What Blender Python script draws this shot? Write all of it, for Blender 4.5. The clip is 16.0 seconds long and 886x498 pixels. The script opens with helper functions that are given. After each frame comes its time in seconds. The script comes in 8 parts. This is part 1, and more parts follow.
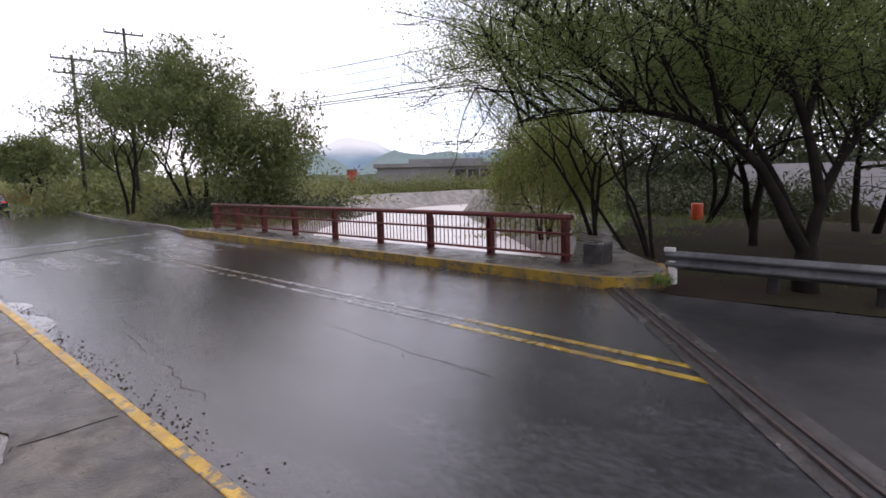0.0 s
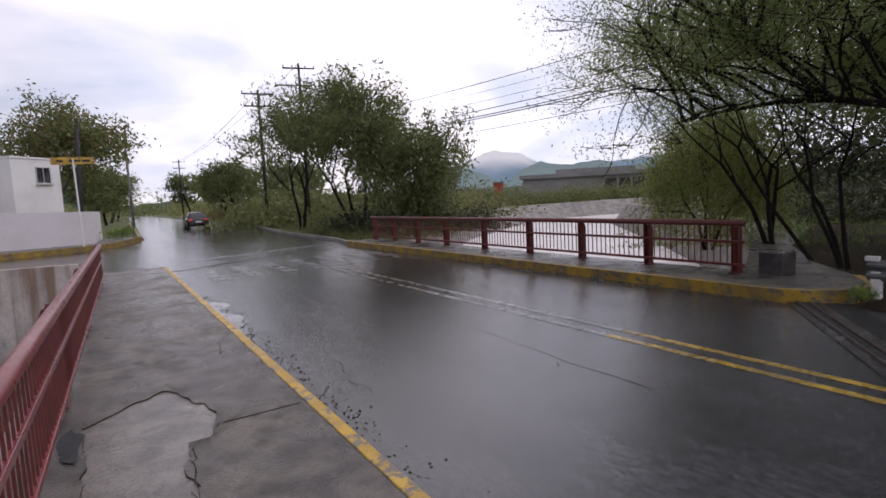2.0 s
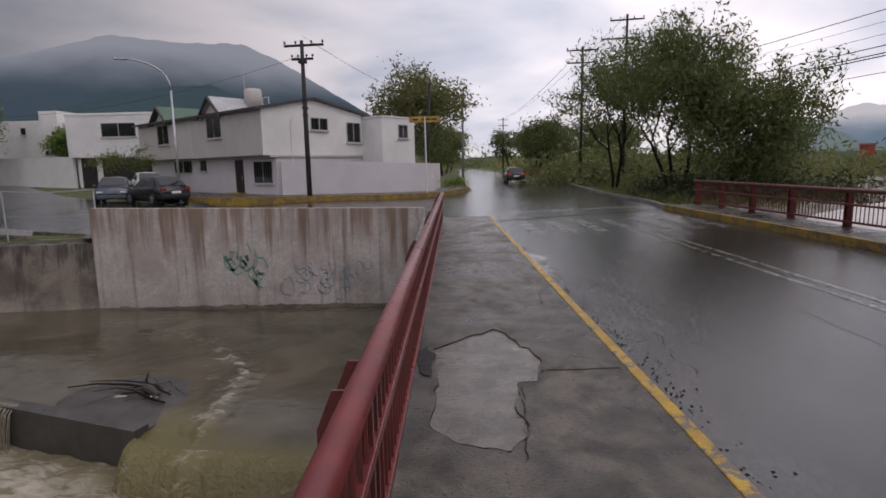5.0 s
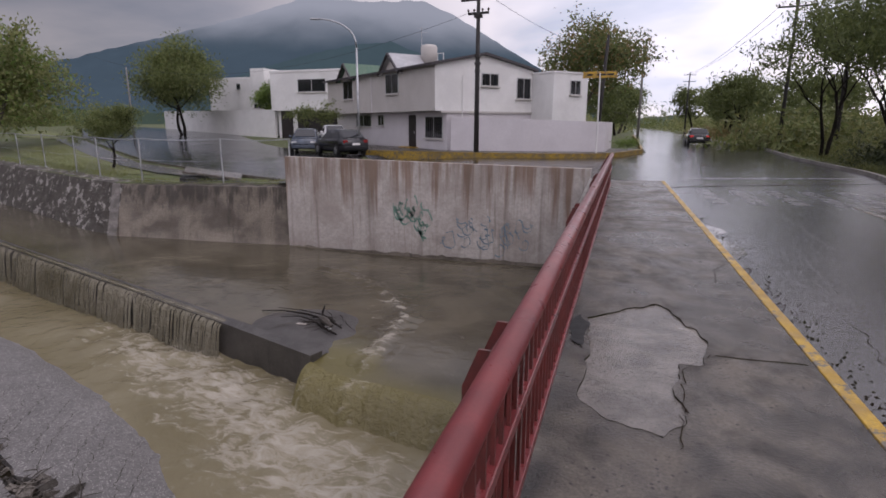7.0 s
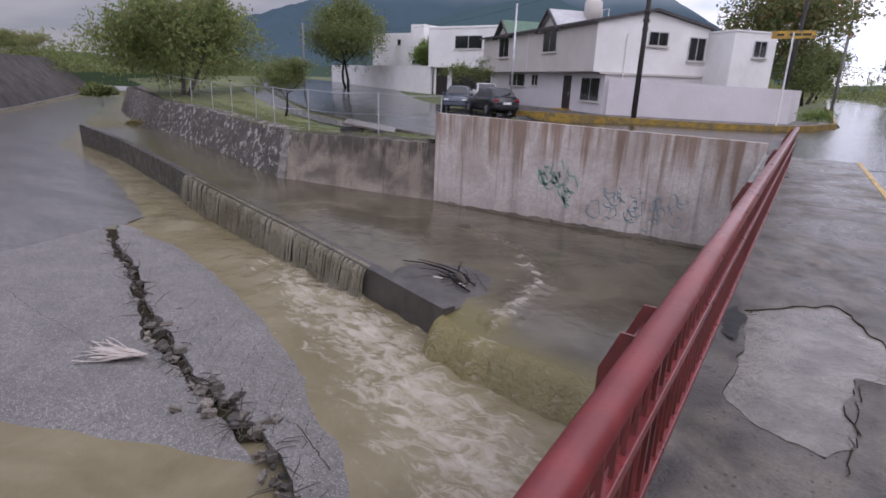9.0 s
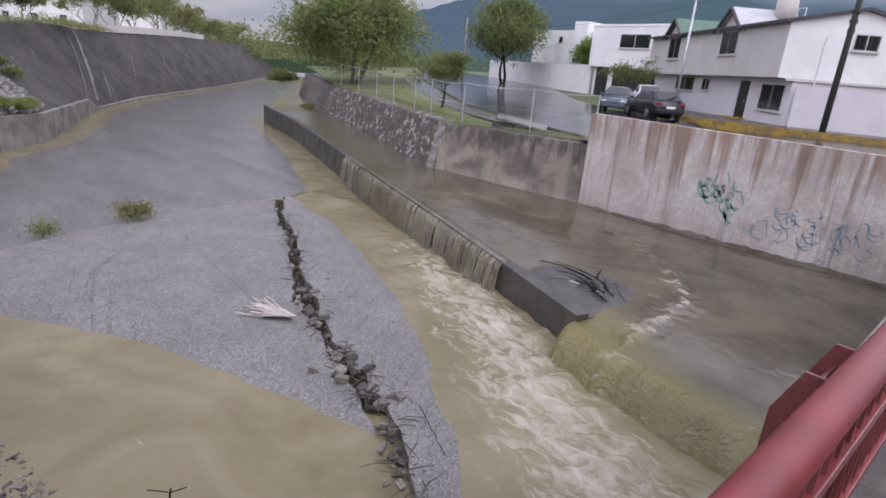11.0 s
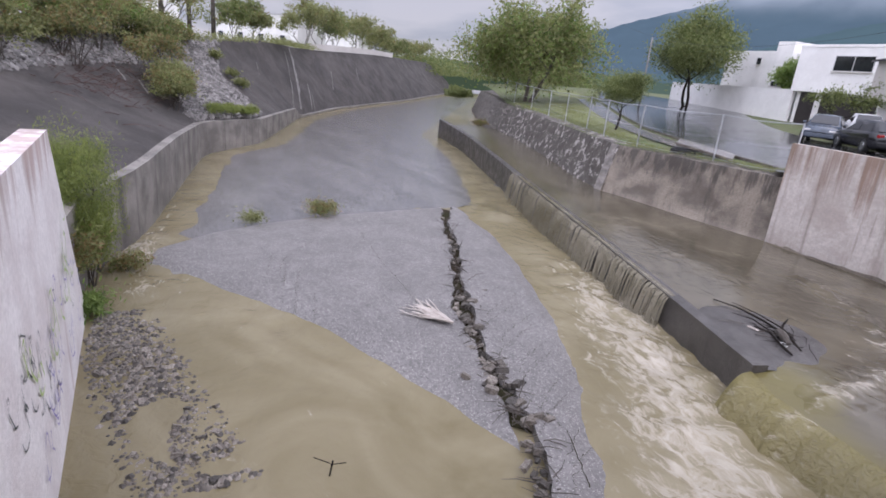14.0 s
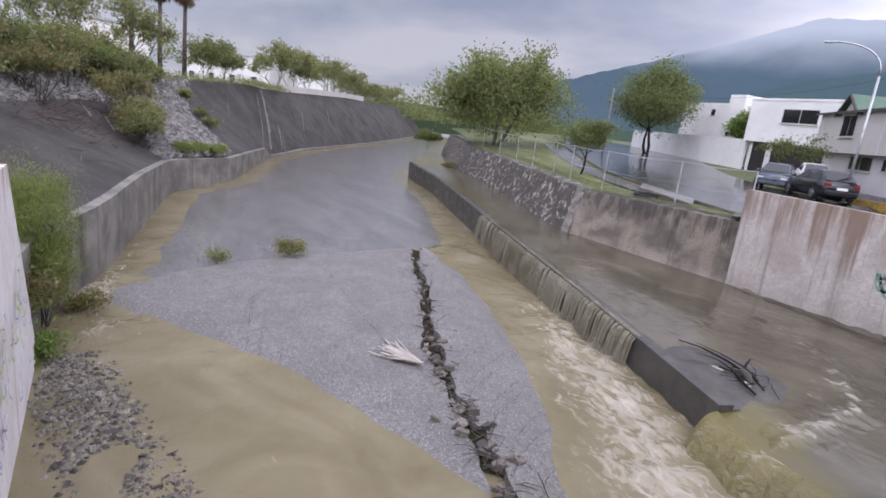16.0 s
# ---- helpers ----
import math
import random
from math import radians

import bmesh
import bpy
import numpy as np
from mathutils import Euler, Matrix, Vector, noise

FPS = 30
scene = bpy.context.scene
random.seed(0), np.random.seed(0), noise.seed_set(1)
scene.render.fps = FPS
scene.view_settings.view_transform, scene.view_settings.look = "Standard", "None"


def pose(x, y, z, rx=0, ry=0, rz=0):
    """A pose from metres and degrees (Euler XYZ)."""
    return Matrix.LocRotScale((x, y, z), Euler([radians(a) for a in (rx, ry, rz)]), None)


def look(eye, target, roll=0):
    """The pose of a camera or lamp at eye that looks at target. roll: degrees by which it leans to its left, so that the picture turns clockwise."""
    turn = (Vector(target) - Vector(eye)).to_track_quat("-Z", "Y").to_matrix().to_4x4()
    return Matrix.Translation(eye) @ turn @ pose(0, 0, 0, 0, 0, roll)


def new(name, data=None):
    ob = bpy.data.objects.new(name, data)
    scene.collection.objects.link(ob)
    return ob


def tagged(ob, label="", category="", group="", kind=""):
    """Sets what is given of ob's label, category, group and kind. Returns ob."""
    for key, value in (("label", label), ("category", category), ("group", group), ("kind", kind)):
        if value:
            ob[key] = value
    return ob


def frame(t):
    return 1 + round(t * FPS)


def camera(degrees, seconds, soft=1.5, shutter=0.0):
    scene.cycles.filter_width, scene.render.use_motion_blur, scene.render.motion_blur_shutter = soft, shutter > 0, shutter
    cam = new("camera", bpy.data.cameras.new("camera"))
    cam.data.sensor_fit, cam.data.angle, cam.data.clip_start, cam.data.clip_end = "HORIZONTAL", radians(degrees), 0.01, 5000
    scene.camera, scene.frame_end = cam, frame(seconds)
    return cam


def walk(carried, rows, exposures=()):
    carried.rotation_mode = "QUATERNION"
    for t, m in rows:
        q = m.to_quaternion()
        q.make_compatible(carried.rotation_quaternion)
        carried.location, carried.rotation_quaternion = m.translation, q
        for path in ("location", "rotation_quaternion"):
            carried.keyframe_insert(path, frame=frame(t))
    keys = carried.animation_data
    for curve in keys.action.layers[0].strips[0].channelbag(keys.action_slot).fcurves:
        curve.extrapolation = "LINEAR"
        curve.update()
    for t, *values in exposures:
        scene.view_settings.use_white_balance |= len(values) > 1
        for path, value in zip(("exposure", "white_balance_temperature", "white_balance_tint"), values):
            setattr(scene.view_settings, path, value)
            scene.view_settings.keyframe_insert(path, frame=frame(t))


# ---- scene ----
cam = camera(78.0, 16.0, soft=1.7)
PATH = [
    (0, 0.261, 0.011, 1.690, 82.65, 1.32, -46.79),
    (0.5, 0.257, 0.030, 1.668, 83.23, 2.24, -44.00),
    (1, 0.238, 0.044, 1.653, 83.95, 3.01, -40.38),
    (1.5, 0.211, 0.048, 1.644, 84.21, 3.50, -35.62),
    (2, 0.183, 0.057, 1.635, 84.46, 2.98, -31.68),
    (2.5, 0.159, 0.061, 1.637, 84.53, 3.12, -27.87),
    (3, 0.115, 0.066, 1.642, 84.50, 1.81, -23.72),
    (3.5, 0.051, 0.054, 1.640, 84.56, 1.27, -17.32),
    (4, 0.002, 0.106, 1.654, 83.85, 1.29, -10.47),
    (4.5, -0.028, 0.161, 1.655, 82.60, 1.14, -5.17),
    (7, -0.025, 0.265, 1.655, 77.09, -0.19, 16.93),
    (7.5, -0.037, 0.270, 1.640, 75.95, -0.72, 19.87),
    (8, -0.044, 0.278, 1.665, 74.87, -0.04, 23.48),
    (8.5, -0.051, 0.294, 1.664, 73.82, -0.85, 28.04),
    (11, -0.150, 0.316, 1.614, 71.65, -4.29, 47.83),
    (11.5, -0.118, 0.304, 1.628, 72.26, -4.23, 52.98),
    (12, -0.076, 0.279, 1.647, 71.71, -4.65, 59.33),
    (12.5, -0.093, 0.211, 1.645, 71.48, -5.24, 64.07),
    (13, -0.135, 0.176, 1.636, 71.62, -5.52, 65.67),
    (13.5, -0.164, 0.138, 1.620, 71.84, -4.51, 65.81),
    (14, -0.170, 0.098, 1.610, 71.97, -5.37, 65.00),
    (14.5, -0.155, 0.079, 1.613, 72.14, -5.48, 64.72),
    (15, -0.161, 0.072, 1.606, 72.59, -5.22, 64.90),
    (15.5, -0.176, 0.063, 1.589, 74.06, -6.43, 63.53),
    (16, -0.168, 0.062, 1.589, 76.59, -6.58, 61.93),
]
EXPOSURES = [(0.0, -0.08, 6350, 25), (1.5, -0.47, 6350, 25), (3.0, -0.70, 6560, 23), (4.5, -0.93, 6600, 22), (7.0, -0.58, 6420, 26), (8.5, -0.28, 6130, 26), (11.0, 0.22, 6050, 25), (14.5, 0.44, 6020, 24), (16.0, 0.35, 6020, 24)]
walk(cam, [(r[0], pose(*r[1:])) for r in PATH], EXPOSURES)
from mathutils import geometry

# ---- world, sun ----
SUN_AZ, SUN_EL = radians(-110), radians(50)   # turn to the left from +y
SUN_WAY = Vector((-math.sin(SUN_AZ) * math.cos(SUN_EL), math.cos(SUN_AZ) * math.cos(SUN_EL), math.sin(SUN_EL)))


def make_world():
    w = bpy.data.worlds.new("overcast_sky")
    scene.world = w
    w.use_nodes = True
    nt = w.node_tree
    nt.nodes.clear()
    N, L = nt.nodes.new, nt.links.new
    out, bg = N("ShaderNodeOutputWorld"), N("ShaderNodeBackground")
    sky = N("ShaderNodeTexSky")
    sky.sky_type, sky.sun_disc, sky.sun_elevation, sky.sun_rotation = "NISHITA", False, SUN_EL, -SUN_AZ
    skys = N("ShaderNodeVectorMath")
    skys.operation = "SCALE"
    skys.inputs["Scale"].default_value = 0.1
    L(sky.outputs[0], skys.inputs[0])
    tc, sep = N("ShaderNodeTexCoord"), N("ShaderNodeSeparateXYZ")
    L(tc.outputs["Generated"], sep.inputs[0])
    # the cloud deck, seen in perspective towards the horizon
    h = N("ShaderNodeMath")
    h.operation = "ADD"
    ab = N("ShaderNodeMath")
    ab.operation = "ABSOLUTE"
    L(sep.outputs[2], ab.inputs[0])
    L(ab.outputs[0], h.inputs[0])
    h.inputs[1].default_value = 0.22
    dv = N("ShaderNodeVectorMath")
    dv.operation = "DIVIDE"
    cmb = N("ShaderNodeCombineXYZ")
    for i in range(3):
        L(h.outputs[0], cmb.inputs[i])
    L(tc.outputs["Generated"], dv.inputs[0])
    L(cmb.outputs[0], dv.inputs[1])
    no = N("ShaderNodeTexNoise")
    no.inputs["Scale"].default_value, no.inputs["Detail"].default_value, no.inputs["Roughness"].default_value = 1.1, 6, 0.5
    no.inputs["Distortion"].default_value = 0.3
    L(dv.outputs[0], no.inputs["Vector"])
    ramp = N("ShaderNodeValToRGB")
    e = ramp.color_ramp.elements
    e[0].position, e[0].color = 0.35, (0.56, 0.63, 0.715, 1)
    e[1].position, e[1].color = 0.60, (1.0, 1.0, 1.0, 1)
    L(no.outputs["Fac"], ramp.inputs[0])
    # brighter towards the veiled sun
    dot = N("ShaderNodeVectorMath")
    dot.operation = "DOT_PRODUCT"
    L(tc.outputs["Generated"], dot.inputs[0])
    dot.inputs[1].default_value = (-math.sin(SUN_AZ), math.cos(SUN_AZ), 0.1)
    mr = N("ShaderNodeMapRange")
    mr.inputs["From Min"].default_value, mr.inputs["From Max"].default_value = -1.0, -0.1
    mr.inputs["To Min"].default_value, mr.inputs["To Max"].default_value = 0.42, 2.1
    mr.interpolation_type = "SMOOTHSTEP"
    L(dot.outputs["Value"], mr.inputs["Value"])
    sc = N("ShaderNodeVectorMath")
    sc.operation = "SCALE"
    L(ramp.outputs[0], sc.inputs[0])
    L(mr.outputs[0], sc.inputs["Scale"])
    mix = N("ShaderNodeMix")
    mix.data_type = "RGBA"
    mix.inputs[0].default_value = 0.9
    L(skys.outputs[0], mix.inputs[6])
    L(sc.outputs[0], mix.inputs[7])
    L(mix.outputs[2], bg.inputs[0])
    bg.inputs[1].default_value = 1.0
    L(bg.outputs[0], out.inputs[0])


make_world()
sun = new("sun", bpy.data.lights.new("sun", "SUN"))
sun.data.energy, sun.data.angle, sun.data.color = 0.6, radians(25), (1.0, 0.97, 0.92)
sun.matrix_world = look(SUN_WAY * 100, (0, 0, 0))


# ---- materials ----
def mat(name, a, b=None, scale=2.0, rough=0.7, rvar=0.1, bump=0.15, bscale=30.0, metal=0.0, fine=0.25, wet=None, streak=None,
        speck=None, spec=0.5, drip=None, patch=None, vary=None, emit=None, stretch=(1, 1, 1)):
    """A surface of two colours at two scales. wet: (share, roughness) of glossy wet areas; streak: (colour, share) of vertical
    stains; speck: (colour, scale, share) of bright grains; drip: (colour, top, length) of stains run down from a height; patch: (colour, scale, share)
    of peeled areas; vary: range of lightness from piece to piece."""
    m = bpy.data.materials.new(name)
    m.use_nodes = True
    nt = m.node_tree
    N, L = nt.nodes.new, nt.links.new
    p = nt.nodes["Principled BSDF"]
    b = b or tuple(v * 0.7 for v in a)
    tc, info = N("ShaderNodeTexCoord"), N("ShaderNodeObjectInfo")
    off = N("ShaderNodeVectorMath")
    off.operation = "MULTIPLY_ADD"
    L(info.outputs["Random"], off.inputs[0])
    off.inputs[1].default_value = (13.0, 7.0, 5.0)
    L(tc.outputs["Object"], off.inputs[2])
    st = N("ShaderNodeVectorMath")
    st.operation = "MULTIPLY"
    L(off.outputs[0], st.inputs[0])
    st.inputs[1].default_value = stretch

    def noise_at(s, detail=5, rgh=0.55, dist=0.0, vec=None):
        n = N("ShaderNodeTexNoise")
        n.inputs["Scale"].default_value, n.inputs["Detail"].default_value, n.inputs["Roughness"].default_value = s, detail, rgh
        n.inputs["Distortion"].default_value = dist
        L((vec or st).outputs[0], n.inputs["Vector"])
        return n.outputs["Fac"]

    def ranged(v, lo, hi, to0=0.0, to1=1.0):
        r = N("ShaderNodeMapRange")
        r.interpolation_type = "SMOOTHSTEP"
        for k, val in (("From Min", lo), ("From Max", hi), ("To Min", to0), ("To Max", to1)):
            r.inputs[k].default_value = val
        L(v, r.inputs["Value"])
        return r.outputs[0]

    def mixed(fac, c0, c1, mode="MIX"):
        x = N("ShaderNodeMix")
        x.data_type, x.blend_type = "RGBA", mode
        for sock, c in ((x.inputs[0], fac), (x.inputs[6], c0), (x.inputs[7], c1)):
            if isinstance(c, (int, float)):
                sock.default_value = c
            elif isinstance(c, tuple):
                sock.default_value = (*c, 1)
            else:
                L(c, sock)
        return x.outputs[2]

    col = mixed(ranged(noise_at(scale, 6, 0.6, 0.3), 0.35, 0.65), a, b)
    g = noise_at(scale * 17, 4, 0.65)
    col = mixed(ranged(g, 0.3, 0.7, 0, fine), col, tuple(v * 0.45 for v in a))
    ro = ranged(noise_at(scale * 2.3, 4), 0.3, 0.7, max(rough - rvar, 0.02), min(rough + rvar, 1))
    if speck:
        vor = N("ShaderNodeTexVoronoi")
        vor.inputs["Scale"].default_value = speck[1]
        L(off.outputs[0], vor.inputs["Vector"])
        sp = ranged(vor.outputs["Distance"], 0.30 + 0.3 * speck[2], 0.12 + 0.3 * speck[2])
        bw = N("ShaderNodeSeparateColor")
        L(vor.outputs["Color"], bw.inputs[0])
        on = N("ShaderNodeMath")
        on.operation = "MULTIPLY"
        L(sp, on.inputs[0])
        L(ranged(bw.outputs[0], 1 - speck[2], 1 - speck[2] + 0.1), on.inputs[1])
        col = mixed(on.outputs[0], col, speck[0])
    if patch:
        pv = N("ShaderNodeVectorMath")
        pv.operation = "MULTIPLY"
        L(off.outputs[0], pv.inputs[0])
        pv.inputs[1].default_value = (1.0, 1.0, 1.5)
        col = mixed(ranged(noise_at(patch[1], 7, 0.68, 0.2, pv), 0.62 - 0.25 * patch[2], 0.67 - 0.25 * patch[2]), col, patch[0])
    if drip:
        dv, sz, ad = N("ShaderNodeVectorMath"), N("ShaderNodeSeparateXYZ"), N("ShaderNodeMath")
        dv.operation, ad.operation = "MULTIPLY", "ADD"
        L(off.outputs[0], dv.inputs[0])
        dv.inputs[1].default_value = (3.2, 3.2, 0.16)
        L(tc.outputs["Object"], sz.inputs[0])
        L(noise_at(1.0, 6, 0.62, 0.1, dv), ad.inputs[0])
        L(ranged(sz.outputs[2], drip[1] - drip[2], drip[1], -0.12, 0.14), ad.inputs[1])
        col = mixed(ranged(ad.outputs[0], 0.52, 0.72, 0, 0.9), col, mixed(noise_at(0.7, 3), drip[0], tuple(v * 0.35 for v in drip[0])))
    if vary:
        ge, av, fr = N("ShaderNodeNewGeometry"), N("ShaderNodeMath"), N("ShaderNodeMath")
        av.operation, fr.operation = "ADD", "FRACT"
        L(info.outputs["Random"], av.inputs[0])
        L(ge.outputs["Random Per Island"], av.inputs[1])
        L(av.outputs[0], fr.inputs[0])
        cv = N("ShaderNodeCombineColor")
        for i in range(3):
            L(ranged(fr.outputs[0], 0, 1, *vary), cv.inputs[i])
        col = mixed(1.0, col, cv.outputs[0], "MULTIPLY")
    if streak:
        sv = N("ShaderNodeVectorMath")
        sv.operation = "MULTIPLY"
        L(off.outputs[0], sv.inputs[0])
        sv.inputs[1].default_value = (2.6, 2.6, 0.10)
        s1 = ranged(noise_at(1.0, 5, 0.6, 0.15, sv), 0.64 - 0.25 * streak[1], 0.80)
        col = mixed(s1, col, streak[0])
        s2v = N("ShaderNodeVectorMath")
        s2v.operation = "MULTIPLY"
        L(off.outputs[0], s2v.inputs[0])
        s2v.inputs[1].default_value = (9.0, 9.0, 0.35)
        s2 = ranged(noise_at(1.0, 6, 0.7, 0.2, s2v), 0.66 - 0.25 * streak[1], 0.85)
        col = mixed(s2, col, streak[0])
    if wet:
        wv = ranged(noise_at(scale * 0.45, 5, 0.6, 0.4), 0.5 - wet[0] * 0.5, 0.75 - wet[0] * 0.5)
        x = N("ShaderNodeMix")
        x.data_type = "FLOAT"
        L(wv, x.inputs[0])
        L(ro, x.inputs[2])
        x.inputs[3].default_value = wet[1]
        ro = x.outputs[0]
        col = mixed(wv, col, mixed(1.0, col, (0.6, 0.6, 0.62), "MULTIPLY"))
    L(col, p.inputs["Base Color"])
    L(ro, p.inputs["Roughness"])
    p.inputs["Metallic"].default_value = metal
    p.inputs["Specular IOR Level"].default_value = spec
    if bump:
        bn = N("ShaderNodeBump")
        bn.inputs["Strength"].default_value, bn.inputs["Distance"].default_value = bump, 0.6 / bscale
        L(noise_at(bscale, 4, 0.6), bn.inputs["Height"])
        L(bn.outputs[0], p.inputs["Normal"])
    if emit:
        p.inputs["Emission Color"].default_value = (*emit, 1)
        p.inputs["Emission Strength"].default_value = 1.0
    return m


def leaf_mat(name, a, b, trans=0.35):
    m = bpy.data.materials.new(name)
    m.use_nodes = True
    nt = m.node_tree
    N, L = nt.nodes.new, nt.links.new
    p, out = nt.nodes["Principled BSDF"], nt.nodes["Material Output"]
    geo, ramp = N("ShaderNodeNewGeometry"), N("ShaderNodeMix")
    ramp.data_type = "RGBA"
    ramp.inputs[6].default_value, ramp.inputs[7].default_value = (*a, 1), (*b, 1)
    L(geo.outputs["Random Per Island"], ramp.inputs[0])
    L(ramp.outputs[2], p.inputs["Base Color"])
    p.inputs["Roughness"].default_value = 0.55
    t = N("ShaderNodeBsdfTranslucent")
    L(ramp.outputs[2], t.inputs[0])
    mx = N("ShaderNodeMixShader")
    mx.inputs[0].default_value = trans
    L(p.outputs[0], mx.inputs[1])
    L(t.outputs[0], mx.inputs[2])
    L(mx.outputs[0], out.inputs[0])
    return m


ASPHALT = mat("wet_asphalt", (0.036, 0.036, 0.040), (0.078, 0.077, 0.081), 0.8, 0.30, 0.12, 0.40, 110, wet=(0.60, 0.12), spec=0.65, fine=0.55, stretch=(1.5, 0.6, 1), patch=((0.034, 0.034, 0.036), 1.0, 0.16))
ASPHALT_DARK = mat("dark_wet_asphalt", (0.028, 0.027, 0.028), (0.045, 0.043, 0.043), 0.9, 0.6, 0.1, 0.6, 110, wet=(0.25, 0.32), fine=0.5, spec=0.25)
PAVE = mat("damp_concrete", (0.185, 0.160, 0.130), (0.032, 0.028, 0.024), 2.6, 0.58, 0.1, 0.7, 45, wet=(0.32, 0.27), spec=0.4, fine=0.75, stretch=(1.25, 1.0, 1), speck=((0.035, 0.03, 0.026), 30.0, 0.22))
JOINT_CON = mat("dark_joint_concrete", (0.105, 0.098, 0.09), (0.045, 0.042, 0.04), 2.5, 0.4, 0.12, 0.7, 40, wet=(0.5, 0.15), fine=0.6)
PAVE_PALE = mat("spalled_concrete", (0.29, 0.255, 0.212), (0.12, 0.10, 0.08), 3.0, 0.38, 0.15, 0.5, 34, wet=(0.55, 0.05), fine=0.6)
WALL_CON = mat("stained_wall_concrete", (0.52, 0.478, 0.44), (0.37, 0.32, 0.285), 0.7, 0.8, 0.08, 0.45, 22, streak=((0.15, 0.12, 0.095), 0.50), drip=((0.29, 0.19, 0.135), 0.5, 3.4), fine=0.4)
WALL_GREY = mat("weathered_bank_concrete", (0.23, 0.195, 0.155), (0.085, 0.07, 0.055), 0.9, 0.75, 0.1, 0.6, 18, streak=((0.05, 0.042, 0.034), 0.40), drip=((0.06, 0.05, 0.04), -0.7, 1.6), fine=0.5)
BANK_DARK = mat("wet_dark_bank_concrete", (0.050, 0.045, 0.042), (0.085, 0.076, 0.070), 0.35, 0.75, 0.1, 0.5, 14, spec=0.2, fine=0.4, streak=((0.11, 0.10, 0.092), 0.18))
TOE_OLD = mat("old_toe_wall_concrete", (0.24, 0.22, 0.195), (0.12, 0.108, 0.095), 0.8, 0.7, 0.1, 0.45, 20, streak=((0.05, 0.045, 0.04), 0.45))
TOE = mat("toe_wall_concrete", (0.26, 0.24, 0.215), (0.17, 0.155, 0.14), 0.7, 0.7, 0.1, 0.4, 20, streak=((0.075, 0.068, 0.06), 0.45))
APRON = mat("exposed_aggregate_concrete", (0.215, 0.202, 0.192), (0.165, 0.155, 0.147), 0.9, 0.6, 0.06, 1.0, 45, speck=((0.37, 0.352, 0.33), 36.0, 0.45), fine=0.8, spec=0.4)
BED = mat("wet_channel_bed", (0.215, 0.205, 0.195), (0.30, 0.285, 0.265), 0.35, 0.24, 0.1, 0.3, 14, wet=(0.6, 0.10), stretch=(0.4, 1.5, 1), fine=0.35)
WEIR_M = mat("dark_weir_concrete", (0.052, 0.047, 0.042), (0.090, 0.082, 0.074), 1.2, 0.4, 0.12, 0.5, 25, fine=0.5, streak=((0.028, 0.025, 0.022), 0.4))
YELLOW = mat("worn_yellow_paint", (0.60, 0.36, 0.02), (0.36, 0.21, 0.025), 3.5, 0.45, 0.1, 0.3, 60, fine=0.7, patch=((0.13, 0.11, 0.085), 7.0, 0.30))
LINE_FAINT = mat("faint_worn_line", (0.15, 0.12, 0.06), (0.055, 0.052, 0.05), 2.5, 0.3, 0.1, 0.3, 120, fine=0.8)
LINE_FADED = mat("nearly_worn_off_line", (0.11, 0.11, 0.11), (0.05, 0.05, 0.05), 1.6, 0.3, 0.1, 0.3, 120, fine=0.8)
YELLOW_LINE = mat("worn_yellow_line", (0.46, 0.30, 0.03), (0.17, 0.12, 0.04), 3.0, 0.3, 0.1, 0.3, 120, fine=0.7)
WHITE_LINE = mat("worn_white_and_sheen_line", (0.26, 0.26, 0.25), (0.07, 0.07, 0.07), 2.2, 0.32, 0.1, 0.3, 120, fine=0.7)
RED = mat("red_rail_paint", (0.205, 0.036, 0.036), (0.155, 0.028, 0.029), 5.0, 0.32, 0.06, 0.08, 90, fine=0.2)
YELLOW_OLD = mat("dull_worn_yellow_paint", (0.40, 0.25, 0.02), (0.17, 0.12, 0.05), 2.6, 0.5, 0.1, 0.35, 60, fine=0.7, patch=((0.10, 0.085, 0.065), 6.0, 0.36))
RUST = mat("dark_rusty_steel", (0.055, 0.038, 0.033), (0.03, 0.022, 0.02), 6, 0.5, 0.1, 0.2, 60)
RED_DARK = mat("rusty_red_rail_paint", (0.16, 0.028, 0.024), (0.09, 0.022, 0.018), 5.0, 0.45, 0.1, 0.2, 60, fine=0.4)
GRASS_M = mat("grass_soil", (0.085, 0.12, 0.03), (0.10, 0.095, 0.045), 0.8, 0.9, 0.05, 0.8, 25, fine=0.5)
LAWN_M = mat("lawn", (0.15, 0.175, 0.060), (0.12, 0.125, 0.05), 0.8, 0.9, 0.05, 0.8, 40, fine=0.4)
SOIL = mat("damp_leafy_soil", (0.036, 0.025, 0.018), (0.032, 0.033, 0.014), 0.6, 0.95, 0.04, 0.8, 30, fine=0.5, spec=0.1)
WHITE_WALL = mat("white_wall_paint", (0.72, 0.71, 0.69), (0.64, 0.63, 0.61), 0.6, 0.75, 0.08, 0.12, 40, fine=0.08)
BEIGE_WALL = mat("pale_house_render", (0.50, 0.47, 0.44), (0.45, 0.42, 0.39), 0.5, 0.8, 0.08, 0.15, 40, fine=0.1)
LILAC_WALL = mat("pale_lilac_wall_paint", (0.60, 0.57, 0.58), (0.55, 0.52, 0.53), 0.5, 0.8, 0.08, 0.12, 40, fine=0.1)
ROOF_DARK = mat("dark_roof_edge", (0.045, 0.04, 0.045), (0.07, 0.06, 0.06), 2, 0.7, 0.1, 0.3, 20)
ROOF_GREEN = mat("green_roof_tile", (0.06, 0.13, 0.085), (0.09, 0.15, 0.10), 3, 0.6, 0.1, 0.4, 20)
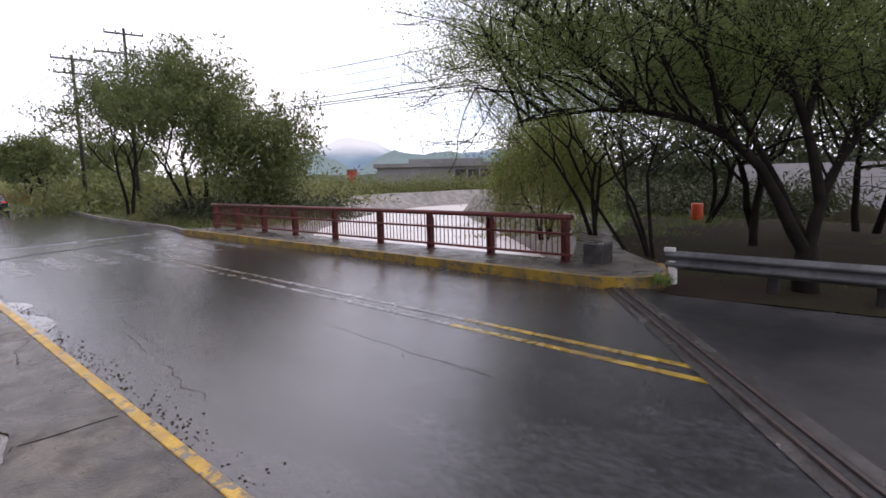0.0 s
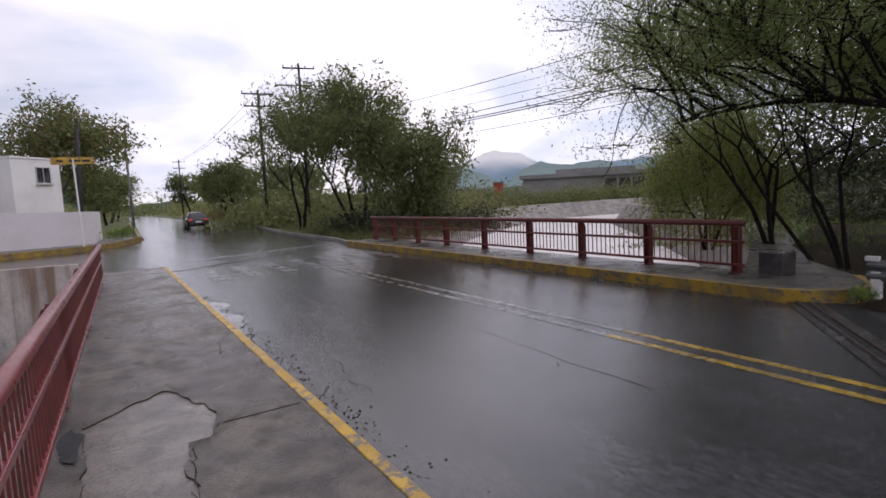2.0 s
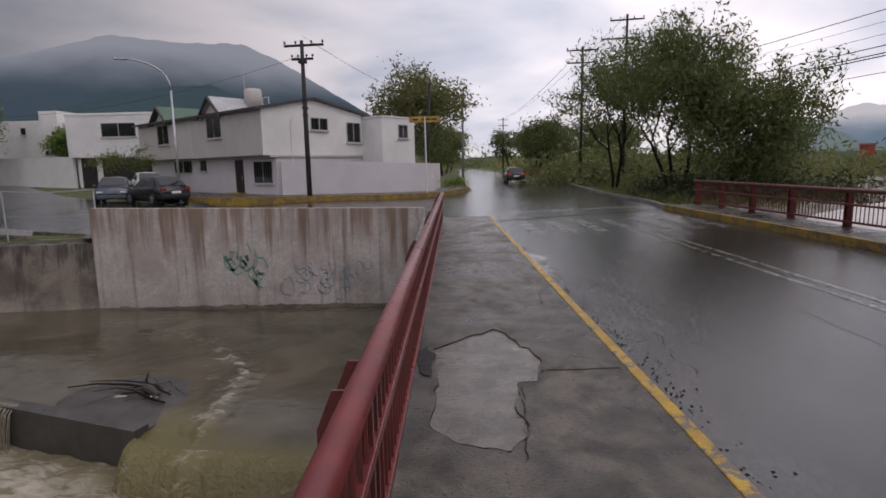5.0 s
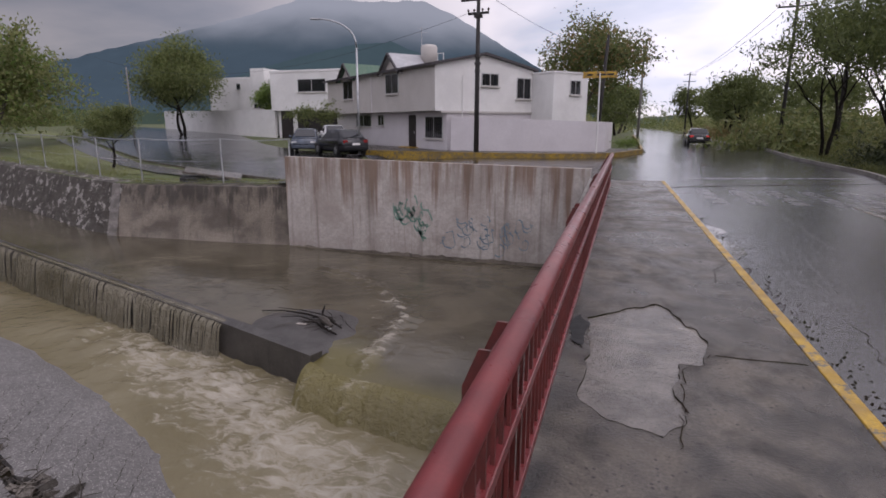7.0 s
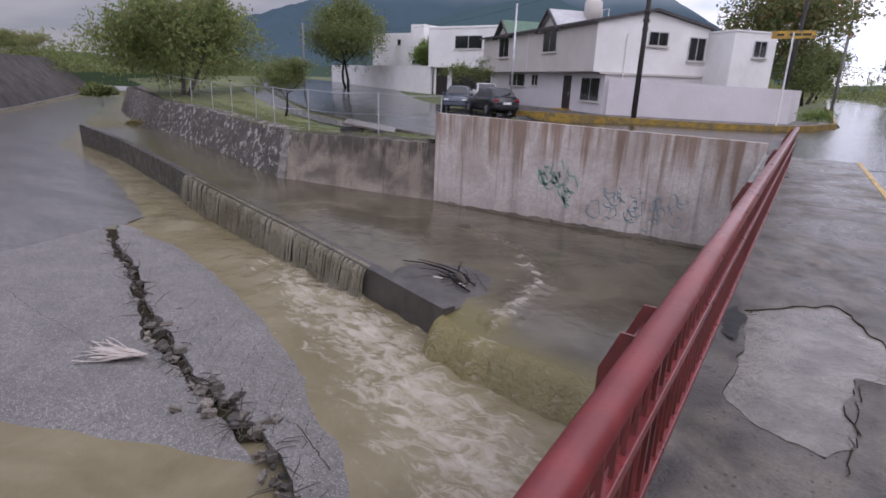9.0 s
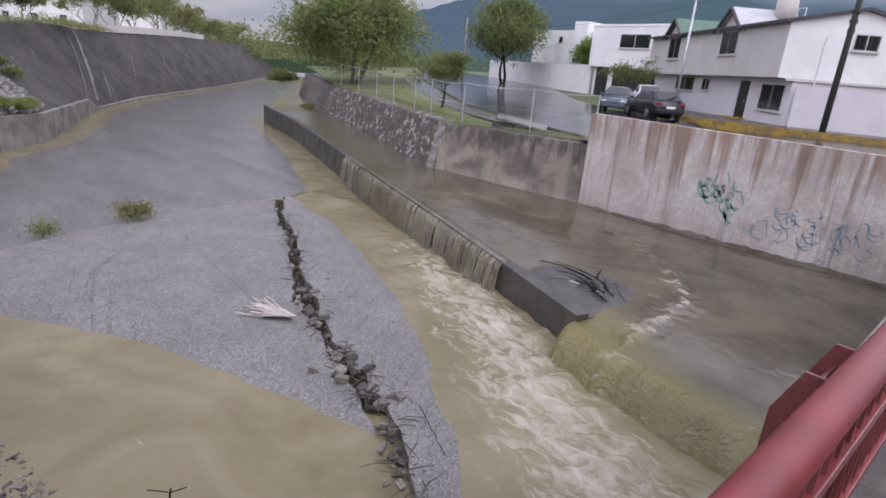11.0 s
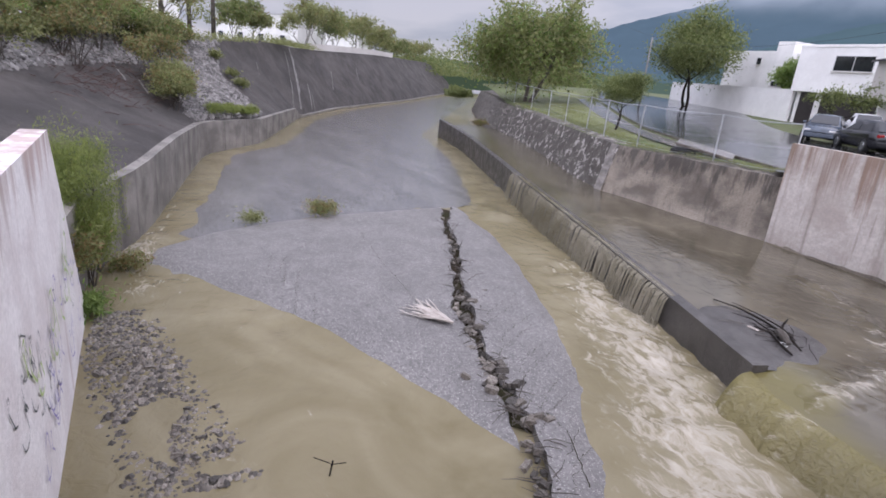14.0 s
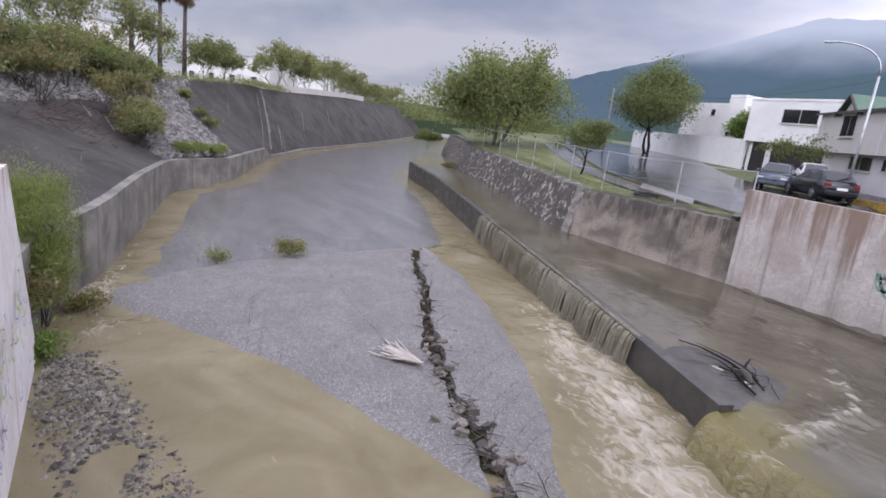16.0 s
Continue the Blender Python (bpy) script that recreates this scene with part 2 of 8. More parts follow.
ROOF_GREY = mat("grey_roof_sheet", (0.45, 0.45, 0.46), (0.35, 0.35, 0.36), 2, 0.5, 0.1, 0.2, 20)
BARK = mat("dark_bark", (0.024, 0.019, 0.016), (0.013, 0.011, 0.009), 4, 0.95, 0.04, 1.0, 35, spec=0.15)
BARK_GREY = mat("grey_bark", (0.10, 0.085, 0.07), (0.055, 0.046, 0.038), 4, 0.9, 0.05, 0.9, 30)
POLE_DARK = mat("dark_creosoted_wood", (0.030, 0.026, 0.024), (0.016, 0.014, 0.013), 3, 0.75, 0.1, 0.5, 30, stretch=(3, 3, 0.3))
POLE_GREY = mat("grey_concrete_pole", (0.24, 0.23, 0.22), (0.17, 0.165, 0.16), 2, 0.7, 0.1, 0.2, 40)
STEEL_DULL = mat("dull_galvanised_steel", (0.20, 0.205, 0.21), (0.12, 0.12, 0.125), 3, 0.55, 0.12, 0.15, 60, metal=0.6)
STEEL = mat("galvanised_steel", (0.50, 0.51, 0.52), (0.38, 0.39, 0.40), 3, 0.42, 0.12, 0.1, 60, metal=0.75)
BLACK = mat("black_rubber", (0.014, 0.014, 0.014), (0.02, 0.02, 0.02), 6, 0.7, 0.1, 0.1, 60)
CERAMIC = mat("brown_insulator", (0.06, 0.04, 0.035), None, 6, 0.25, 0.05, 0)
STONE = mat("broken_concrete_stone", (0.20, 0.178, 0.150), (0.085, 0.070, 0.056), 3, 0.6, 0.15, 0.5, 25, vary=(0.32, 1.45))
RIPRAP = mat("grey_riprap_stone", (0.235, 0.222, 0.208), (0.13, 0.12, 0.112), 2, 0.8, 0.1, 0.4, 20, vary=(0.6, 1.35))
GLASS_DARK = mat("dark_window_glass", (0.02, 0.022, 0.025), None, 1, 0.06, 0.02, 0)
DOOR_DARK = mat("dark_door", (0.022, 0.016, 0.015), None, 2, 0.5, 0.1, 0.1)
FRAME_W = mat("pale_window_frame", (0.5, 0.5, 0.49), None, 2, 0.5, 0.1, 0)
LEAF_MESQ = leaf_mat("mesquite_leaf", (0.120, 0.165, 0.045), (0.24, 0.295, 0.095), 0.62)
LEAF_BROAD = leaf_mat("broad_leaf", (0.098, 0.130, 0.036), (0.205, 0.230, 0.080), 0.45)
LEAF_OLIVE = leaf_mat("olive_leaf", (0.140, 0.165, 0.055), (0.28, 0.285, 0.115), 0.5)
# two leaf colours darkened in place of the shade under the canopy
LEAF_MESQ_SHADED = leaf_mat("shaded_mesquite_leaf", (0.060, 0.085, 0.028), (0.120, 0.150, 0.055), 0.55)
LEAF_SHADE = leaf_mat("shaded_undergrowth_leaf", (0.028, 0.038, 0.014), (0.062, 0.076, 0.028), 0.3)
LEAF_ROAD = leaf_mat("roadside_leaf", (0.070, 0.098, 0.028), (0.165, 0.190, 0.062), 0.45)
LEAF_BRUSH = leaf_mat("brush_leaf", (0.085, 0.105, 0.032), (0.20, 0.20, 0.07), 0.42)
LEAF_BRIGHT = leaf_mat("bright_leaf", (0.10, 0.17, 0.035), (0.21, 0.28, 0.07), 0.4)
LEAF_LIME = leaf_mat("feathery_lime_leaf", (0.12, 0.17, 0.04), (0.27, 0.30, 0.08), 0.5)
LEAF_RUST = leaf_mat("rusty_leaf", (0.16, 0.125, 0.048), (0.27, 0.185, 0.075), 0.4)
LEAF_DRY = leaf_mat("dry_frond", (0.16, 0.10, 0.05), (0.10, 0.065, 0.035), 0.2)


# ---- helpers for building ----
def finish(bm, name, material, smooth=False):
    me = bpy.data.meshes.new(name)
    bmesh.ops.recalc_face_normals(bm, faces=bm.faces)
    bm.to_mesh(me)
    bm.free()
    me.materials.append(material)
    if smooth:
        me.polygons.foreach_set("use_smooth", [True] * len(me.polygons))
    return me


def part(name, bm, material, parent, label="", smooth=False):
    me = bm if isinstance(bm, bpy.types.Mesh) else finish(bm, name, material, smooth)
    ob = new(name, me)
    ob.parent = parent
    if label:
        ob["label"] = label
    return ob


def thing(name, label, category, at=(0, 0, 0), turn=0.0, group="", kind=""):
    ob = new(name)
    ob.empty_display_size = 0.2
    ob.matrix_world = pose(*at, 0, 0, turn)
    return tagged(ob, label, category, group, kind)


def setting(name, bm, material, label, category, smooth=False, kind="structure"):
    me = bm if isinstance(bm, bpy.types.Mesh) else finish(bm, name, material, smooth)
    return tagged(new(name, me), label, category, "", kind)


def box(bm, x0, x1, y0, y1, z0, z1, bevel=0.0, m=None):
    r = bmesh.ops.create_cube(bm, size=1.0)
    vs = r["verts"]
    for v in vs:
        v.co = Vector(((x0 + x1) / 2 + v.co.x * (x1 - x0), (y0 + y1) / 2 + v.co.y * (y1 - y0), (z0 + z1) / 2 + v.co.z * (z1 - z0)))
        if m:
            v.co = m @ v.co
    if bevel:
        es = list({e for v in vs for e in v.link_edges})
        bmesh.ops.bevel(bm, geom=es, offset=bevel, segments=2, affect="EDGES", profile=0.5)
    return bm


def newbox(*a, **k):
    return box(bmesh.new(), *a, **k)


def tube(bm, pts, radii, n=8, caps=True):
    """A round bar through points, with a radius at each."""
    pts = [Vector(p) for p in pts]
    if isinstance(radii, (int, float)):
        radii = [radii] * len(pts)
    rings, side = [], None
    for i, p in enumerate(pts):
        d = (pts[min(i + 1, len(pts) - 1)] - pts[max(i - 1, 0)]).normalized()
        if side is None:
            side = d.orthogonal().normalized()
        side = (side - d * side.dot(d)).normalized()
        up = d.cross(side)
        rings.append([bm.verts.new(p + radii[i] * (side * math.cos(a) + up * math.sin(a))) for a in (2 * math.pi * k / n for k in range(n))])
    for a, b in zip(rings, rings[1:]):
        for k in range(n):
            bm.faces.new((a[k], a[(k + 1) % n], b[(k + 1) % n], b[k]))
    if caps:
        bm.faces.new(rings[0][::-1])
        bm.faces.new(rings[-1])
    return bm


def newtube(*a, **k):
    return tube(bmesh.new(), *a, **k)


def line_at(pts, s):
    """A point at the share s along a polyline."""
    pts = [Vector(p) for p in pts]
    ls = [(b - a).length for a, b in zip(pts, pts[1:])]
    d = s * sum(ls)
    for a, b, l in zip(pts, pts[1:], ls):
        if d <= l or b is pts[-1]:
            return a.lerp(b, min(d / l, 1.0))
        d -= l


def loft(lines, n=60, jitter=0.0, closed=False, between=1):
    """A sheet through polylines laid side by side."""
    bm = bmesh.new()
    rows = []
    for li, l in enumerate(lines):
        for k in range(between if li + 1 < len(lines) else 1):
            row = []
            for i in range(n + 1):
                p = line_at(l, i / n)
                if k:
                    p = p.lerp(line_at(lines[li + 1], i / n), k / between)
                if jitter:
                    p = p + jitter * Vector((noise.noise(p * 0.7), noise.noise(p * 0.7 + Vector((9, 0, 0))), noise.noise(p * 1.1 + Vector((0, 9, 0)))))
                row.append(bm.verts.new(p))
            rows.append(row)
    if closed:
        rows.append(rows[0])
    for a, b in zip(rows, rows[1:]):
        for i in range(n):
            bm.faces.new((a[i], a[i + 1], b[i + 1], b[i]))
    if closed:
        bm.faces.new([r[0] for r in rows[:-1]])
        bm.faces.new([r[-1] for r in rows[:-1]][::-1])
    return bm


def inside(p, poly):
    x, y, hit = p[0], p[1], False
    for (x0, y0), (x1, y1) in zip(poly, poly[1:] + poly[:1]):
        if (y0 > y) != (y1 > y) and x < (x1 - x0) * (y - y0) / (y1 - y0) + x0:
            hit = not hit
    return hit


def seg_dist(p, a, b):
    ax, ay, bx, by = a[0], a[1], b[0], b[1]
    dx, dy = bx - ax, by - ay
    t = max(0.0, min(1.0, ((p[0] - ax) * dx + (p[1] - ay) * dy) / (dx * dx + dy * dy + 1e-12)))
    return math.hypot(p[0] - ax - t * dx, p[1] - ay - t * dy)


def line_dist(p, pts, closed=False):
    return min(seg_dist(p, a, b) for a, b in zip(pts, pts[1:] + (pts[:1] if closed else [])))


def sheet(outer, step, height, hole=None, grid=None):
    """A triangulated ground sheet inside a polygon (and outside the holes), with heights from a function of x and y."""
    holes = hole or []
    pts, edges = [], []
    for poly in [outer] + holes:
        dense = []
        for a, b in zip(poly, poly[1:] + poly[:1]):
            k = max(1, int(math.hypot(b[0] - a[0], b[1] - a[1]) / step)) if grid is None else 1
            dense += [(a[0] + (b[0] - a[0]) * i / k, a[1] + (b[1] - a[1]) * i / k) for i in range(k)]
        n0 = len(pts)
        pts += dense
        edges += [(n0 + i, n0 + (i + 1) % len(dense)) for i in range(len(dense))]
    if grid is None:
        xs = np.arange(min(p[0] for p in outer), max(p[0] for p in outer), step)
        ys = np.arange(min(p[1] for p in outer), max(p[1] for p in outer), step)
    else:
        xs, ys = grid
    rnd = random.Random(4)
    for x in xs:
        for y in ys:
            q = (float(x) + rnd.uniform(-0.2, 0.2) * step, float(y) + rnd.uniform(-0.2, 0.2) * step)
            if inside(q, outer) and not any(inside(q, h) for h in holes) and (grid is not None or min(line_dist(q, h, True) for h in [outer] + holes) > 0.3 * step):
                pts.append(q)
    v, e, f, *_ = geometry.delaunay_2d_cdt([Vector(p) for p in pts], edges, [], 0, 1e-5)
    keep = []
    for t in f:
        c = (sum(v[i].x for i in t) / 3, sum(v[i].y for i in t) / 3)
        if inside(c, outer) and not any(inside(c, h) for h in holes):
            keep.append(tuple(t))
    me = bpy.data.meshes.new("sheet")
    me.from_pydata([(p.x, p.y, height(p.x, p.y)) for p in v], [], keep)
    return me


def sheet_setting(name, me, material, label, category, smooth=True, kind="structure"):
    me.materials.append(material)
    bm = bmesh.new()
    bm.from_mesh(me)
    bmesh.ops.delete(bm, geom=[q for q in bm.verts if not q.link_faces], context="VERTS")
    for fc in bm.faces:
        fc.smooth = smooth
        if fc.normal.z < 0:
            fc.normal_flip()
    bm.to_mesh(me)
    bm.free()
    return tagged(new(name, me), label, category, "", kind)


def quads_mesh(name, P, material):
    """A mesh from an array of separate quads, n x 4 x 3."""
    n = len(P)
    me = bpy.data.meshes.new(name)
    me.vertices.add(4 * n)
    me.vertices.foreach_set("co", P.astype(np.float32).ravel())
    me.loops.add(4 * n)
    me.loops.foreach_set("vertex_index", np.arange(4 * n, dtype=np.int32))
    me.polygons.add(n)
    me.polygons.foreach_set("loop_start", np.arange(0, 4 * n, 4, dtype=np.int32))
    me.update(calc_edges=True)
    me.validate()
    me.materials.append(material)
    return me


def leaf_quads(centres, size, rng, aspect=0.5, droop=0.2):
    n = len(centres)
    u = rng.normal(size=(n, 3))
    u[:, 2] -= droop
    u /= np.linalg.norm(u, axis=1)[:, None]
    w = rng.normal(size=(n, 3))
    v = np.cross(u, w)
    v /= np.linalg.norm(v, axis=1)[:, None] + 1e-9
    s = size * rng.uniform(0.6, 1.4, (n, 1))
    u, v = u * s, v * s * aspect
    return np.stack([centres - u, centres + v * 0.9 - u * 0.1, centres + u, centres - v * 0.9 - u * 0.1], 1)


# ---- levels ----
UP, LOW = -2.97, -3.65          # water above and below the weir
ROAD_Z = -0.15


def smooth01(v):
    v = max(0.0, min(1.0, v))
    return v * v * (3 - 2 * v)


# bank lines, from the bridge outwards
N_TOP_W = [(-0.5, 18.0), (-11.5, 18.0), (-11.6, 18.9), (-18.3, 17.3), (-20.8, 18.0), (-27.7, 20.9), (-42, 26), (-58.6, 34), (-76, 42), (-140, 95)]
N_TOE_W = [(-11.5, 18.0), (-17.9, 16.0), (-20.3, 16.6), (-27.1, 19.5), (-41.4, 24.6), (-58, 32.5), (-75, 40), (-138, 92)]
S_TOE_W = [(-11.9, -1.95), (-14.2, -1.85), (-17.1, -0.9), (-23.4, 0.1), (-31, 1.3), (-35.7, 4.8), (-50.6, 9.8), (-51.5, 10.2), (-63, 16.5), (-85, 33), (-141.5, 70.5)]
S_TOP_W = [(-10.4, -8.2), (-14, -8.2), (-19, -8.2), (-26, -7.4), (-34, -5.6), (-41, -1.5), (-54, 7), (-66, 12.5), (-88, 28), (-148.6, 65.8)]
S_TOE_E = [(9.9, 6.4), (20, 11.5), (26, 16), (39.7, 31), (57, 51), (63, 51), (80, 46), (150, 30)]
S_TOP_E = [(9.9, 4.6), (15, 8.1), (22.6, 12.7), (37, 26), (55, 46), (63, 46.5), (80, 42), (150, 26)]
N_TOE_E = [(9.9, 18.6), (20, 31), (31.8, 45.7), (52.9, 61.5), (67, 66), (80, 64), (105, 58), (155, 46)]
N_TOP_E = [(9.9, 20.5), (16.5, 33.5), (28, 49.5), (50, 66.5), (67, 71.5), (82, 69.5), (107, 63.5), (157, 51)]
CHANNEL = [(-0.5, -1.4), (-10.4, -1.9)] + S_TOP_W + N_TOP_W[::-1] + [(-0.5, 17.6), (9.9, 18.6)] + N_TOP_E + S_TOP_E[::-1] + [(9.9, 2.0), (3, -1.4)]


def land(x, y):
    """The height of the land outside the channel."""
    r = math.hypot(x, y)
    if x < 0 and y > 10 and y > -0.7 * x - 24:   # the street side across the channel
        d = line_dist((x, y), N_TOP_W)
        z = -0.68 + 0.45 * smooth01((d - 1.0) / 9) + 0.16 * smooth01((x + 14) / 12)
        z += 1.0 * smooth01((r - 38) / 45) * smooth01((-x - 12) / 20)
        if x > -13:
            z = min(z, -0.32 - 0.2 * smooth01((-x - 6) / 6))
    elif x < -6:                               # the high bank
        z = 1.35 + 0.3 * noise.noise(Vector((x * 0.08, y * 0.08, 0)))
        z += 1.1 * smooth01((-x - 38) / 16)
        z *= smooth01((-x - 9) / 8)
        z += -0.1
    elif x > 9 and y < 20 + 0.9 * x:
        z = -0.25 + 0.12 * noise.noise(Vector((x * 0.2, y * 0.2, 3)))
        if line_dist((x, y), S_TOP_E) < 0.05:
            z = -0.35
    else:
        z = -0.22
        if x > 10:
            z += 0.15 * noise.noise(Vector((x * 0.15, y * 0.15, 5)))
    if x > 30 and y > 30:
        z = -0.8 + 0.2 * noise.noise(Vector((x * 0.05, y * 0.05, 1)))
    return z


def near_grid(lo, hi, step, far):
    a = list(np.arange(lo, hi, step))
    d, v = step * 1.6, hi
    while v < far:
        a.append(v)
        v, d = v + d, d * 1.5
    d, v = step * 1.6, lo - step
    while v > -far:
        a.append(v)
        v, d = v - d, d * 1.5
    return sorted(a)


GROUND = sheet([(-4200, -4200), (4200, -4200), (4200, 4200), (-4200, 4200)], 1.5, land, [CHANNEL],
               (near_grid(-80, 60, 1.7, 4100), near_grid(-25, 90, 1.7, 4100)))
sheet_setting("ground", GROUND, GRASS_M, "rough green grass and damp soil around the channel", "ground")


def wall_strip(name, pts, tops, bottoms, thick, material, label, category="wall", n=40, back=1):
    """An upright wall along a plan line, thick to its left (back=1) or right."""
    P = [Vector((p[0], p[1], 0)) for p in pts]
    nr = []
    for i in range(len(P)):
        d = (P[min(i + 1, len(P) - 1)] - P[max(i - 1, 0)]).normalized()
        nr.append(Vector((-d.y, d.x, 0)) * thick * back)
    top = [Vector((p.x, p.y, z)) for p, z in zip(P, tops)]
    bot = [Vector((p.x, p.y, z)) for p, z in zip(P, bottoms)]
    bm = loft([bot, top, [a + b for a, b in zip(top, nr)], [a + b for a, b in zip(bot, nr)]], n, closed=True)
    return setting(name, bm, material, label, category)


def z_line(pts, z):
    zs = z if isinstance(z, list) else [z] * len(pts)
    return [(p[0], p[1], q) for p, q in zip(pts, zs)]


# ---- water ----
def water_mat(name, deep, pale, rough=0.12, foam=True, bscale=3.0, bump=0.35):
    m = bpy.data.materials.new(name)
    m.use_nodes = True
    nt = m.node_tree
    N, L = nt.nodes.new, nt.links.new
    p = nt.nodes["Principled BSDF"]
    tc = N("ShaderNodeTexCoord")
    n1 = N("ShaderNodeTexNoise")
    n1.inputs["Scale"].default_value, n1.inputs["Detail"].default_value, n1.inputs["Distortion"].default_value = 0.5, 6, 0.9
    L(tc.outputs["Object"], n1.inputs["Vector"])
    r1 = N("ShaderNodeMapRange")
    r1.inputs["From Min"].default_value, r1.inputs["From Max"].default_value = 0.35, 0.65
    L(n1.outputs["Fac"], r1.inputs["Value"])
    c = N("ShaderNodeMix")
    c.data_type = "RGBA"
    c.inputs[6].default_value, c.inputs[7].default_value = (*deep, 1), (*pale, 1)
    L(r1.outputs[0], c.inputs[0])
    col = c.outputs[2]
    if foam:
        si, sm = N("ShaderNodeAttribute"), N("ShaderNodeMix")
        si.attribute_name, sm.data_type = "silt", "RGBA"
        L(si.outputs["Fac"], sm.inputs[0])
        L(col, sm.inputs[6])
        sm.inputs[7].default_value = (0.150, 0.128, 0.042, 1)
        col = sm.outputs[2]
    if foam:
        at = N("ShaderNodeAttribute")
        at.attribute_name = "foam"
        nf = N("ShaderNodeTexNoise")
        nf.inputs["Scale"].default_value, nf.inputs["Detail"].default_value, nf.inputs["Roughness"].default_value = 3.4, 9, 0.68
        nf.inputs["Distortion"].default_value = 0.8
        mp = N("ShaderNodeMapping")
        mp.inputs["Rotation"].default_value, mp.inputs["Scale"].default_value = (0, 0, radians(24)), (0.6, 1.25, 1)
        L(tc.outputs["Object"], mp.inputs["Vector"])
        L(mp.outputs[0], nf.inputs["Vector"])
        nv = N("ShaderNodeTexVoronoi")
        nv.feature = "DISTANCE_TO_EDGE"
        nv.inputs["Scale"].default_value = 1.4
        wv = N("ShaderNodeVectorMath")
        wv.operation = "MULTIPLY_ADD"
        L(nf.outputs["Color"], wv.inputs[0])
        wv.inputs[1].default_value = (0.7, 0.7, 0.7)
        L(tc.outputs["Object"], wv.inputs[2])
        L(wv.outputs[0], nv.inputs["Vector"])
        cell = N("ShaderNodeMapRange")
        cell.inputs["From Min"].default_value, cell.inputs["From Max"].default_value = 0.0, 0.16
        cell.inputs["To Min"].default_value, cell.inputs["To Max"].default_value = 0.13, 0.0
        L(nv.outputs["Distance"], cell.inputs["Value"])
        s0 = N("ShaderNodeMath")
        s0.operation = "ADD"
        ct = N("ShaderNodeMath")
        ct.operation = "MULTIPLY_ADD"
        L(nf.outputs["Fac"], ct.inputs[0])
        ct.inputs[1].default_value, ct.inputs[2].default_value = 1.9, -0.48
        L(ct.outputs[0], s0.inputs[0])
        L(cell.outputs[0], s0.inputs[1])
        s1 = N("ShaderNodeMath")
        s1.operation = "MULTIPLY_ADD"
        L(at.outputs["Fac"], s1.inputs[0])
        s1.inputs[1].default_value = 0.66
        L(s0.outputs[0], s1.inputs[2])
        fr = N("ShaderNodeMapRange")
        fr.interpolation_type = "SMOOTHSTEP"
        fr.inputs["From Min"].default_value, fr.inputs["From Max"].default_value = 0.82, 1.56
        L(s1.outputs[0], fr.inputs["Value"])
        cf = N("ShaderNodeMix")
        cf.data_type = "RGBA"
        L(fr.outputs[0], cf.inputs[0])
        L(col, cf.inputs[6])
        cf.inputs[7].default_value = (0.43, 0.388, 0.32, 1)
        col = cf.outputs[2]
        rr = N("ShaderNodeMapRange")
        rr.inputs["To Min"].default_value, rr.inputs["To Max"].default_value = rough, 0.6
        L(fr.outputs[0], rr.inputs["Value"])
        L(rr.outputs[0], p.inputs["Roughness"])
    else:
        p.inputs["Roughness"].default_value = rough
    L(col, p.inputs["Base Color"])
    p.inputs["IOR"].default_value = 1.33
    nb = N("ShaderNodeTexNoise")
    nb.inputs["Scale"].default_value, nb.inputs["Detail"].default_value, nb.inputs["Distortion"].default_value = bscale, 4, 0.8
    L(tc.outputs["Object"], nb.inputs["Vector"])
    bp = N("ShaderNodeBump")
    bp.inputs["Strength"].default_value, bp.inputs["Distance"].default_value = bump, 0.12
    L(nb.outputs["Fac"], bp.inputs["Height"])
    L(bp.outputs[0], p.inputs["Normal"])
    return m


MUD = water_mat("muddy_water", (0.158, 0.132, 0.071), (0.215, 0.184, 0.112), 0.16)
POOL_M = water_mat("muddy_pool_water", (0.060, 0.051, 0.033), (0.115, 0.099, 0.068), 0.13, bump=0.13)
FALL_M = water_mat("olive_falling_water", (0.115, 0.098, 0.036), (0.21, 0.18, 0.095), 0.2, bscale=9.0, bump=0.6)
STREAM_M = water_mat("pale_falling_water", (0.150, 0.134, 0.088), (0.27, 0.245, 0.185), 0.2, bscale=9.0, bump=0.5)
# pale base colour stands in for the white sky mirrored in the water
EAST_M = water_mat("sky_paled_water", (0.46, 0.41, 0.38), (0.58, 0.53, 0.50), 0.3, foam=False, bscale=1.5, bump=0.3)


def add_foam(me, fn):
    at = me.attributes.new("foam", "FLOAT", "POINT")
    at.data.foreach_set("value", [fn(v.co.x, v.co.y) for v in me.vertices])


def silt(x, y):
    """Olive silt in the water that turns round the weir's end."""
    d = line_dist((x, y), SPILL)
    reach = 0.5 + 1.6 * smooth01((-x - 3.9) / 0.6)
    return 0.9 * smooth01(1 - d / reach) * (0.75 + 0.5 * noise.noise(Vector((x * 1.5, y * 1.5, 7))))


def add_silt(me):
    at = me.attributes.new("silt", "FLOAT", "POINT")
    at.data.foreach_set("value", [min(1.0, max(0.0, silt(v.co.x, v.co.y))) for v in me.vertices])


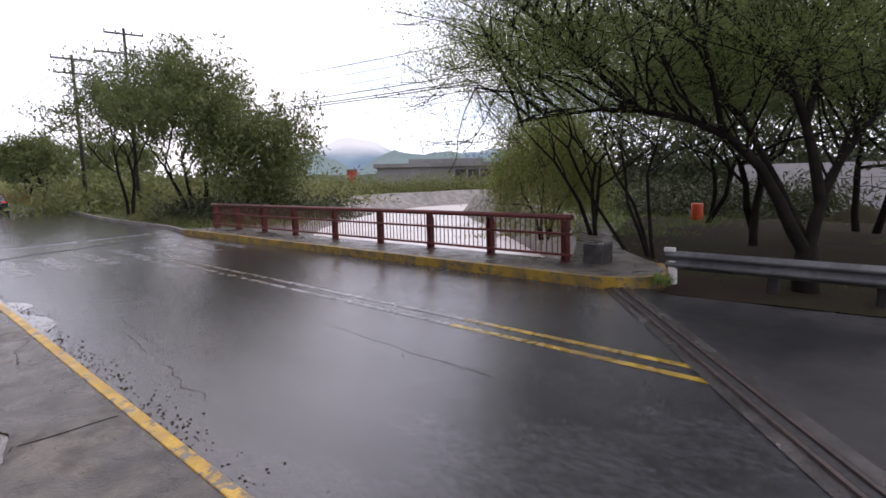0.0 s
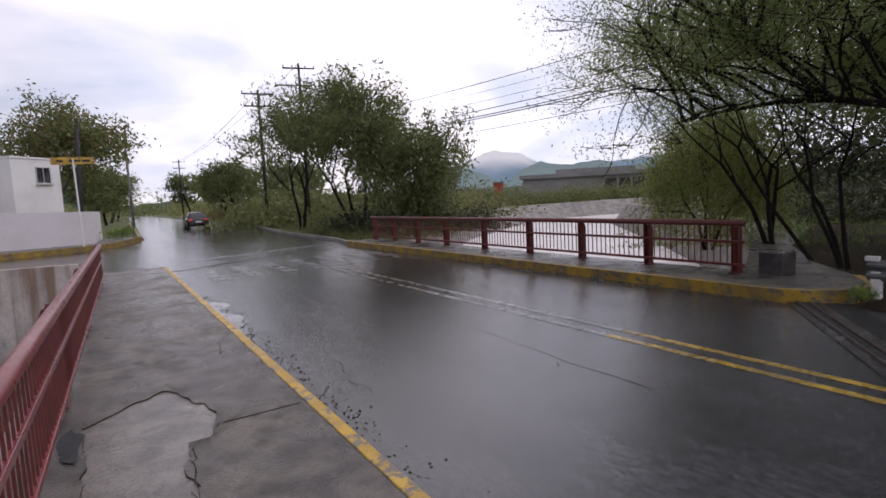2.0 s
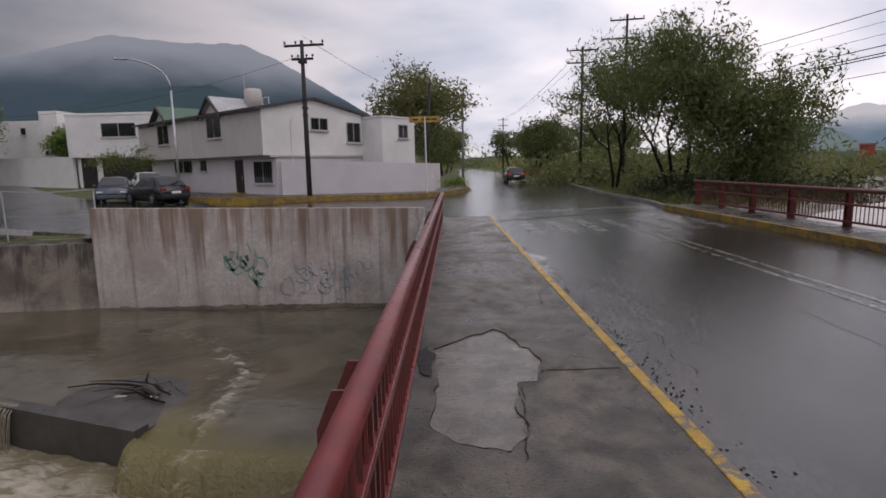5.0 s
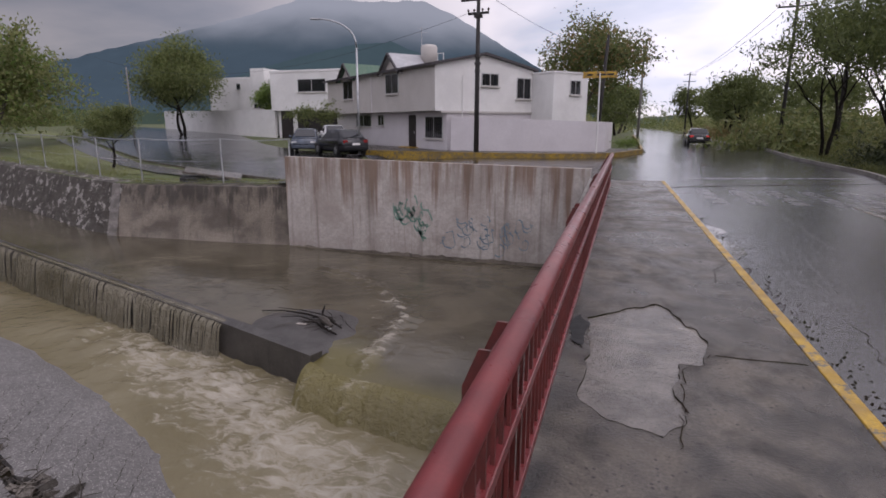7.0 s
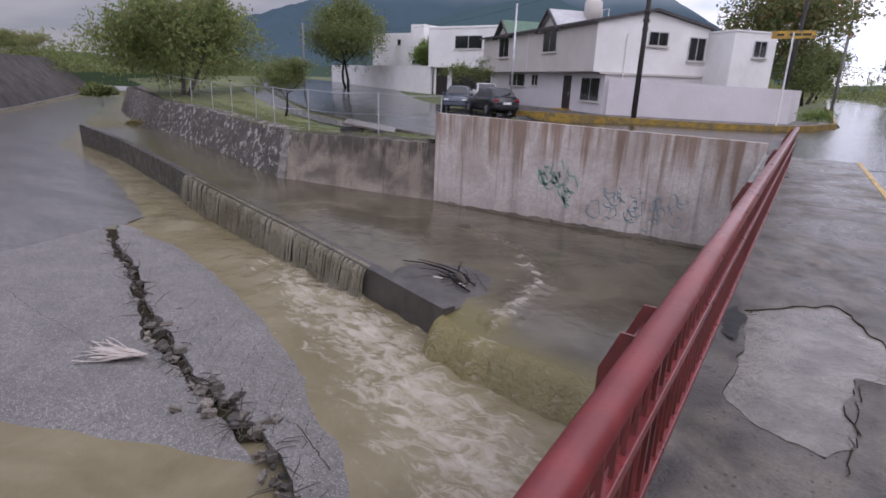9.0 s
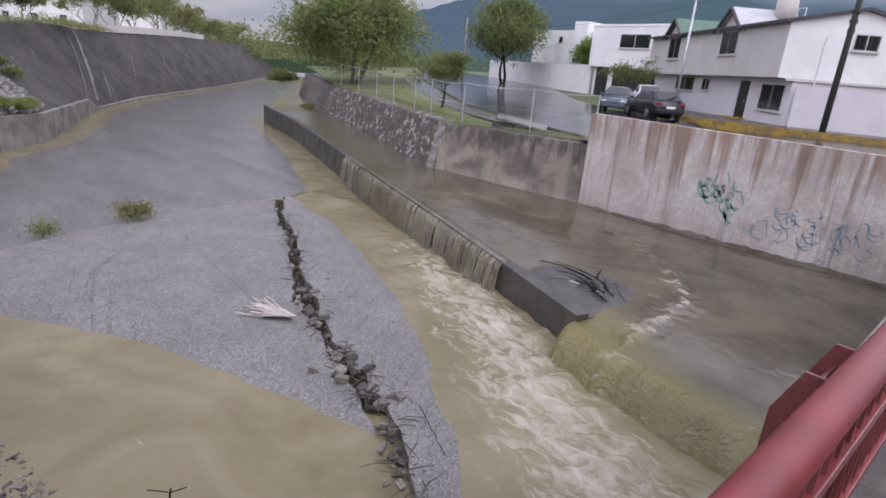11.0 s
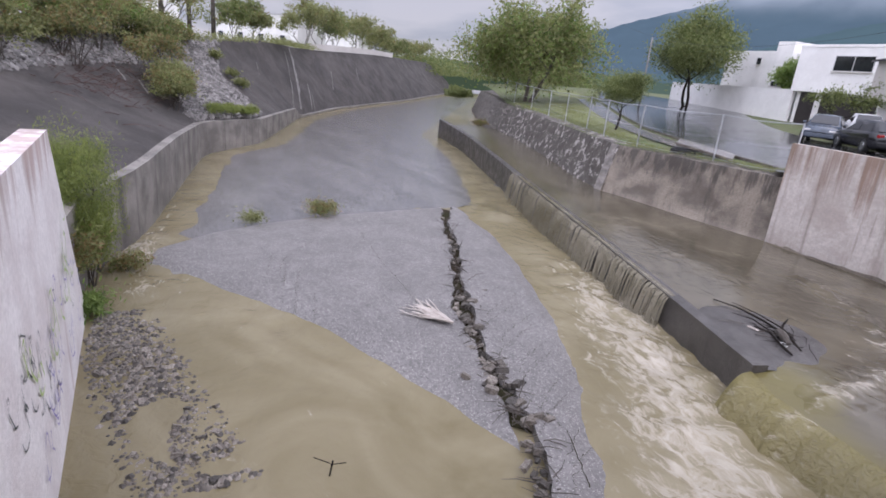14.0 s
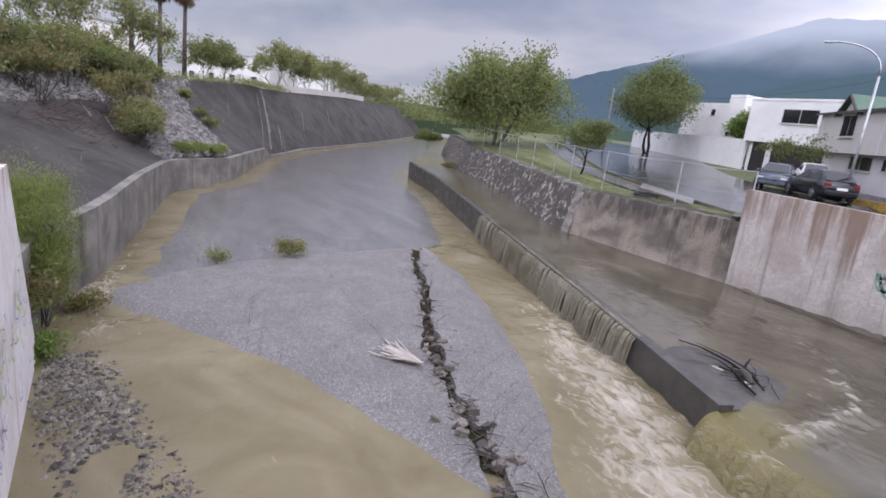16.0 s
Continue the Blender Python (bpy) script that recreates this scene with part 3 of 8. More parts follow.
WEIR = [(-42.7, 20.0), (-33.9, 18.0), (-24.6, 15.0), (-19.4, 13.25), (-16, 12.2), (-11.46, 10.95), (-8.2, 10.1), (-5.55, 9.3)]
WEIR_TOP = [-2.25, -2.40, -2.45, -2.48, -2.52, -2.66, -2.82, -2.91]
CREST = [(*p, z) for p, z in zip(WEIR, WEIR_TOP)]
SPILL = [(-5.55, 9.3), (-4.9, 9.02), (-4.1, 8.92), (-2.9, 8.73), (-2.0, 8.6), (-0.6, 8.45)]
CRACK = [(-19.1, 9.6), (-16.6, 8.45), (-14.6, 7.7), (-12, 6.65), (-10.2, 5.8), (-8.9, 5.45), (-7.5, 5.0), (-6.8, 5.0), (-6.0, 4.8), (-4.8, 4.3), (-3.2, 3.5)]
SLAB_FAR = [(-15.5, -0.5), (-16.75, 0.9), (-17.5, 2.4), (-18.3, 4.7), (-18.8, 7.4), (-19.1, 9.6)]
SLAB_WEST = [(-14.3, -0.9), (-11.6, 1.1), (-9.9, 2.2), (-8.1, 2.95), (-6.8, 3.55), (-5.4, 3.95), (-3.2, 3.4)]
SLAB_EAST = [(-17.9, 10.3), (-15.6, 10.1), (-12.7, 9.3), (-9.6, 8.2), (-7.6, 7.3), (-6.2, 6.5), (-4.4, 5.4), (-3.0, 4.3)]
RACE = [(-30, 16.0), (-19.0, 12.4), (-15.2, 11.4), (-12, 10.5), (-9, 9.5), (-6.8, 8.5), (-4.8, 7.2), (-2.5, 6.0), (0, 5.0)]


def foam_low(x, y):
    """How much the lower water breaks up."""
    d = line_dist((x, y), RACE)
    grow = smooth01((x + 17.5) / 9)
    f = grow * math.exp(-(d / (0.7 + 0.75 * grow)) ** 2) * 0.98
    f += 0.95 * math.exp(-((x + 15.4) ** 2 / 1.6 + (y + 1.1) ** 2 / 0.5))
    f += 0.6 * math.exp(-((x + 13.0) ** 2 / 0.5 + (y + 0.75) ** 2 / 0.3))
    f += 0.5 * smooth01((x + 26) / 9) * smooth01(1 - line_dist((x, y), [(-28, 0.9), (-22, 0.15), (-16.5, -0.75), (-14.5, -1.3)]) / 0.6)
    f += 0.34 * math.exp(-((x + 5.8) ** 2 / 5 + (y - 0.4) ** 2 / 0.8))
    f += 0.24 * smooth01(1 - line_dist((x, y), SLAB_WEST) / 1.3) * smooth01((-x - 8) / 3)
    return min(f, 1.0)


def low_height(x, y):
    f = foam_low(x, y)
    v = Vector((x, y, 0))
    z = LOW + 0.012 * noise.noise(v * 1.3)
    z += f * (0.16 * noise.noise(v * 1.1 + Vector((3, 0, 0))) + 0.10 * noise.noise(v * 2.6) + 0.05 * noise.noise(v * 6.0) + 0.04)
    z += 0.22 * smooth01((x + 21) / 5) * math.exp(-(line_dist((x, y), [(-19.5, 11.6), (-17.8, 11.6)]) / 0.5) ** 2) * smooth01((-17 - x) / 1)
    return z


def near_low():
    xs, ys = np.arange(-24, 0.6, 0.12), np.arange(-2.6, 14.6, 0.12)
    me = bpy.data.meshes.new("lower_water")
    verts, idx = [], {}
    for i, x in enumerate(xs):
        for j, y in enumerate(ys):
            q = (float(x), float(y))
            idx[i, j] = len(verts)
            verts.append((q[0], q[1], low_height(*q)))
    faces = [(idx[i, j], idx[i + 1, j], idx[i + 1, j + 1], idx[i, j + 1]) for i in range(len(xs) - 1) for j in range(len(ys) - 1)]
    me.from_pydata(verts, [], faces)
    add_foam(me, foam_low)
    return me


LOWER = near_low()
sheet_setting("water_lower_channel", LOWER, MUD, "muddy brown flood water racing below the weir", "water")
FAR_LOW = sheet([(-24.0, -3)] + [(p[0], p[1] - 2) for p in S_TOE_W[4:]] + [(p[0], p[1] + 1) for p in N_TOE_W[:2:-1]] + [(-24.0, 16.5)], 1.2, lambda x, y: LOW)
add_foam(FAR_LOW, lambda x, y: 0.25 * smooth01(1 - abs(line_dist((x, y), S_TOE_W) - 0.8) / 0.8))
sheet_setting("water_far_channel", FAR_LOW, MUD, "shallow muddy water running along the channel", "water")


ARC = [(-8.85, 15.6), (-7.9, 15.3), (-6.5, 14.5), (-5.2, 13.1), (-4.6, 12.1), (-4.45, 10.5), (-4.4, 9.2), (-4.35, 8.35)]


def foam_up(x, y):
    arc = ARC
    f = 0.12 * math.exp(-(line_dist((x, y), arc) / 0.8) ** 2)
    f += 0.3 * math.exp(-(line_dist((x, y), [(-7, 12.6), (-5.2, 11.8), (-5, 10.2)]) / 0.7) ** 2)
    return min(f, 1.0)


POOL_EDGE = [p for p in WEIR] + SPILL[1:] + [(-0.6, 18.0), (-11.5, 18.1)] + [(p[0], p[1] + 0.3) for p in N_TOE_W[1:5]]


def pool_z(x, y):
    """The upper water: level by the bridge, rising gently along the weir."""
    d = line_dist((x, y), WEIR)
    return UP + 0.42 * smooth01((-x - 6) / 11) * (1 - 0.6 * smooth01((d - 2) / 5))


POOL = sheet(POOL_EDGE, 0.35, lambda x, y: pool_z(x, y) + 0.012 * noise.noise(Vector((x, y, 0)) * 1.5) + 0.05 * foam_up(x, y)
             - 0.12 * smooth01(1 - line_dist((x, y), SPILL) / 0.7))
add_foam(POOL, foam_up)
add_silt(POOL)
_fl = loft([[(x + o * nx, y + o * ny, UP + 0.02 - 0.015 * abs(o)) for (x, y), (nx, ny) in zip(ARC, ((0.2, 1), (0.35, 0.93), (0.6, 0.8), (0.8, 0.6), (0.95, 0.25), (1, 0.05), (1, 0), (1, 0)))] for o in np.linspace(-0.6, 0.6, 25)], 200)
bmesh.ops.delete(_fl, geom=[v for v in _fl.verts if v.co.y < 9.05], context="VERTS")
for v in _fl.verts:
    v.co += Vector((0.16 * noise.noise(v.co * 1.7), 0.16 * noise.noise(v.co * 1.7 + Vector((5, 0, 0))), 0.03 * noise.noise(v.co * 4) - 0.12 * smooth01(1 - line_dist(v.co, SPILL) / 0.7)))
    v.co.z += pool_z(v.co.x, v.co.y) - UP
    v.co.z += 0.05 * math.exp(-(line_dist(v.co, ARC) / 0.15) ** 2) - 0.07 * smooth01((9.5 - v.co.y) / 0.6) - 0.03 * smooth01((line_dist(v.co, ARC) - 0.35) / 0.25)
_fl = finish(_fl, "foam_line", POOL_M, True)
add_foam(_fl, lambda x, y: (0.6 + 0.4 * smooth01((y - 8.8) / 0.7)) * (0.40 + 0.30 * smooth01((14.8 - y) / 2.5)) * (math.exp(-(line_dist((x + 0.12 * noise.noise(Vector((x, y, 3)) * 2.3), y + 0.12 * noise.noise(Vector((x, y, 9)) * 2.3)), ARC) / (0.20 + 0.14 * abs(noise.noise(Vector((x, y, 0)) * 1.3)))) ** 2) + 0.45 * math.exp(-(line_dist((x + 0.30 + 0.15 * noise.noise(Vector((x, y, 5)) * 1.2), y + 0.15), ARC) / 0.12) ** 2)) + 0.14 * smooth01(1 - line_dist((x, y), ARC) / 0.55))
add_silt(_fl)
tagged(new("water_foam_line", _fl), "thin line of pale foam curling across the pool", "water", "", "structure")
sheet_setting("water_upper_pool", POOL, POOL_M, "still muddy brown water held above the weir", "water")

# water that slides over the broken edge beside the bridge
_s = [Vector((*p, UP - 0.11)) for p in SPILL]
_s[0].z = UP - 0.06
_lines = []
for k in range(13):
    q = k / 12
    _lines.append([p + Vector((-0.06, -1, 0)) * (0.80 * q ** 0.7 * (1 + 0.12 * noise.noise(Vector((p.x * 2.2, 0, 0))))) + Vector((0, 0, -0.74 * q ** 1.7)) for p in _s])
_bm = loft(_lines, 110)
for v in _bm.verts:
    q = smooth01(line_dist(v.co, SPILL) / 0.45)
    v.co.z += q * (0.10 * noise.noise(Vector((v.co.x * 2.2, v.co.y * 0.4, 0))) + 0.05 * noise.noise(Vector((v.co.x * 7, v.co.y * 1.2, 3))))
    v.co.y -= q * 0.07 * noise.noise(Vector((v.co.x * 3.1, 5, v.co.z * 0.6)))
_fall = finish(_bm, "spilling_water", FALL_M, True)
add_silt(_fall)
add_foam(_fall, lambda x, y: 0.20 + 0.30 * noise.noise(Vector((x * 4.5, y * 0.8, 1))) + 0.40 * math.exp(-((x + 4.35) ** 2 / 0.10 + (y - 8.7) ** 2 / 0.5)) + 0.30 * math.exp(-((x + 5.3) ** 2 / 0.05)) + 0.45 * smooth01(1 - (y - 7.85 + 0.12 * (x + 3)) / 0.35))
tagged(new("water_spill", _fall), "olive brown water sliding over a broken edge", "water", "", "structure")

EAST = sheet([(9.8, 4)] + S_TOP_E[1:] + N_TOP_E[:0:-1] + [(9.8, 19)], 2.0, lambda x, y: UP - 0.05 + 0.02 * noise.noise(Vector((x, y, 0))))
sheet_setting("water_upstream", EAST, EAST_M, "broad flood water, pale with the sky's reflection painted in", "water")
UNDER = loft([[(-0.6, -1.4, UP - 0.4), (9.9, 2, UP - 0.4)], [(-0.6, 18, UP - 0.3), (9.9, 19, UP - 0.2)]], 4)
setting("water_under_bridge", UNDER, MUD, "muddy water under the road bridge", "water")


# ---- weir and apron ----
weir = wall_strip("weir", WEIR, WEIR_TOP, [LOW - 0.6] * 8, 0.32, WEIR_M, "long low dark concrete weir wall crossing the channel", "weir", 60, back=1)


def weir_streams():
    rng = np.random.default_rng(3)
    bm = bmesh.new()
    W = [(x, y, z + 0.005) for x, y, z in CREST]
    # share of the line between the dry end and the far end of the overflow
    for i in range(620):
        s = rng.uniform(0.66, 0.925) if i > 90 else rng.uniform(0.58, 0.68)
        a = line_at(W, s)
        b = line_at(W, s + 0.002)
        d = (b - a).normalized()
        nr = Vector((d.y, -d.x, 0))
        w = rng.uniform(0.004, 0.017)
        reach = rng.uniform(0.14, 0.30)
        wob = rng.uniform(-0.05, 0.05)
        prev = None
        for k in range(7):
            q = k / 6
            c = a + nr * (-0.12 + 0.12 * min(1, q * 3) + reach * q) + d * wob * q + Vector((0, 0, 0.012 - (a.z - LOW + 0.06) * q ** 1.9))
            ww = w * (1 - 0.35 * q)
            row = (bm.verts.new(c - d * ww), bm.verts.new(c + nr * 0.02), bm.verts.new(c + d * ww))
            if prev:
                bm.faces.new((prev[0], prev[1], row[1], row[0]))
                bm.faces.new((prev[1], prev[2], row[2], row[1]))
            prev = row
    me = finish(bm, "falling_streams", STREAM_M, True)
    add_foam(me, lambda x, y: 0.26)
    return me


tagged(new("falling_water", weir_streams()), "thin streams of muddy water over the weir", "water", "", "stuff")
_fp = [line_at(CREST, k) for k in np.linspace(0.60, 0.925, 9)]
_film = loft([[p + Vector((0, 0, 0.008)) for p in _fp], [p + Vector((0.05, 0.40, -0.004)) for p in _fp]], 60)
_film = finish(_film, "overflow_film", POOL_M, True)
add_foam(_film, lambda x, y: 0.1)
tagged(new("water_overflow", _film), "thin muddy film running over the weir top", "water", "", "stuff")


def slab_z(edges, base, drop, reach, rough=0.02):
    def z(x, y):
        d = line_dist((x, y), edges)
        v = Vector((x, y, 0))
        return base - drop * (1 - smooth01(d / reach)) + rough * noise.noise(v * 0.9) + 0.006 * noise.noise(v * 6)
    return z


_crk = [(p[0] - 0.10 - 0.06 * math.sin(i * 2.1), p[1] - 0.13 - 0.07 * math.cos(i * 1.7)) for i, p in enumerate(CRACK)]
_crk_e = [(p[0] + 0.08 + 0.08 * math.sin(i * 3.3), p[1] + 0.10 + 0.07 * math.cos(i * 2.9)) for i, p in enumerate(CRACK)]


def jag(pts, amp, n, seed):
    out = []
    for i in range(n + 1):
        p = line_at([(q[0], q[1], 0) for q in pts], i / n)
        out.append((p.x + amp * noise.noise(Vector((i * 0.9, seed, 0))), p.y + amp * noise.noise(Vector((i * 0.9, seed + 7, 0)))))
    return out


JAG_W, JAG_E = jag(_crk, 0.16, 60, 1.5), jag(_crk_e, 0.16, 60, 4.5)
SLAB_W = sheet(SLAB_FAR[:-1] + JAG_W + SLAB_WEST[::-1], 0.3, slab_z(SLAB_WEST, -3.50, 0.24, 1.3))
slab_w = sheet_setting("apron_slab_1", SLAB_W, APRON, "grey exposed-aggregate concrete apron slab, cracked and wet", "slab", False)
SLAB_E = sheet(JAG_E + SLAB_EAST[::-1], 0.3, slab_z(SLAB_EAST, -3.47, 0.25, 0.9))
slab_e = sheet_setting("apron_slab_2", SLAB_E, APRON, "grey exposed-aggregate concrete slab beside the racing water", "slab", False)
for sl in (slab_w, slab_e):
    md = sl.modifiers.new("depth", "SOLIDIFY")
    md.thickness, md.offset = 0.22, -1
BED_POLY = [(-19.2, 9.7)] + SLAB_FAR[4::-1] + [(-16.2, -0.4), (-23, 0.95), (-31, 2.3), (-35.5, 5.8), (-50.3, 11.0), (-62, 17.6), (-84, 34), (-110, 52), (-112, 62), (-76, 38.5), (-47, 21.5), (-43.6, 19.2), (-30, 15.6), (-20.2, 11.8)]
BED_S = sheet(BED_POLY, 0.9, slab_z(BED_POLY, -3.60, 0.08, 0.9, 0.025))
sheet_setting("channel_bed", BED_S, BED, "smooth wet grey concrete bed under a thin water film", "channel bed")
_gap = loft([[(p[0] - 0.3, p[1] - 0.25, -3.64) for p in CRACK[:-2]], [(p[0], p[1], -3.60) for p in CRACK[:-2]], [(p[0] + 0.3, p[1] + 0.25, -3.64) for p in CRACK[:-2]]], 40, 0.04)
setting("crack_soil", _gap, SOIL, "dark wet soil in the broken slab joint", "soil")
# exposed flat beside the weir's end
_m = sheet(jag([(-8.3, 10.35), (-8.2, 11.0), (-7.7, 11.7), (-7.1, 12.6), (-6.0, 12.9), (-5.0, 11.8), (-4.75, 10.5), (-5.5, 9.55), (-6.8, 9.95)], 0.06, 40, 2.5)[:-1], 0.15,
           lambda x, y: pool_z(x, y) + 0.065 - 0.05 * ((x + 6.5) ** 2 / 1.3 + (y - 10.8) ** 2 / 1.5) + 0.03 * noise.noise(Vector((x, y, 0)) * 1.6))
sheet_setting("weir_flat", _m, WEIR_M, "wet concrete flat just breaking the water", "slab")


# ---- walls and banks ----
wall_strip("wall_north", [(-0.6, 18.0), (-6, 18.0), (-11.5, 18.0)], [0.29, 0.37, 0.46], [-4.4] * 3, 0.32, WALL_CON,
           "tall pale concrete abutment wall, streaked with rust and dark stains", back=-1)
wall_strip("wall_bank_north", [(-11.5, 18.05), (-14.5, 17.15), (-17.9, 15.9)], [UP - 0.8] * 3, [UP - 1.5] * 3, 0.3, WALL_GREY, "footing of the weathered bank", back=-1)
_top1 = [(-11.5, 18.55, -0.75), (-14.5, 17.95, -0.72), (-18.3, 17.15, -0.72)]
_bot1 = [(-11.5, 18.05, -4.2), (-14.5, 17.15, -4.2), (-17.9, 15.7, -4.2)]
_bk1 = [(-11.5, 19.1, -0.68), (-14.5, 18.5, -0.66), (-18.3, 17.7, -0.68)]
setting("bank_wall_1", loft([_bot1, _top1, _bk1], 30, 0.03, between=6), WALL_GREY, "weathered grey-brown retaining wall with mossy stains", "retaining wall")
_top2 = [(-18.3, 17.15, -0.72), (-20.6, 17.9, -0.68), (-27.7, 20.8, -0.68), (-42, 25.9, -0.6), (-58.6, 33.9, -0.65), (-76, 42, -0.7), (-139, 94, -0.6)]
_bot2 = [(-17.9, 15.7, -4.2), (-20.2, 16.3, -4.2), (-27, 19.1, -4.2), (-41.2, 24.2, -4.2), (-57.8, 32.1, -4.2), (-75, 40, -4.2), (-138, 92, -4)]
_bk2 = [(p[0] - 0.2, p[1] + 0.8, p[2] + 0.06) for p in _top2]
STONE_BANK = mat("whitewashed_stone_bank", (0.095, 0.082, 0.068), (0.050, 0.042, 0.034), 1.4, 0.7, 0.1, 0.8, 9, patch=((0.33, 0.305, 0.28), 2.1, 0.34), fine=0.6, streak=((0.045, 0.038, 0.03), 0.5))
setting("bank_wall_2", loft([_bot2, _top2, _bk2], 90, 0.05, between=6), STONE_BANK, "sloping stone bank with peeling white patches", "retaining wall")
_rib = loft([[(x - 0.85, y - 0.12, z + 0.05) for x, y, z in q] for q in ([(-17.0, 16.15, -3.1), (-17.55, 17.35, -0.74)], [(-17.35, 16.05, -3.1), (-17.95, 17.3, -0.72)], [(-17.4, 16.3, -3.1), (-18.0, 17.6, -0.74)], [(-17.05, 16.5, -3.1), (-17.5, 17.6, -0.74)])], 8, closed=True)
setting("bank_rib", _rib, PAVE_PALE, "pale concrete rib down the bank", "rib")

_tl = [(x, 17.985, UP + 0.05) for x in np.linspace(-0.7, -11.45, 60)]
setting("tide_mark", loft([[(a, b, UP - 0.1) for a, b, c in _tl], [(a, b, UP + 0.10 + 0.12 * abs(noise.noise(Vector((a * 2.3, 0, 0)))) + 0.05 * noise.noise(Vector((a * 9, 3, 0)))) for a, b, c in _tl]], 120), WALL_GREY, "dark wet tide mark along the wall foot", "stain", kind="stuff")
# south side: painted wing wall, toe wall, dark slope
_bm = loft([[(-0.68, -1.14, -4.4), (-6.5, -1.38, -4.4), (-12.5, -1.74, -4.4)], [(-0.68, -1.14, 0.30), (-5, -1.34, 0.30), (-9.85, -1.60, 0.27)],
            [(-0.68, -1.46, 0.30), (-5, -1.66, 0.30), (-9.85, -1.92, 0.27)], [(-0.68, -1.46, -4.4), (-6.5, -1.70, -4.4), (-12.5, -2.06, -4.4)]], 30, closed=True)
GRAF_WALL = mat("pale_painted_wall", (0.74, 0.71, 0.70), (0.62, 0.57, 0.56), 0.9, 0.8, 0.08, 0.35, 24, streak=((0.46, 0.38, 0.36), 0.10), drip=((0.55, 0.42, 0.38), 0.3, 1.2), fine=0.3)
wall_south = setting("wall_south", _bm, GRAF_WALL, "pale painted wing wall with sprayed scribbles", "wall")
_tz = [-1.75, -1.75, -1.7, -1.7, -2.0, -2.2, -2.7, -3.5, -3.5, -3.5, -3.5]
_t0, _t1 = z_line(S_TOE_W, -4.3), z_line(S_TOE_W, _tz)
_t2 = [(p[0] - 0.1, p[1] - 0.28, z + 0.02) for p, z in zip(S_TOE_W, _tz)]
setting("toe_wall", loft([_t0, _t1, _t2, [(p[0], p[1], -4.3) for p in _t2]], 90, 0.02, closed=True), TOE_OLD, "low stained concrete toe wall under the bank", "retaining wall")
_sz = [0.15, 0.8, 1.2, 1.6, 1.9, 1.9, 2.65, 2.5, 3.1, 3.3]
_s0 = [(p[0] - 0.1, p[1] - 0.25, z - 0.03) for p, z in zip(S_TOE_W, _tz)]
_s1 = z_line(S_TOP_W, _sz)
setting("bank_south", loft([_s0, _s1, [(p[0] - 0.6, p[1] - 1.5, p[2] - 0.25) for p in _s1]], 100, 0.06, between=7), BANK_DARK, "long dark wet concrete slope with pale drip lines", "embankment")
# upstream banks
_e0, _e1 = z_line(S_TOE_E, -3.4), z_line(S_TOP_E, [-0.2, -0.2, -0.25, -0.3, -0.5, -0.7, -0.8, -0.8])
setting("bank_upstream_south", loft([_e0, _e1, [(p[0] + 0.5, p[1] - 1.2, p[2] + 0.02) for p in _e1]], 60, 0.08, between=4), TOE_OLD, "grey concrete bank beside broad water", "embankment")
_e2, _e3 = z_line(N_TOE_E, -3.4), z_line(N_TOP_E, [-0.4, -0.5, -0.65, -0.75, -0.75, -0.7, -0.6, -0.5])
setting("bank_upstream_north", loft([_e2, _e3, [(p[0] - 0.6, p[1] + 1.2, p[2] + 0.05) for p in _e3]], 70, 0.1, between=4), TOE_OLD, "streaked grey concrete bank across the water", "embankment")

# ---- bridge deck, kerbs, road ----
DECK = newbox(-0.62, 9.85, -7.0, 19.6, -0.85, ROAD_Z - 0.02)
setting("bridge_deck", DECK, JOINT_CON, "concrete bridge deck under the road", "bridge")


def road_poly(name, poly, z, material, label, step=2.0):
    return sheet_setting(name, sheet(poly, step, z if callable(z) else (lambda x, y: z)), material, label, "road", False)


ROAD = [(1.5, -70), (9.3, -70), (9.3, -6), (8.35, 3.5), (8.35, 19.5), (9.0, 23), (9.2, 34), (10.6, 46), (10.6, 66), (11.6, 90), (13, 150), (12, 260), (6, 260),
        (5, 150), (3.0, 90), (2.75, 64), (2.2, 44), (2.1, 38.5), (0.6, 33.2), (-0.9, 31.2), (-3.6, 30.2), (-7.4, 30.0), (-11, 30.1), (-14.2, 30.3), (-20, 33.5), (-27, 39.5), (-40, 52.5),
        (-62, 66), (-95, 92), (-98, 88), (-66, 56), (-45, 38.5), (-33, 30.5), (-24.5, 24.8), (-18.5, 21.7), (-13.0, 19.8), (-12.0, 18.35), (1.5, 18.35)]


def road_z(x, y):
    t = smooth01((-x - 4) / 10)
    return ROAD_Z * (1 - t) + t * (land(x, y) + 0.06) if y > 17 else ROAD_Z


road_poly("road", ROAD, road_z, ASPHALT, "wet dark asphalt road reflecting the sky", 1.0)


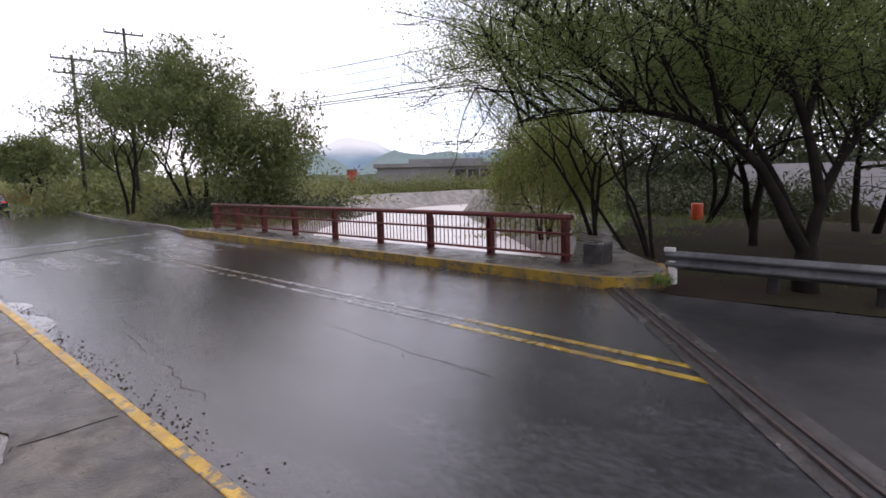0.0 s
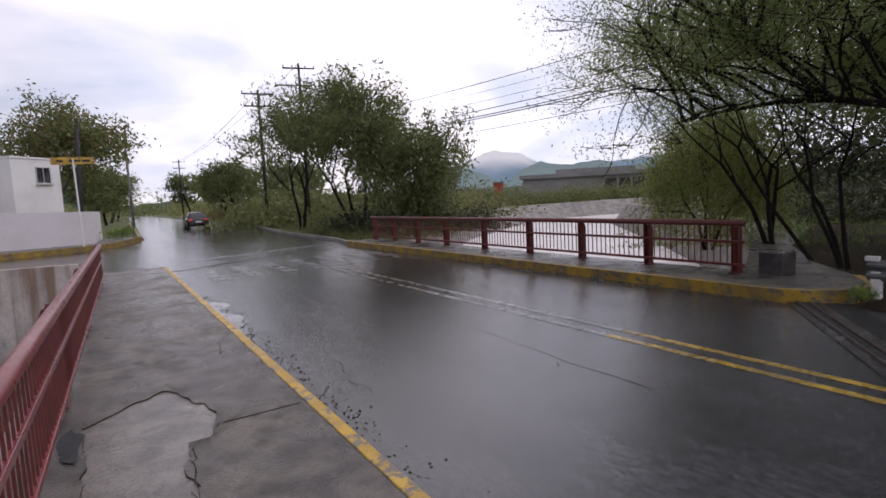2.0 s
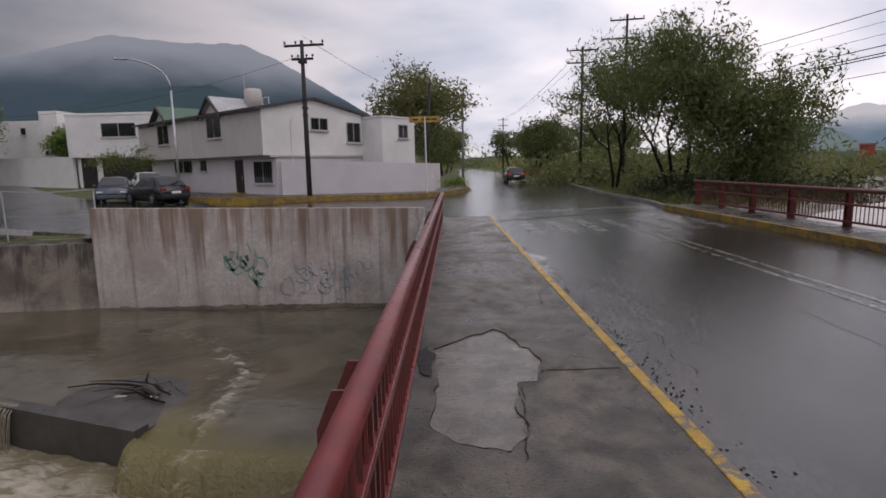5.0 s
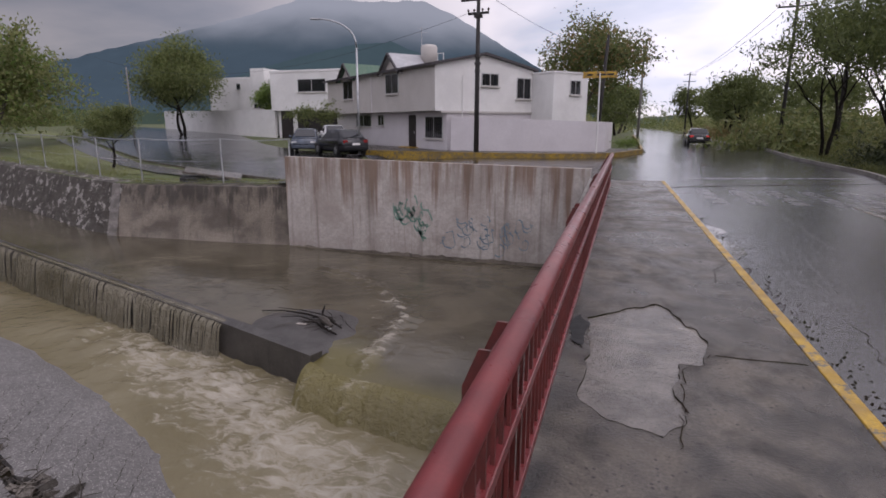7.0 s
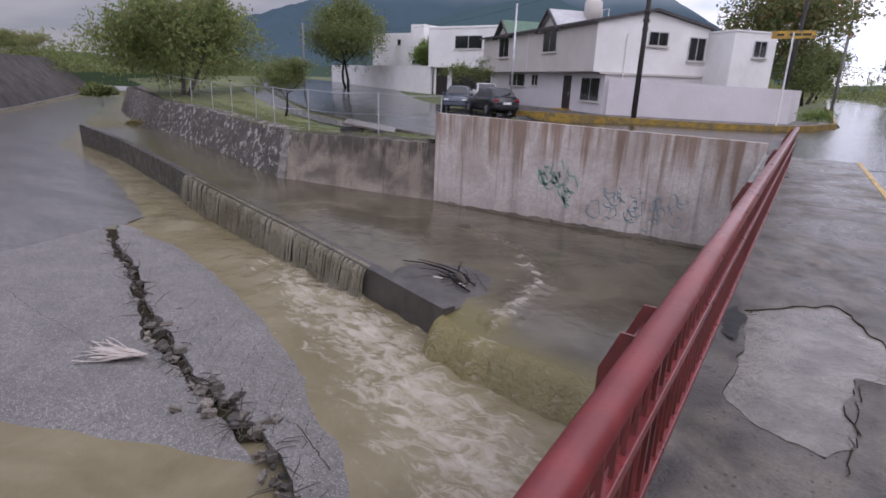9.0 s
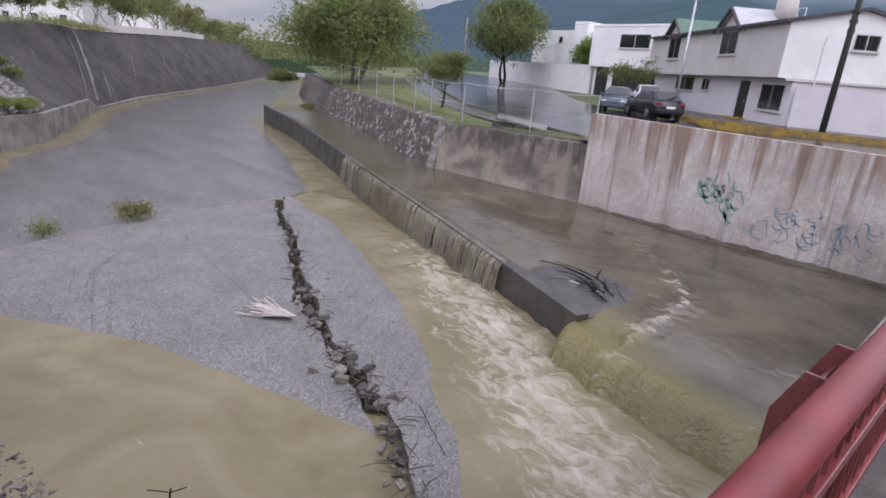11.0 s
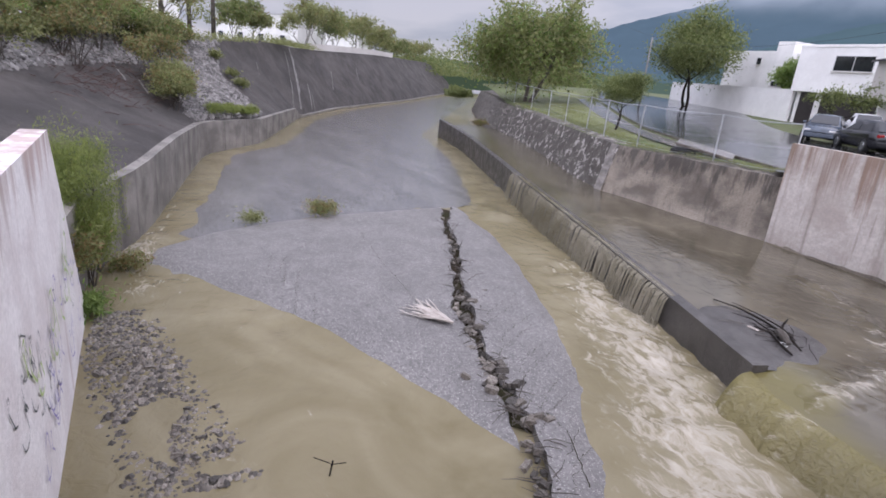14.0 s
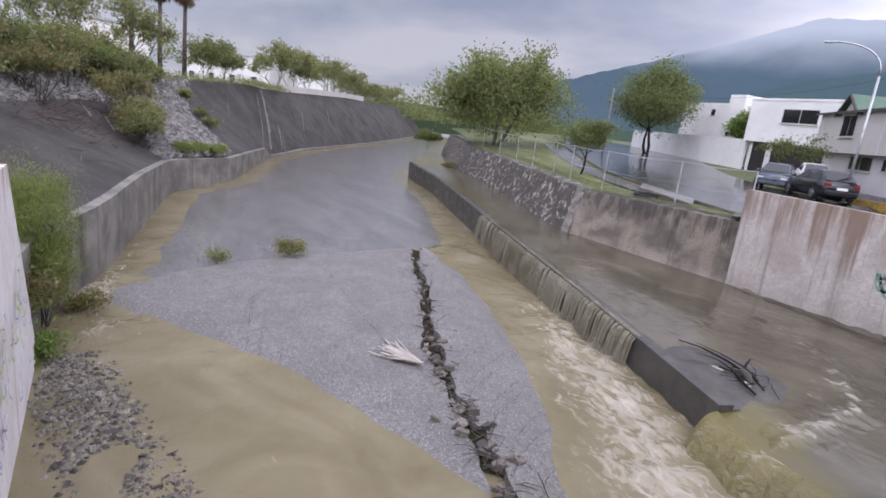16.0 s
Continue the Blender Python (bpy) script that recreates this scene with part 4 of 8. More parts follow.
def road_marks():
    rd = bpy.data.objects["road"]
    rnd = random.Random(8)
    for k, (x, y0, y1, w) in enumerate(((2.1, 4.6, 7.4, 0.004), (2.35, 6.0, 8.6, 0.004), (2.6, 5.2, 6.5, 0.003), (4.1, 3.0, 9.5, 0.004), (6.6, 5.0, 9.0, 0.004), (3.2, 9.0, 14, 0.006), (7.2, 2.5, 6, 0.005))):
        a, b = [], []
        for i in range(40):
            t = i / 39
            px = x + 0.10 * noise.noise(Vector((t * 9, k, 0))) + 0.25 * t
            py = y0 + (y1 - y0) * t
            ww = w * (0.3 + abs(noise.noise(Vector((t * 14, k, 5)))) * 2)
            a.append((px - ww, py, ROAD_Z + 0.004))
            b.append((px + ww, py, ROAD_Z + 0.005))
        part("crack", loft([a, b], 60), SOIL, rd)


road_marks()


# ---- bridge: pavements, kerbs, markings ----
WATER_FILM = water_mat("clear_puddle", (0.10, 0.095, 0.088), (0.15, 0.14, 0.13), 0.03, foam=False, bump=0.03)
PUDDLE = [(-0.13, 5.0), (0.18, 5.31), (0.46, 5.56), (0.57, 5.45), (0.7, 5.05), (0.78, 4.7), (0.69, 4.25), (0.54, 4.18), (0.46, 3.78), (0.49, 3.4), (0.35, 3.17), (0.06, 3.24), (-0.13, 3.52), (-0.08, 4.19)]
PUDDLE = [p for a, b in zip(PUDDLE, PUDDLE[1:] + PUDDLE[:1]) for p in ((a[0] + (b[0] - a[0]) * k / 6, a[1] + (b[1] - a[1]) * k / 6) for k in range(6))]
PUDDLE = [(x + 0.05 * noise.noise(Vector((x * 7, y * 7, 0))), y + 0.06 * noise.noise(Vector((x * 7, y * 7, 8)))) for x, y in PUDDLE]
NEAR_PAVE = sheet([(-0.55, -7.0), (1.44, -7.0), (1.44, 17.9), (-0.55, 17.9)], 0.25, lambda x, y: 0.004 * noise.noise(Vector((x * 2, y * 2, 0))), [PUDDLE])
pav_near = sheet_setting("pavement_near", NEAR_PAVE, PAVE, "damp stained concrete bridge pavement with a spalled patch", "pavement", False)
_f = sheet(PUDDLE, 0.1, lambda x, y: -0.010 + 0.004 * noise.noise(Vector((x * 5, y * 5, 0))))
_f.materials.append(PAVE_PALE)
part("spalled_patch", _f, PAVE_PALE, pav_near, "pale spalled concrete holding shallow water")
_rim = [(x, y, 0.001) for x, y in PUDDLE] + [(*PUDDLE[0], 0.001)]
part("broken_rim", loft([_rim, [(0.3 + (x - 0.3) * 0.992, 4.28 + (y - 4.28) * 0.997, -0.016) for x, y, z in _rim]], 120), SOIL, pav_near, "dark broken rim")
_hole = [(-0.185 + 0.075 * math.cos(a) + 0.02 * math.sin(4 * a), 4.68 + 0.33 * math.sin(a) + 0.05 * math.cos(3 * a)) for a in np.linspace(0, 6.0, 22)]
_hm = sheet(_hole, 0.08, lambda x, y: 0.008)
_hm.materials.append(BLACK)
part("broken_hole", _hm, BLACK, pav_near, "dark hole broken through the edge")
part("kerb_face", newbox(1.44, 1.545, -7.0, 17.9, -0.2, -0.004, 0.012), PAVE, pav_near)
part("kerb_paint", newbox(1.45, 1.549, -7.0, 17.9, -0.06, 0.006, 0.01), YELLOW, pav_near, "worn yellow kerb line")
part("edge_beam", newbox(-0.64, -0.55, -7.0, 17.9, -0.5, 0.012, 0.02), TOE, pav_near)
for jy in (-2.0, 4.42, 10.4, 14.3):
    pts = [(x, jy + 0.02 * noise.noise(Vector((x * 3, jy, 0))), 0.003) for x in np.linspace(-0.5 if jy != 4.42 else 0.8, 1.4, 12)]
    part("joint", loft([pts, [(a, b + 0.016, c + 0.002) for a, b, c in pts]], 16), SOIL, pav_near)


def crack_line(parent, pts, w, z, material=SOIL, n=40, amp=0.05, seed=0.0):
    a, b = [], []
    for i in range(n + 1):
        p = line_at([(q[0], q[1], 0) for q in pts], i / n)
        o = Vector((amp * noise.noise(Vector((i * 0.45, seed, 0))), amp * noise.noise(Vector((i * 0.45, seed + 5, 0))), 0))
        ww = w * (0.5 + abs(noise.noise(Vector((i * 0.8, seed, 3)))))
        zz = z(p.x, p.y) if callable(z) else z
        a.append(p + o + Vector((-ww, -ww * 0.5, zz)))
        b.append(p + o + Vector((ww, ww * 0.5, zz + 0.001)))
    return part("crack", loft([a, b], n), material, parent)


crack_line(pav_near, [(1.42, 7.5), (1.2, 7.05), (1.14, 6.5)], 0.005, 0.006, seed=1)
crack_line(pav_near, [(0.8, 4.45), (0.55, 4.1), (0.5, 3.6), (0.42, 3.05)], 0.006, 0.006, seed=2)
crack_line(pav_near, [(0.35, 2.6), (0.5, 1.5), (0.4, 0.4)], 0.003, 0.006, seed=3)
FAR_PAVE = [(8.47, 20.8), (9.8, 20.8), (9.8, 5.6), (10.7, 6.0), (15.2, 8.4), (15.6, 7.7), (11.6, 5.2), (10.3, 4.0), (9.8, 3.62), (9.3, 3.55), (8.8, 3.72), (8.47, 4.3)]
pav_far = sheet_setting("pavement_far", sheet(FAR_PAVE, 0.4, lambda x, y: 0.03 if x < 10 else 0.03 - 0.05 * min(1, (x - 10) / 4)), PAVE, "damp grey concrete pavement along the red railing", "pavement", False)
_k = [(8.36, 20.9), (8.36, 4.3), (8.55, 3.85), (8.95, 3.5), (9.35, 3.42), (9.75, 3.5), (10.35, 3.95)]
kerb = wall_strip("kerb_far", _k, [0.035] * 7, [-0.25] * 7, 0.13, YELLOW_OLD, "chipped yellow painted kerb", "kerb", 70, back=1)
_k2 = [(-14.3, 30.6), (-11, 30.45), (-7.4, 30.35), (-3.6, 30.55), (-0.9, 31.5), (0.5, 33.4), (1.95, 38.6), (2.05, 44), (2.6, 64), (2.9, 90)]
wall_strip("kerb_house", _k2, [0.10 for x, y in _k2], [-0.4] * 10, 0.16, YELLOW_OLD, "yellow painted kerb before the white wall", "kerb", 80, back=1)
HOUSE_PAVE = [(-14.4, 30.75), (-11, 30.6), (-7.4, 30.5), (-3.7, 30.7), (-1.0, 31.65), (0.3, 33.5), (1.6, 38.6), (-0.3, 39), (-0.6, 34.4), (-10, 33), (-20, 41), (-23, 38)]
sheet_setting("pavement_house", sheet(HOUSE_PAVE, 0.7, lambda x, y: 0.09), PAVE, "concrete pavement before the pale house", "pavement", False)
_k3 = [(8.45, 20.9), (9.0, 24), (9.25, 34), (10.7, 46), (10.7, 66), (11.7, 90)]
wall_strip("kerb_verge", _k3, [-0.02] * 6, [-0.4] * 6, 0.15, TOE, "worn grey kerb beside the grassy verge", "kerb", 60, back=-1)
_k4 = [(-13.0, 19.7), (-18.5, 21.6), (-24.5, 24.7), (-33, 30.4), (-45, 38.4), (-66, 55.9)]
wall_strip("kerb_street", _k4, [land(x, y) + 0.12 for x, y in _k4], [-1.2] * 6, 0.18, PAVE_PALE, "pale kerb along the wet side street", "kerb", 60, back=-1)
LAWN = [(-19.5, 20.0), (-24.8, 23.2), (-33.2, 28.8), (-41, 34), (-43, 30.5), (-36, 26.5), (-22, 20.2)]
sheet_setting("lawn", sheet(LAWN, 0.8, lambda x, y: land(x, y) + 0.05), LAWN_M, "short green lawn strip beside the fence", "lawn")
LAWN2 = [(-46, 37), (-53, 42.5), (-62, 48), (-60, 43), (-50, 37)]
sheet_setting("lawn_far", sheet(LAWN2, 1.2, lambda x, y: land(x, y) + 0.06), LAWN_M, "short green lawn beyond the tree", "lawn")
WALK = [(-13.6, 18.9), (-19, 21.3), (-24.7, 24.3), (-33, 30.0), (-45, 38.0), (-46, 36.6), (-34, 28.9), (-25, 23.3), (-20, 20.6), (-16.5, 19.3)]
sheet_setting("footpath", sheet(WALK, 0.7, lambda x, y: land(x, y) + 0.075), PAVE_PALE, "pale concrete footpath along the street", "pavement", False)


def stripe(name, poly, material, label, z=ROAD_Z + 0.0035):
    return sheet_setting(name, sheet(poly, 0.5, lambda x, y: z), material, label, "road marking", False)


for sx, nm in ((5.17, "marking_centre_1"), (5.47, "marking_centre_2")):
    # worn yellow line; its white middle is the sky's reflection painted on
    for y0, y1, mt, tl in ((1.45, 4.6, YELLOW_LINE, "_near"), (4.6, 9.0, WHITE_LINE, "_middle"), (9.0, 14.5, LINE_FAINT, "_far")):
        stripe(nm + tl, [(sx, y0), (sx + 0.11, y0 + 0.05), (sx + 0.11, y1), (sx, y1)], mt, "worn centre line, sky sheen painted as its white middle")
    stripe(nm + "_south", [(sx + 0.28, -30), (sx + 0.4, -30), (sx + 0.4, 0.75), (sx + 0.28, 0.65)], YELLOW_LINE, "worn yellow centre line")
for i in range(7):
    sx = 2.3 + 0.88 * i
    stripe("marking_crossing_%d" % (i + 1), [(sx, 14.3 + 0.1 * i), (sx + 0.36, 14.35 + 0.1 * i), (sx + 0.36, 17.3 + 0.1 * i), (sx, 17.2 + 0.1 * i)], LINE_FADED, "faded white crossing bar")
stripe("marking_edge", [(2.0, 20.6), (2.9, 20.9), (8.2, 22.6), (8.2, 22.45), (2.9, 20.7)], WHITE_LINE, "faded white line")

# expansion joints, askew over the abutments
JA, JB = Vector((9.0, 4.35, 0)), Vector((1.55, -1.75, 0))
_d = (JB - JA).normalized()
_n = Vector((-_d.y, _d.x, 0))
_q = [JA - _n * 0.20, JA + _n * 0.22, JB + _n * 0.26, JB - _n * 0.24]
road_poly("joint_band", [(p.x, p.y) for p in _q], ROAD_Z + 0.009, JOINT_CON, "rough damp concrete band along the bridge joint", 0.2)
road_poly("road_south", [(9.05, 4.1), ((JB + _n * 0.24).x, (JB + _n * 0.24).y), (1.55, -32), (9.3, -32), (9.3, -6), (8.55, 3.1)], ROAD_Z + 0.004, ASPHALT_DARK, "darker worn asphalt beyond the bridge joint", 1.0)
rail_j = thing("expansion_joint", "rusty twin steel bars set in the road joint", "expansion joint", (0, 0, 0), kind="structure")
for o in (-0.07, 0.07):
    a, b = JA + _n * o, JB + _n * o
    m4 = Matrix.Translation(a.lerp(b, 0.5) + Vector((0, 0, ROAD_Z + 0.014))) @ Matrix.Rotation(math.atan2(_d.y, _d.x), 4, "Z")
    part("steel_bar", newbox(-4.8, 4.8, -0.022, 0.022, -0.01, 0.014, 0.004, m=m4), RUST, rail_j)
part("joint_gap", newbox(-4.8, 4.8, -0.045, 0.045, -0.01, 0.004, m=Matrix.Translation(JA.lerp(JB, 0.5) + Vector((0, 0, ROAD_Z + 0.010))) @ Matrix.Rotation(math.atan2(_d.y, _d.x), 4, "Z")), BLACK, rail_j)
stripe("joint_far", [(1.6, 17.5), (4.0, 18.75), (8.3, 20.6), (8.3, 20.72), (4.0, 18.9), (1.6, 17.62)], SOIL, "dark worn joint across the road")
# grit and standing water along the near kerb
_gw = sheet([(1.55, 7.4)] + [(1.60 + 0.30 * abs(math.sin(y * 1.9)) * smooth01((y - 7.3) / 1.5) * smooth01((12 - y) / 1.5) + 0.10 * noise.noise(Vector((y * 3, 0, 0))) + 0.06, y) for y in np.linspace(7.5, 11.9, 26)] + [(1.55, 12.0)], 0.15, lambda x, y: ROAD_Z + 0.004)
sheet_setting("water_gutter", _gw, WATER_FILM, "shallow rain water along the kerb", "puddle", False)


def grit(name, label, n, area, size, material, zf, seed):
    rng = np.random.default_rng(seed)
    verts, faces = [], []
    for _ in range(n):
        x, y = area(rng)
        s = size * rng.uniform(0.4, 1.5)
        b = len(verts)
        z = zf(x, y)
        a0 = rng.uniform(0, 6.3)
        for k in range(5):
            a = a0 + k * 1.2566
            r = s * rng.uniform(0.7, 1.2)
            verts.append((x + r * math.cos(a), y + r * math.sin(a), z))
        verts.append((x + s * rng.uniform(-0.2, 0.2), y + s * rng.uniform(-0.2, 0.2), z + s * rng.uniform(0.5, 0.9)))
        faces += [(b + k, b + (k + 1) % 5, b + 5) for k in range(5)]
    me = bpy.data.meshes.new(name)
    me.from_pydata(verts, [], faces)
    me.materials.append(material)
    return tagged(new(name, me), label, "debris", "", "stuff")


def _gutter(rng):
    y = rng.uniform(3, 12)
    return 1.58 + abs(rng.normal(0, 0.16)), y


grit("gutter_grit", "dark grit and leaf litter along the kerb", 700, _gutter, 0.012, SOIL, lambda x, y: ROAD_Z, 5)
grit("road_grit", "loose dark grit on the wet asphalt", 260, lambda rng: (rng.uniform(1.8, 8.2), rng.uniform(0.5, 14)), 0.008, SOIL, lambda x, y: ROAD_Z, 6)
grit("kerb_litter", "dead leaves along the far kerb", 300, lambda rng: (8.3 - abs(rng.normal(0, 0.12)), rng.uniform(3.5, 12)), 0.02, BARK_GREY, lambda x, y: ROAD_Z, 7)


# ---- railings ----
def railing(name, x, posts, y0, y1, z0, out, label, turn=0.0, gap=0.055, RED=RED):
    """A red steel railing along y: out is the side that its posts stand on (-1 or 1)."""
    r = thing(name, label, "railing", (x, y0, z0), turn)
    L = y1 - y0
    part("top_rail", newtube([(0, 0, 0.88), (0, L, 0.88)], 0.052, 16), RED, r, "round red top rail", True)
    part("middle_rail", newbox(-0.022, 0.022, 0, L, 0.525, 0.575, 0.006), RED, r)
    part("bottom_rail", newbox(-0.022, 0.022, 0, L, 0.125, 0.175, 0.006), RED, r)
    bal = finish(newbox(-0.0075, 0.0075, -0.0075, 0.0075, 0.17, 0.84), "baluster", RED_DARK)
    k = int(L / 0.125)
    for i in range(k):
        b = part("baluster", bal, RED_DARK, r)
        b.location = (0, 0.06 + i * L / k, 0)
    pm = bmesh.new()
    o = out
    prof = [(0.03 * o, 0.0), (0.17 * o, 0.0), (0.17 * o, 0.72), (0.11 * o, 0.87), (0.03 * o, 0.87)]
    for s in (-gap, gap):
        f = [pm.verts.new((px, s - 0.006, pz)) for px, pz in prof]
        g = [pm.verts.new((px, s + 0.006, pz)) for px, pz in prof]
        pm.faces.new(f)
        pm.faces.new(g[::-1])
        for i in range(5):
            pm.faces.new((f[i], f[(i + 1) % 5], g[(i + 1) % 5], g[i]))
    box(pm, min(0.09 * o, 0.102 * o), max(0.09 * o, 0.102 * o), -gap, gap, 0.0, 0.80)
    pm = finish(pm, "post", RED_DARK)
    foot = finish(newbox(min(0.0, 0.2 * o), max(0.0, 0.2 * o), -gap - 0.05, gap + 0.05, 0.0, 0.014, 0.003), "base_plate", RED_DARK)
    for py in posts:
        p = part("post", pm, RED_DARK, r)
        p.location = (0, py - y0, 0)
        q = part("base_plate", foot, RED_DARK, p)
    return r


railing("railing", -0.50, [-1.4, 2.2, 5.8, 9.4, 13.0, 15.0], -5.5, 15.3, 0.0, -1, "dark red steel bridge railing with a round top tube", -1.35, 0.15)
railing("railing", 9.42, [5.5, 7.33, 9.16, 11.0, 13.0, 15.1, 17.0, 18.85, 20.6], 5.3, 20.7, 0.03, 1, "weathered red steel railing above broad flood water", RED=RED_DARK)
blk = thing("end_block", "grey concrete end block beside the red railing", "block", (9.75, 4.95, 0.0))
part("block", newbox(-0.2, 0.25, -0.2, 0.2, -0.1, 0.42, 0.03), JOINT_CON, blk)


def guardrail():
    g = thing("guardrail", "galvanised steel guardrail on short posts under dark trees", "guardrail", (9.36, 3.5, -0.2))
    bm = bmesh.new()
    prof = [(0.0, 0.62), (0.035, 0.60), (0.08, 0.555), (0.08, 0.53), (0.02, 0.48), (0.02, 0.455), (0.08, 0.405), (0.08, 0.38), (0.035, 0.335), (0.0, 0.315)]
    rows = []
    for y in np.linspace(0.0, -14, 9):
        rows.append([bm.verts.new((-px + 0.012 * y + 0.03, y, pz)) for px, pz in prof])
    for a, b in zip(rows, rows[1:]):
        for i in range(len(prof) - 1):
            bm.faces.new((a[i], a[i + 1], b[i + 1], b[i]))
    bm.normal_update()
    beam = part("beam", bm, STEEL_DULL, g)
    md = beam.modifiers.new("gauge", "SOLIDIFY")
    md.thickness = 0.006
    part("end_bracket", newbox(-0.03, 0.05, -0.14, 0.03, 0.60, 0.67, 0.01), WHITE_WALL, g)
    part("post", newbox(-0.02, 0.09, -0.16, -0.04, -0.1, 0.45, 0.01), WHITE_WALL, g, "white painted post")
    for y in (-1.55, -2.85, -4.6, -6.5, -8.5):
        part("post", newtube([(0.16, y, -0.1), (0.16, y, 0.30)], 0.085, 10), POLE_DARK, g, "short dark timber post")


guardrail()


# ---- poles, wires, signs ----
def utility_pole(x, y, h, arms, material=POLE_DARK, r=0.15, turn=0.0, label="dark wooden utility pole with crossarms", lean=(0, 0)):
    p = thing("utility_pole", label, "pole", (x, y, land(x, y) if y > 25 or x > 10 else 0), turn, "utility poles")
    part("shaft", newtube([(0, 0, -0.3), (lean[0] * 0.5, lean[1] * 0.5, h * 0.5), (lean[0], lean[1], h)], [r, r * 0.85, r * 0.65], 10), material, p, "", True)
    for z, w, off in arms:
        a = part("crossarm", newbox(off - w / 2, off + w / 2, -0.05, 0.05, z - 0.06, z + 0.06, 0.01), POLE_DARK, p)
        for k in (-0.48, -0.2, 0.2, 0.48):
            ix = off + k * w
            if abs(ix) < 0.12:
                continue
            part("insulator", newtube([(ix, 0, z + 0.06), (ix, 0, z + 0.13), (ix, 0, z + 0.14), (ix, 0, z + 0.24)], [0.03, 0.03, 0.07, 0.05], 8), CERAMIC, a)
    return p


pole_c = utility_pole(-7.35, 30.75, 8.7, [(8.45, 2.2, 0.1), (7.75, 1.2, 0.0)], turn=-8, label="dark wooden utility pole before a white wall")
for z, s in ((7.6, 0.22), (5.6, 0.14), (5.2, 0.14), (4.8, 0.12)):
    part("bracket", newbox(-s, s, -0.12, 0.12, z - 0.08, z + 0.08, 0.02), POLE_DARK, pole_c)
utility_pole(15.0, 45.9, 13.4, [(13.0, 2.6, 0), (11.6, 3.0, -0.5), (10.2, 1.6, -0.6)], turn=-12, label="tall dark utility pole behind a leafy tree")
utility_pole(11.9, 47.5, 11.4, [(11.1, 2.6, 0), (10.1, 2.4, 0)], turn=-8)
utility_pole(13.2, 118, 11.5, [(11.0, 2.2, 0), (9.8, 2.2, 0)], r=0.17)
utility_pole(-1.0, 34.9, 7.0, [], r=0.13, label="dark bare wooden pole beside the boundary wall", lean=(0.35, 0.2))
utility_pole(2.6, 66.0, 10.2, [], material=POLE_GREY, r=0.16, label="grey concrete pole along the road")
utility_pole(-41.5, 40.5, 6.2, [], material=POLE_GREY, r=0.09, label="thin pale pole behind the lawn")


def wire(pts, r, label):
    a, b, sag = Vector(pts[0]), Vector(pts[1]), pts[2]
    q = [a.lerp(b, t) - Vector((0, 0, sag * 4 * t * (1 - t))) for t in np.linspace(0, 1, 25)]
    w = thing("power_line", label, "wire", tuple(a), 0, "power lines")
    part("cable", newtube([p - a for p in q], r * 1.7, 5), BLACK, w)


for z, r, dx in ((13.0, 0.02, 0), (12.4, 0.010, 1.2), (11.3, 0.010, 0.6), (10.3, 0.024, 0), (9.75, 0.028, 0.1), (9.55, 0.028, 0.2), (8.3, 0.016, 0.3)):
    wire(((27 + dx, 92, z + 1.0), (41 + dx, 2, z + 1.0), 1.1), r, "thin dark overhead cable")
wire(((-7.3, 30.7, 8.6), (-1, 64, 9.3), 0.7), 0.007, "thin overhead cable between poles")
wire(((-7.3, 30.7, 7.6), (-50, 44, 8.2), 2.6), 0.005, "thin overhead cable between poles")
wire(((12, 47.5, 11.2), (13.2, 118, 11.2), 0.9), 0.012, "thin overhead cable between poles")
wire(((15, 46, 13.2), (14.0, 118, 11.2), 0.9), 0.012, "thin overhead cable between poles")


def street_lamp(x, y, h, reach, turn, z):
    l = thing("street_lamp", "slim grey curved-arm street lamp beside parked cars", "street lamp", (x, y, z), turn)
    part("mast", newtube([(0, 0, 0), (0, 0, h * 0.8)], [0.075, 0.055], 10), STEEL, l, "", True)
    q = [(-reach * (1 - math.cos(a)), 0, h * 0.8 + (h * 0.2) * math.sin(a) ** 0.8) for a in np.linspace(0, math.pi / 2, 9)]
    part("arm", newtube(q, 0.04, 8), STEEL, l, "", True)
    part("lamp_head", newbox(-reach - 0.45, -reach + 0.05, -0.09, 0.09, h - 0.06, h + 0.03, 0.03), STEEL, l)
    part("base_plate", newbox(-0.15, 0.15, -0.15, 0.15, 0, 0.03, 0.005), STEEL, l)


street_lamp(-14.0, 29.6, 7.3, 2.0, 25, -0.1)
_sg = thing("street_sign", "yellow street sign on a slim white post, lettering unreadable", "sign", (-0.85, 31.9, 0.08), -6)
part("post", newtube([(0, 0, 0), (-0.05, 0, 4.25)], 0.04, 8), WHITE_WALL, _sg)
_pl = part("plate", newbox(-0.95, 0.85, -0.015, 0.015, 3.98, 4.32, 0.01), YELLOW, _sg, "yellow sign plate")
for i, w in enumerate((0.32, 0.5, 0.38)):
    x0 = -0.72 + i * 0.52
    part("lettering", newbox(x0, x0 + w * 0.9, -0.019, -0.0155, 4.10, 4.20), BLACK, _pl)

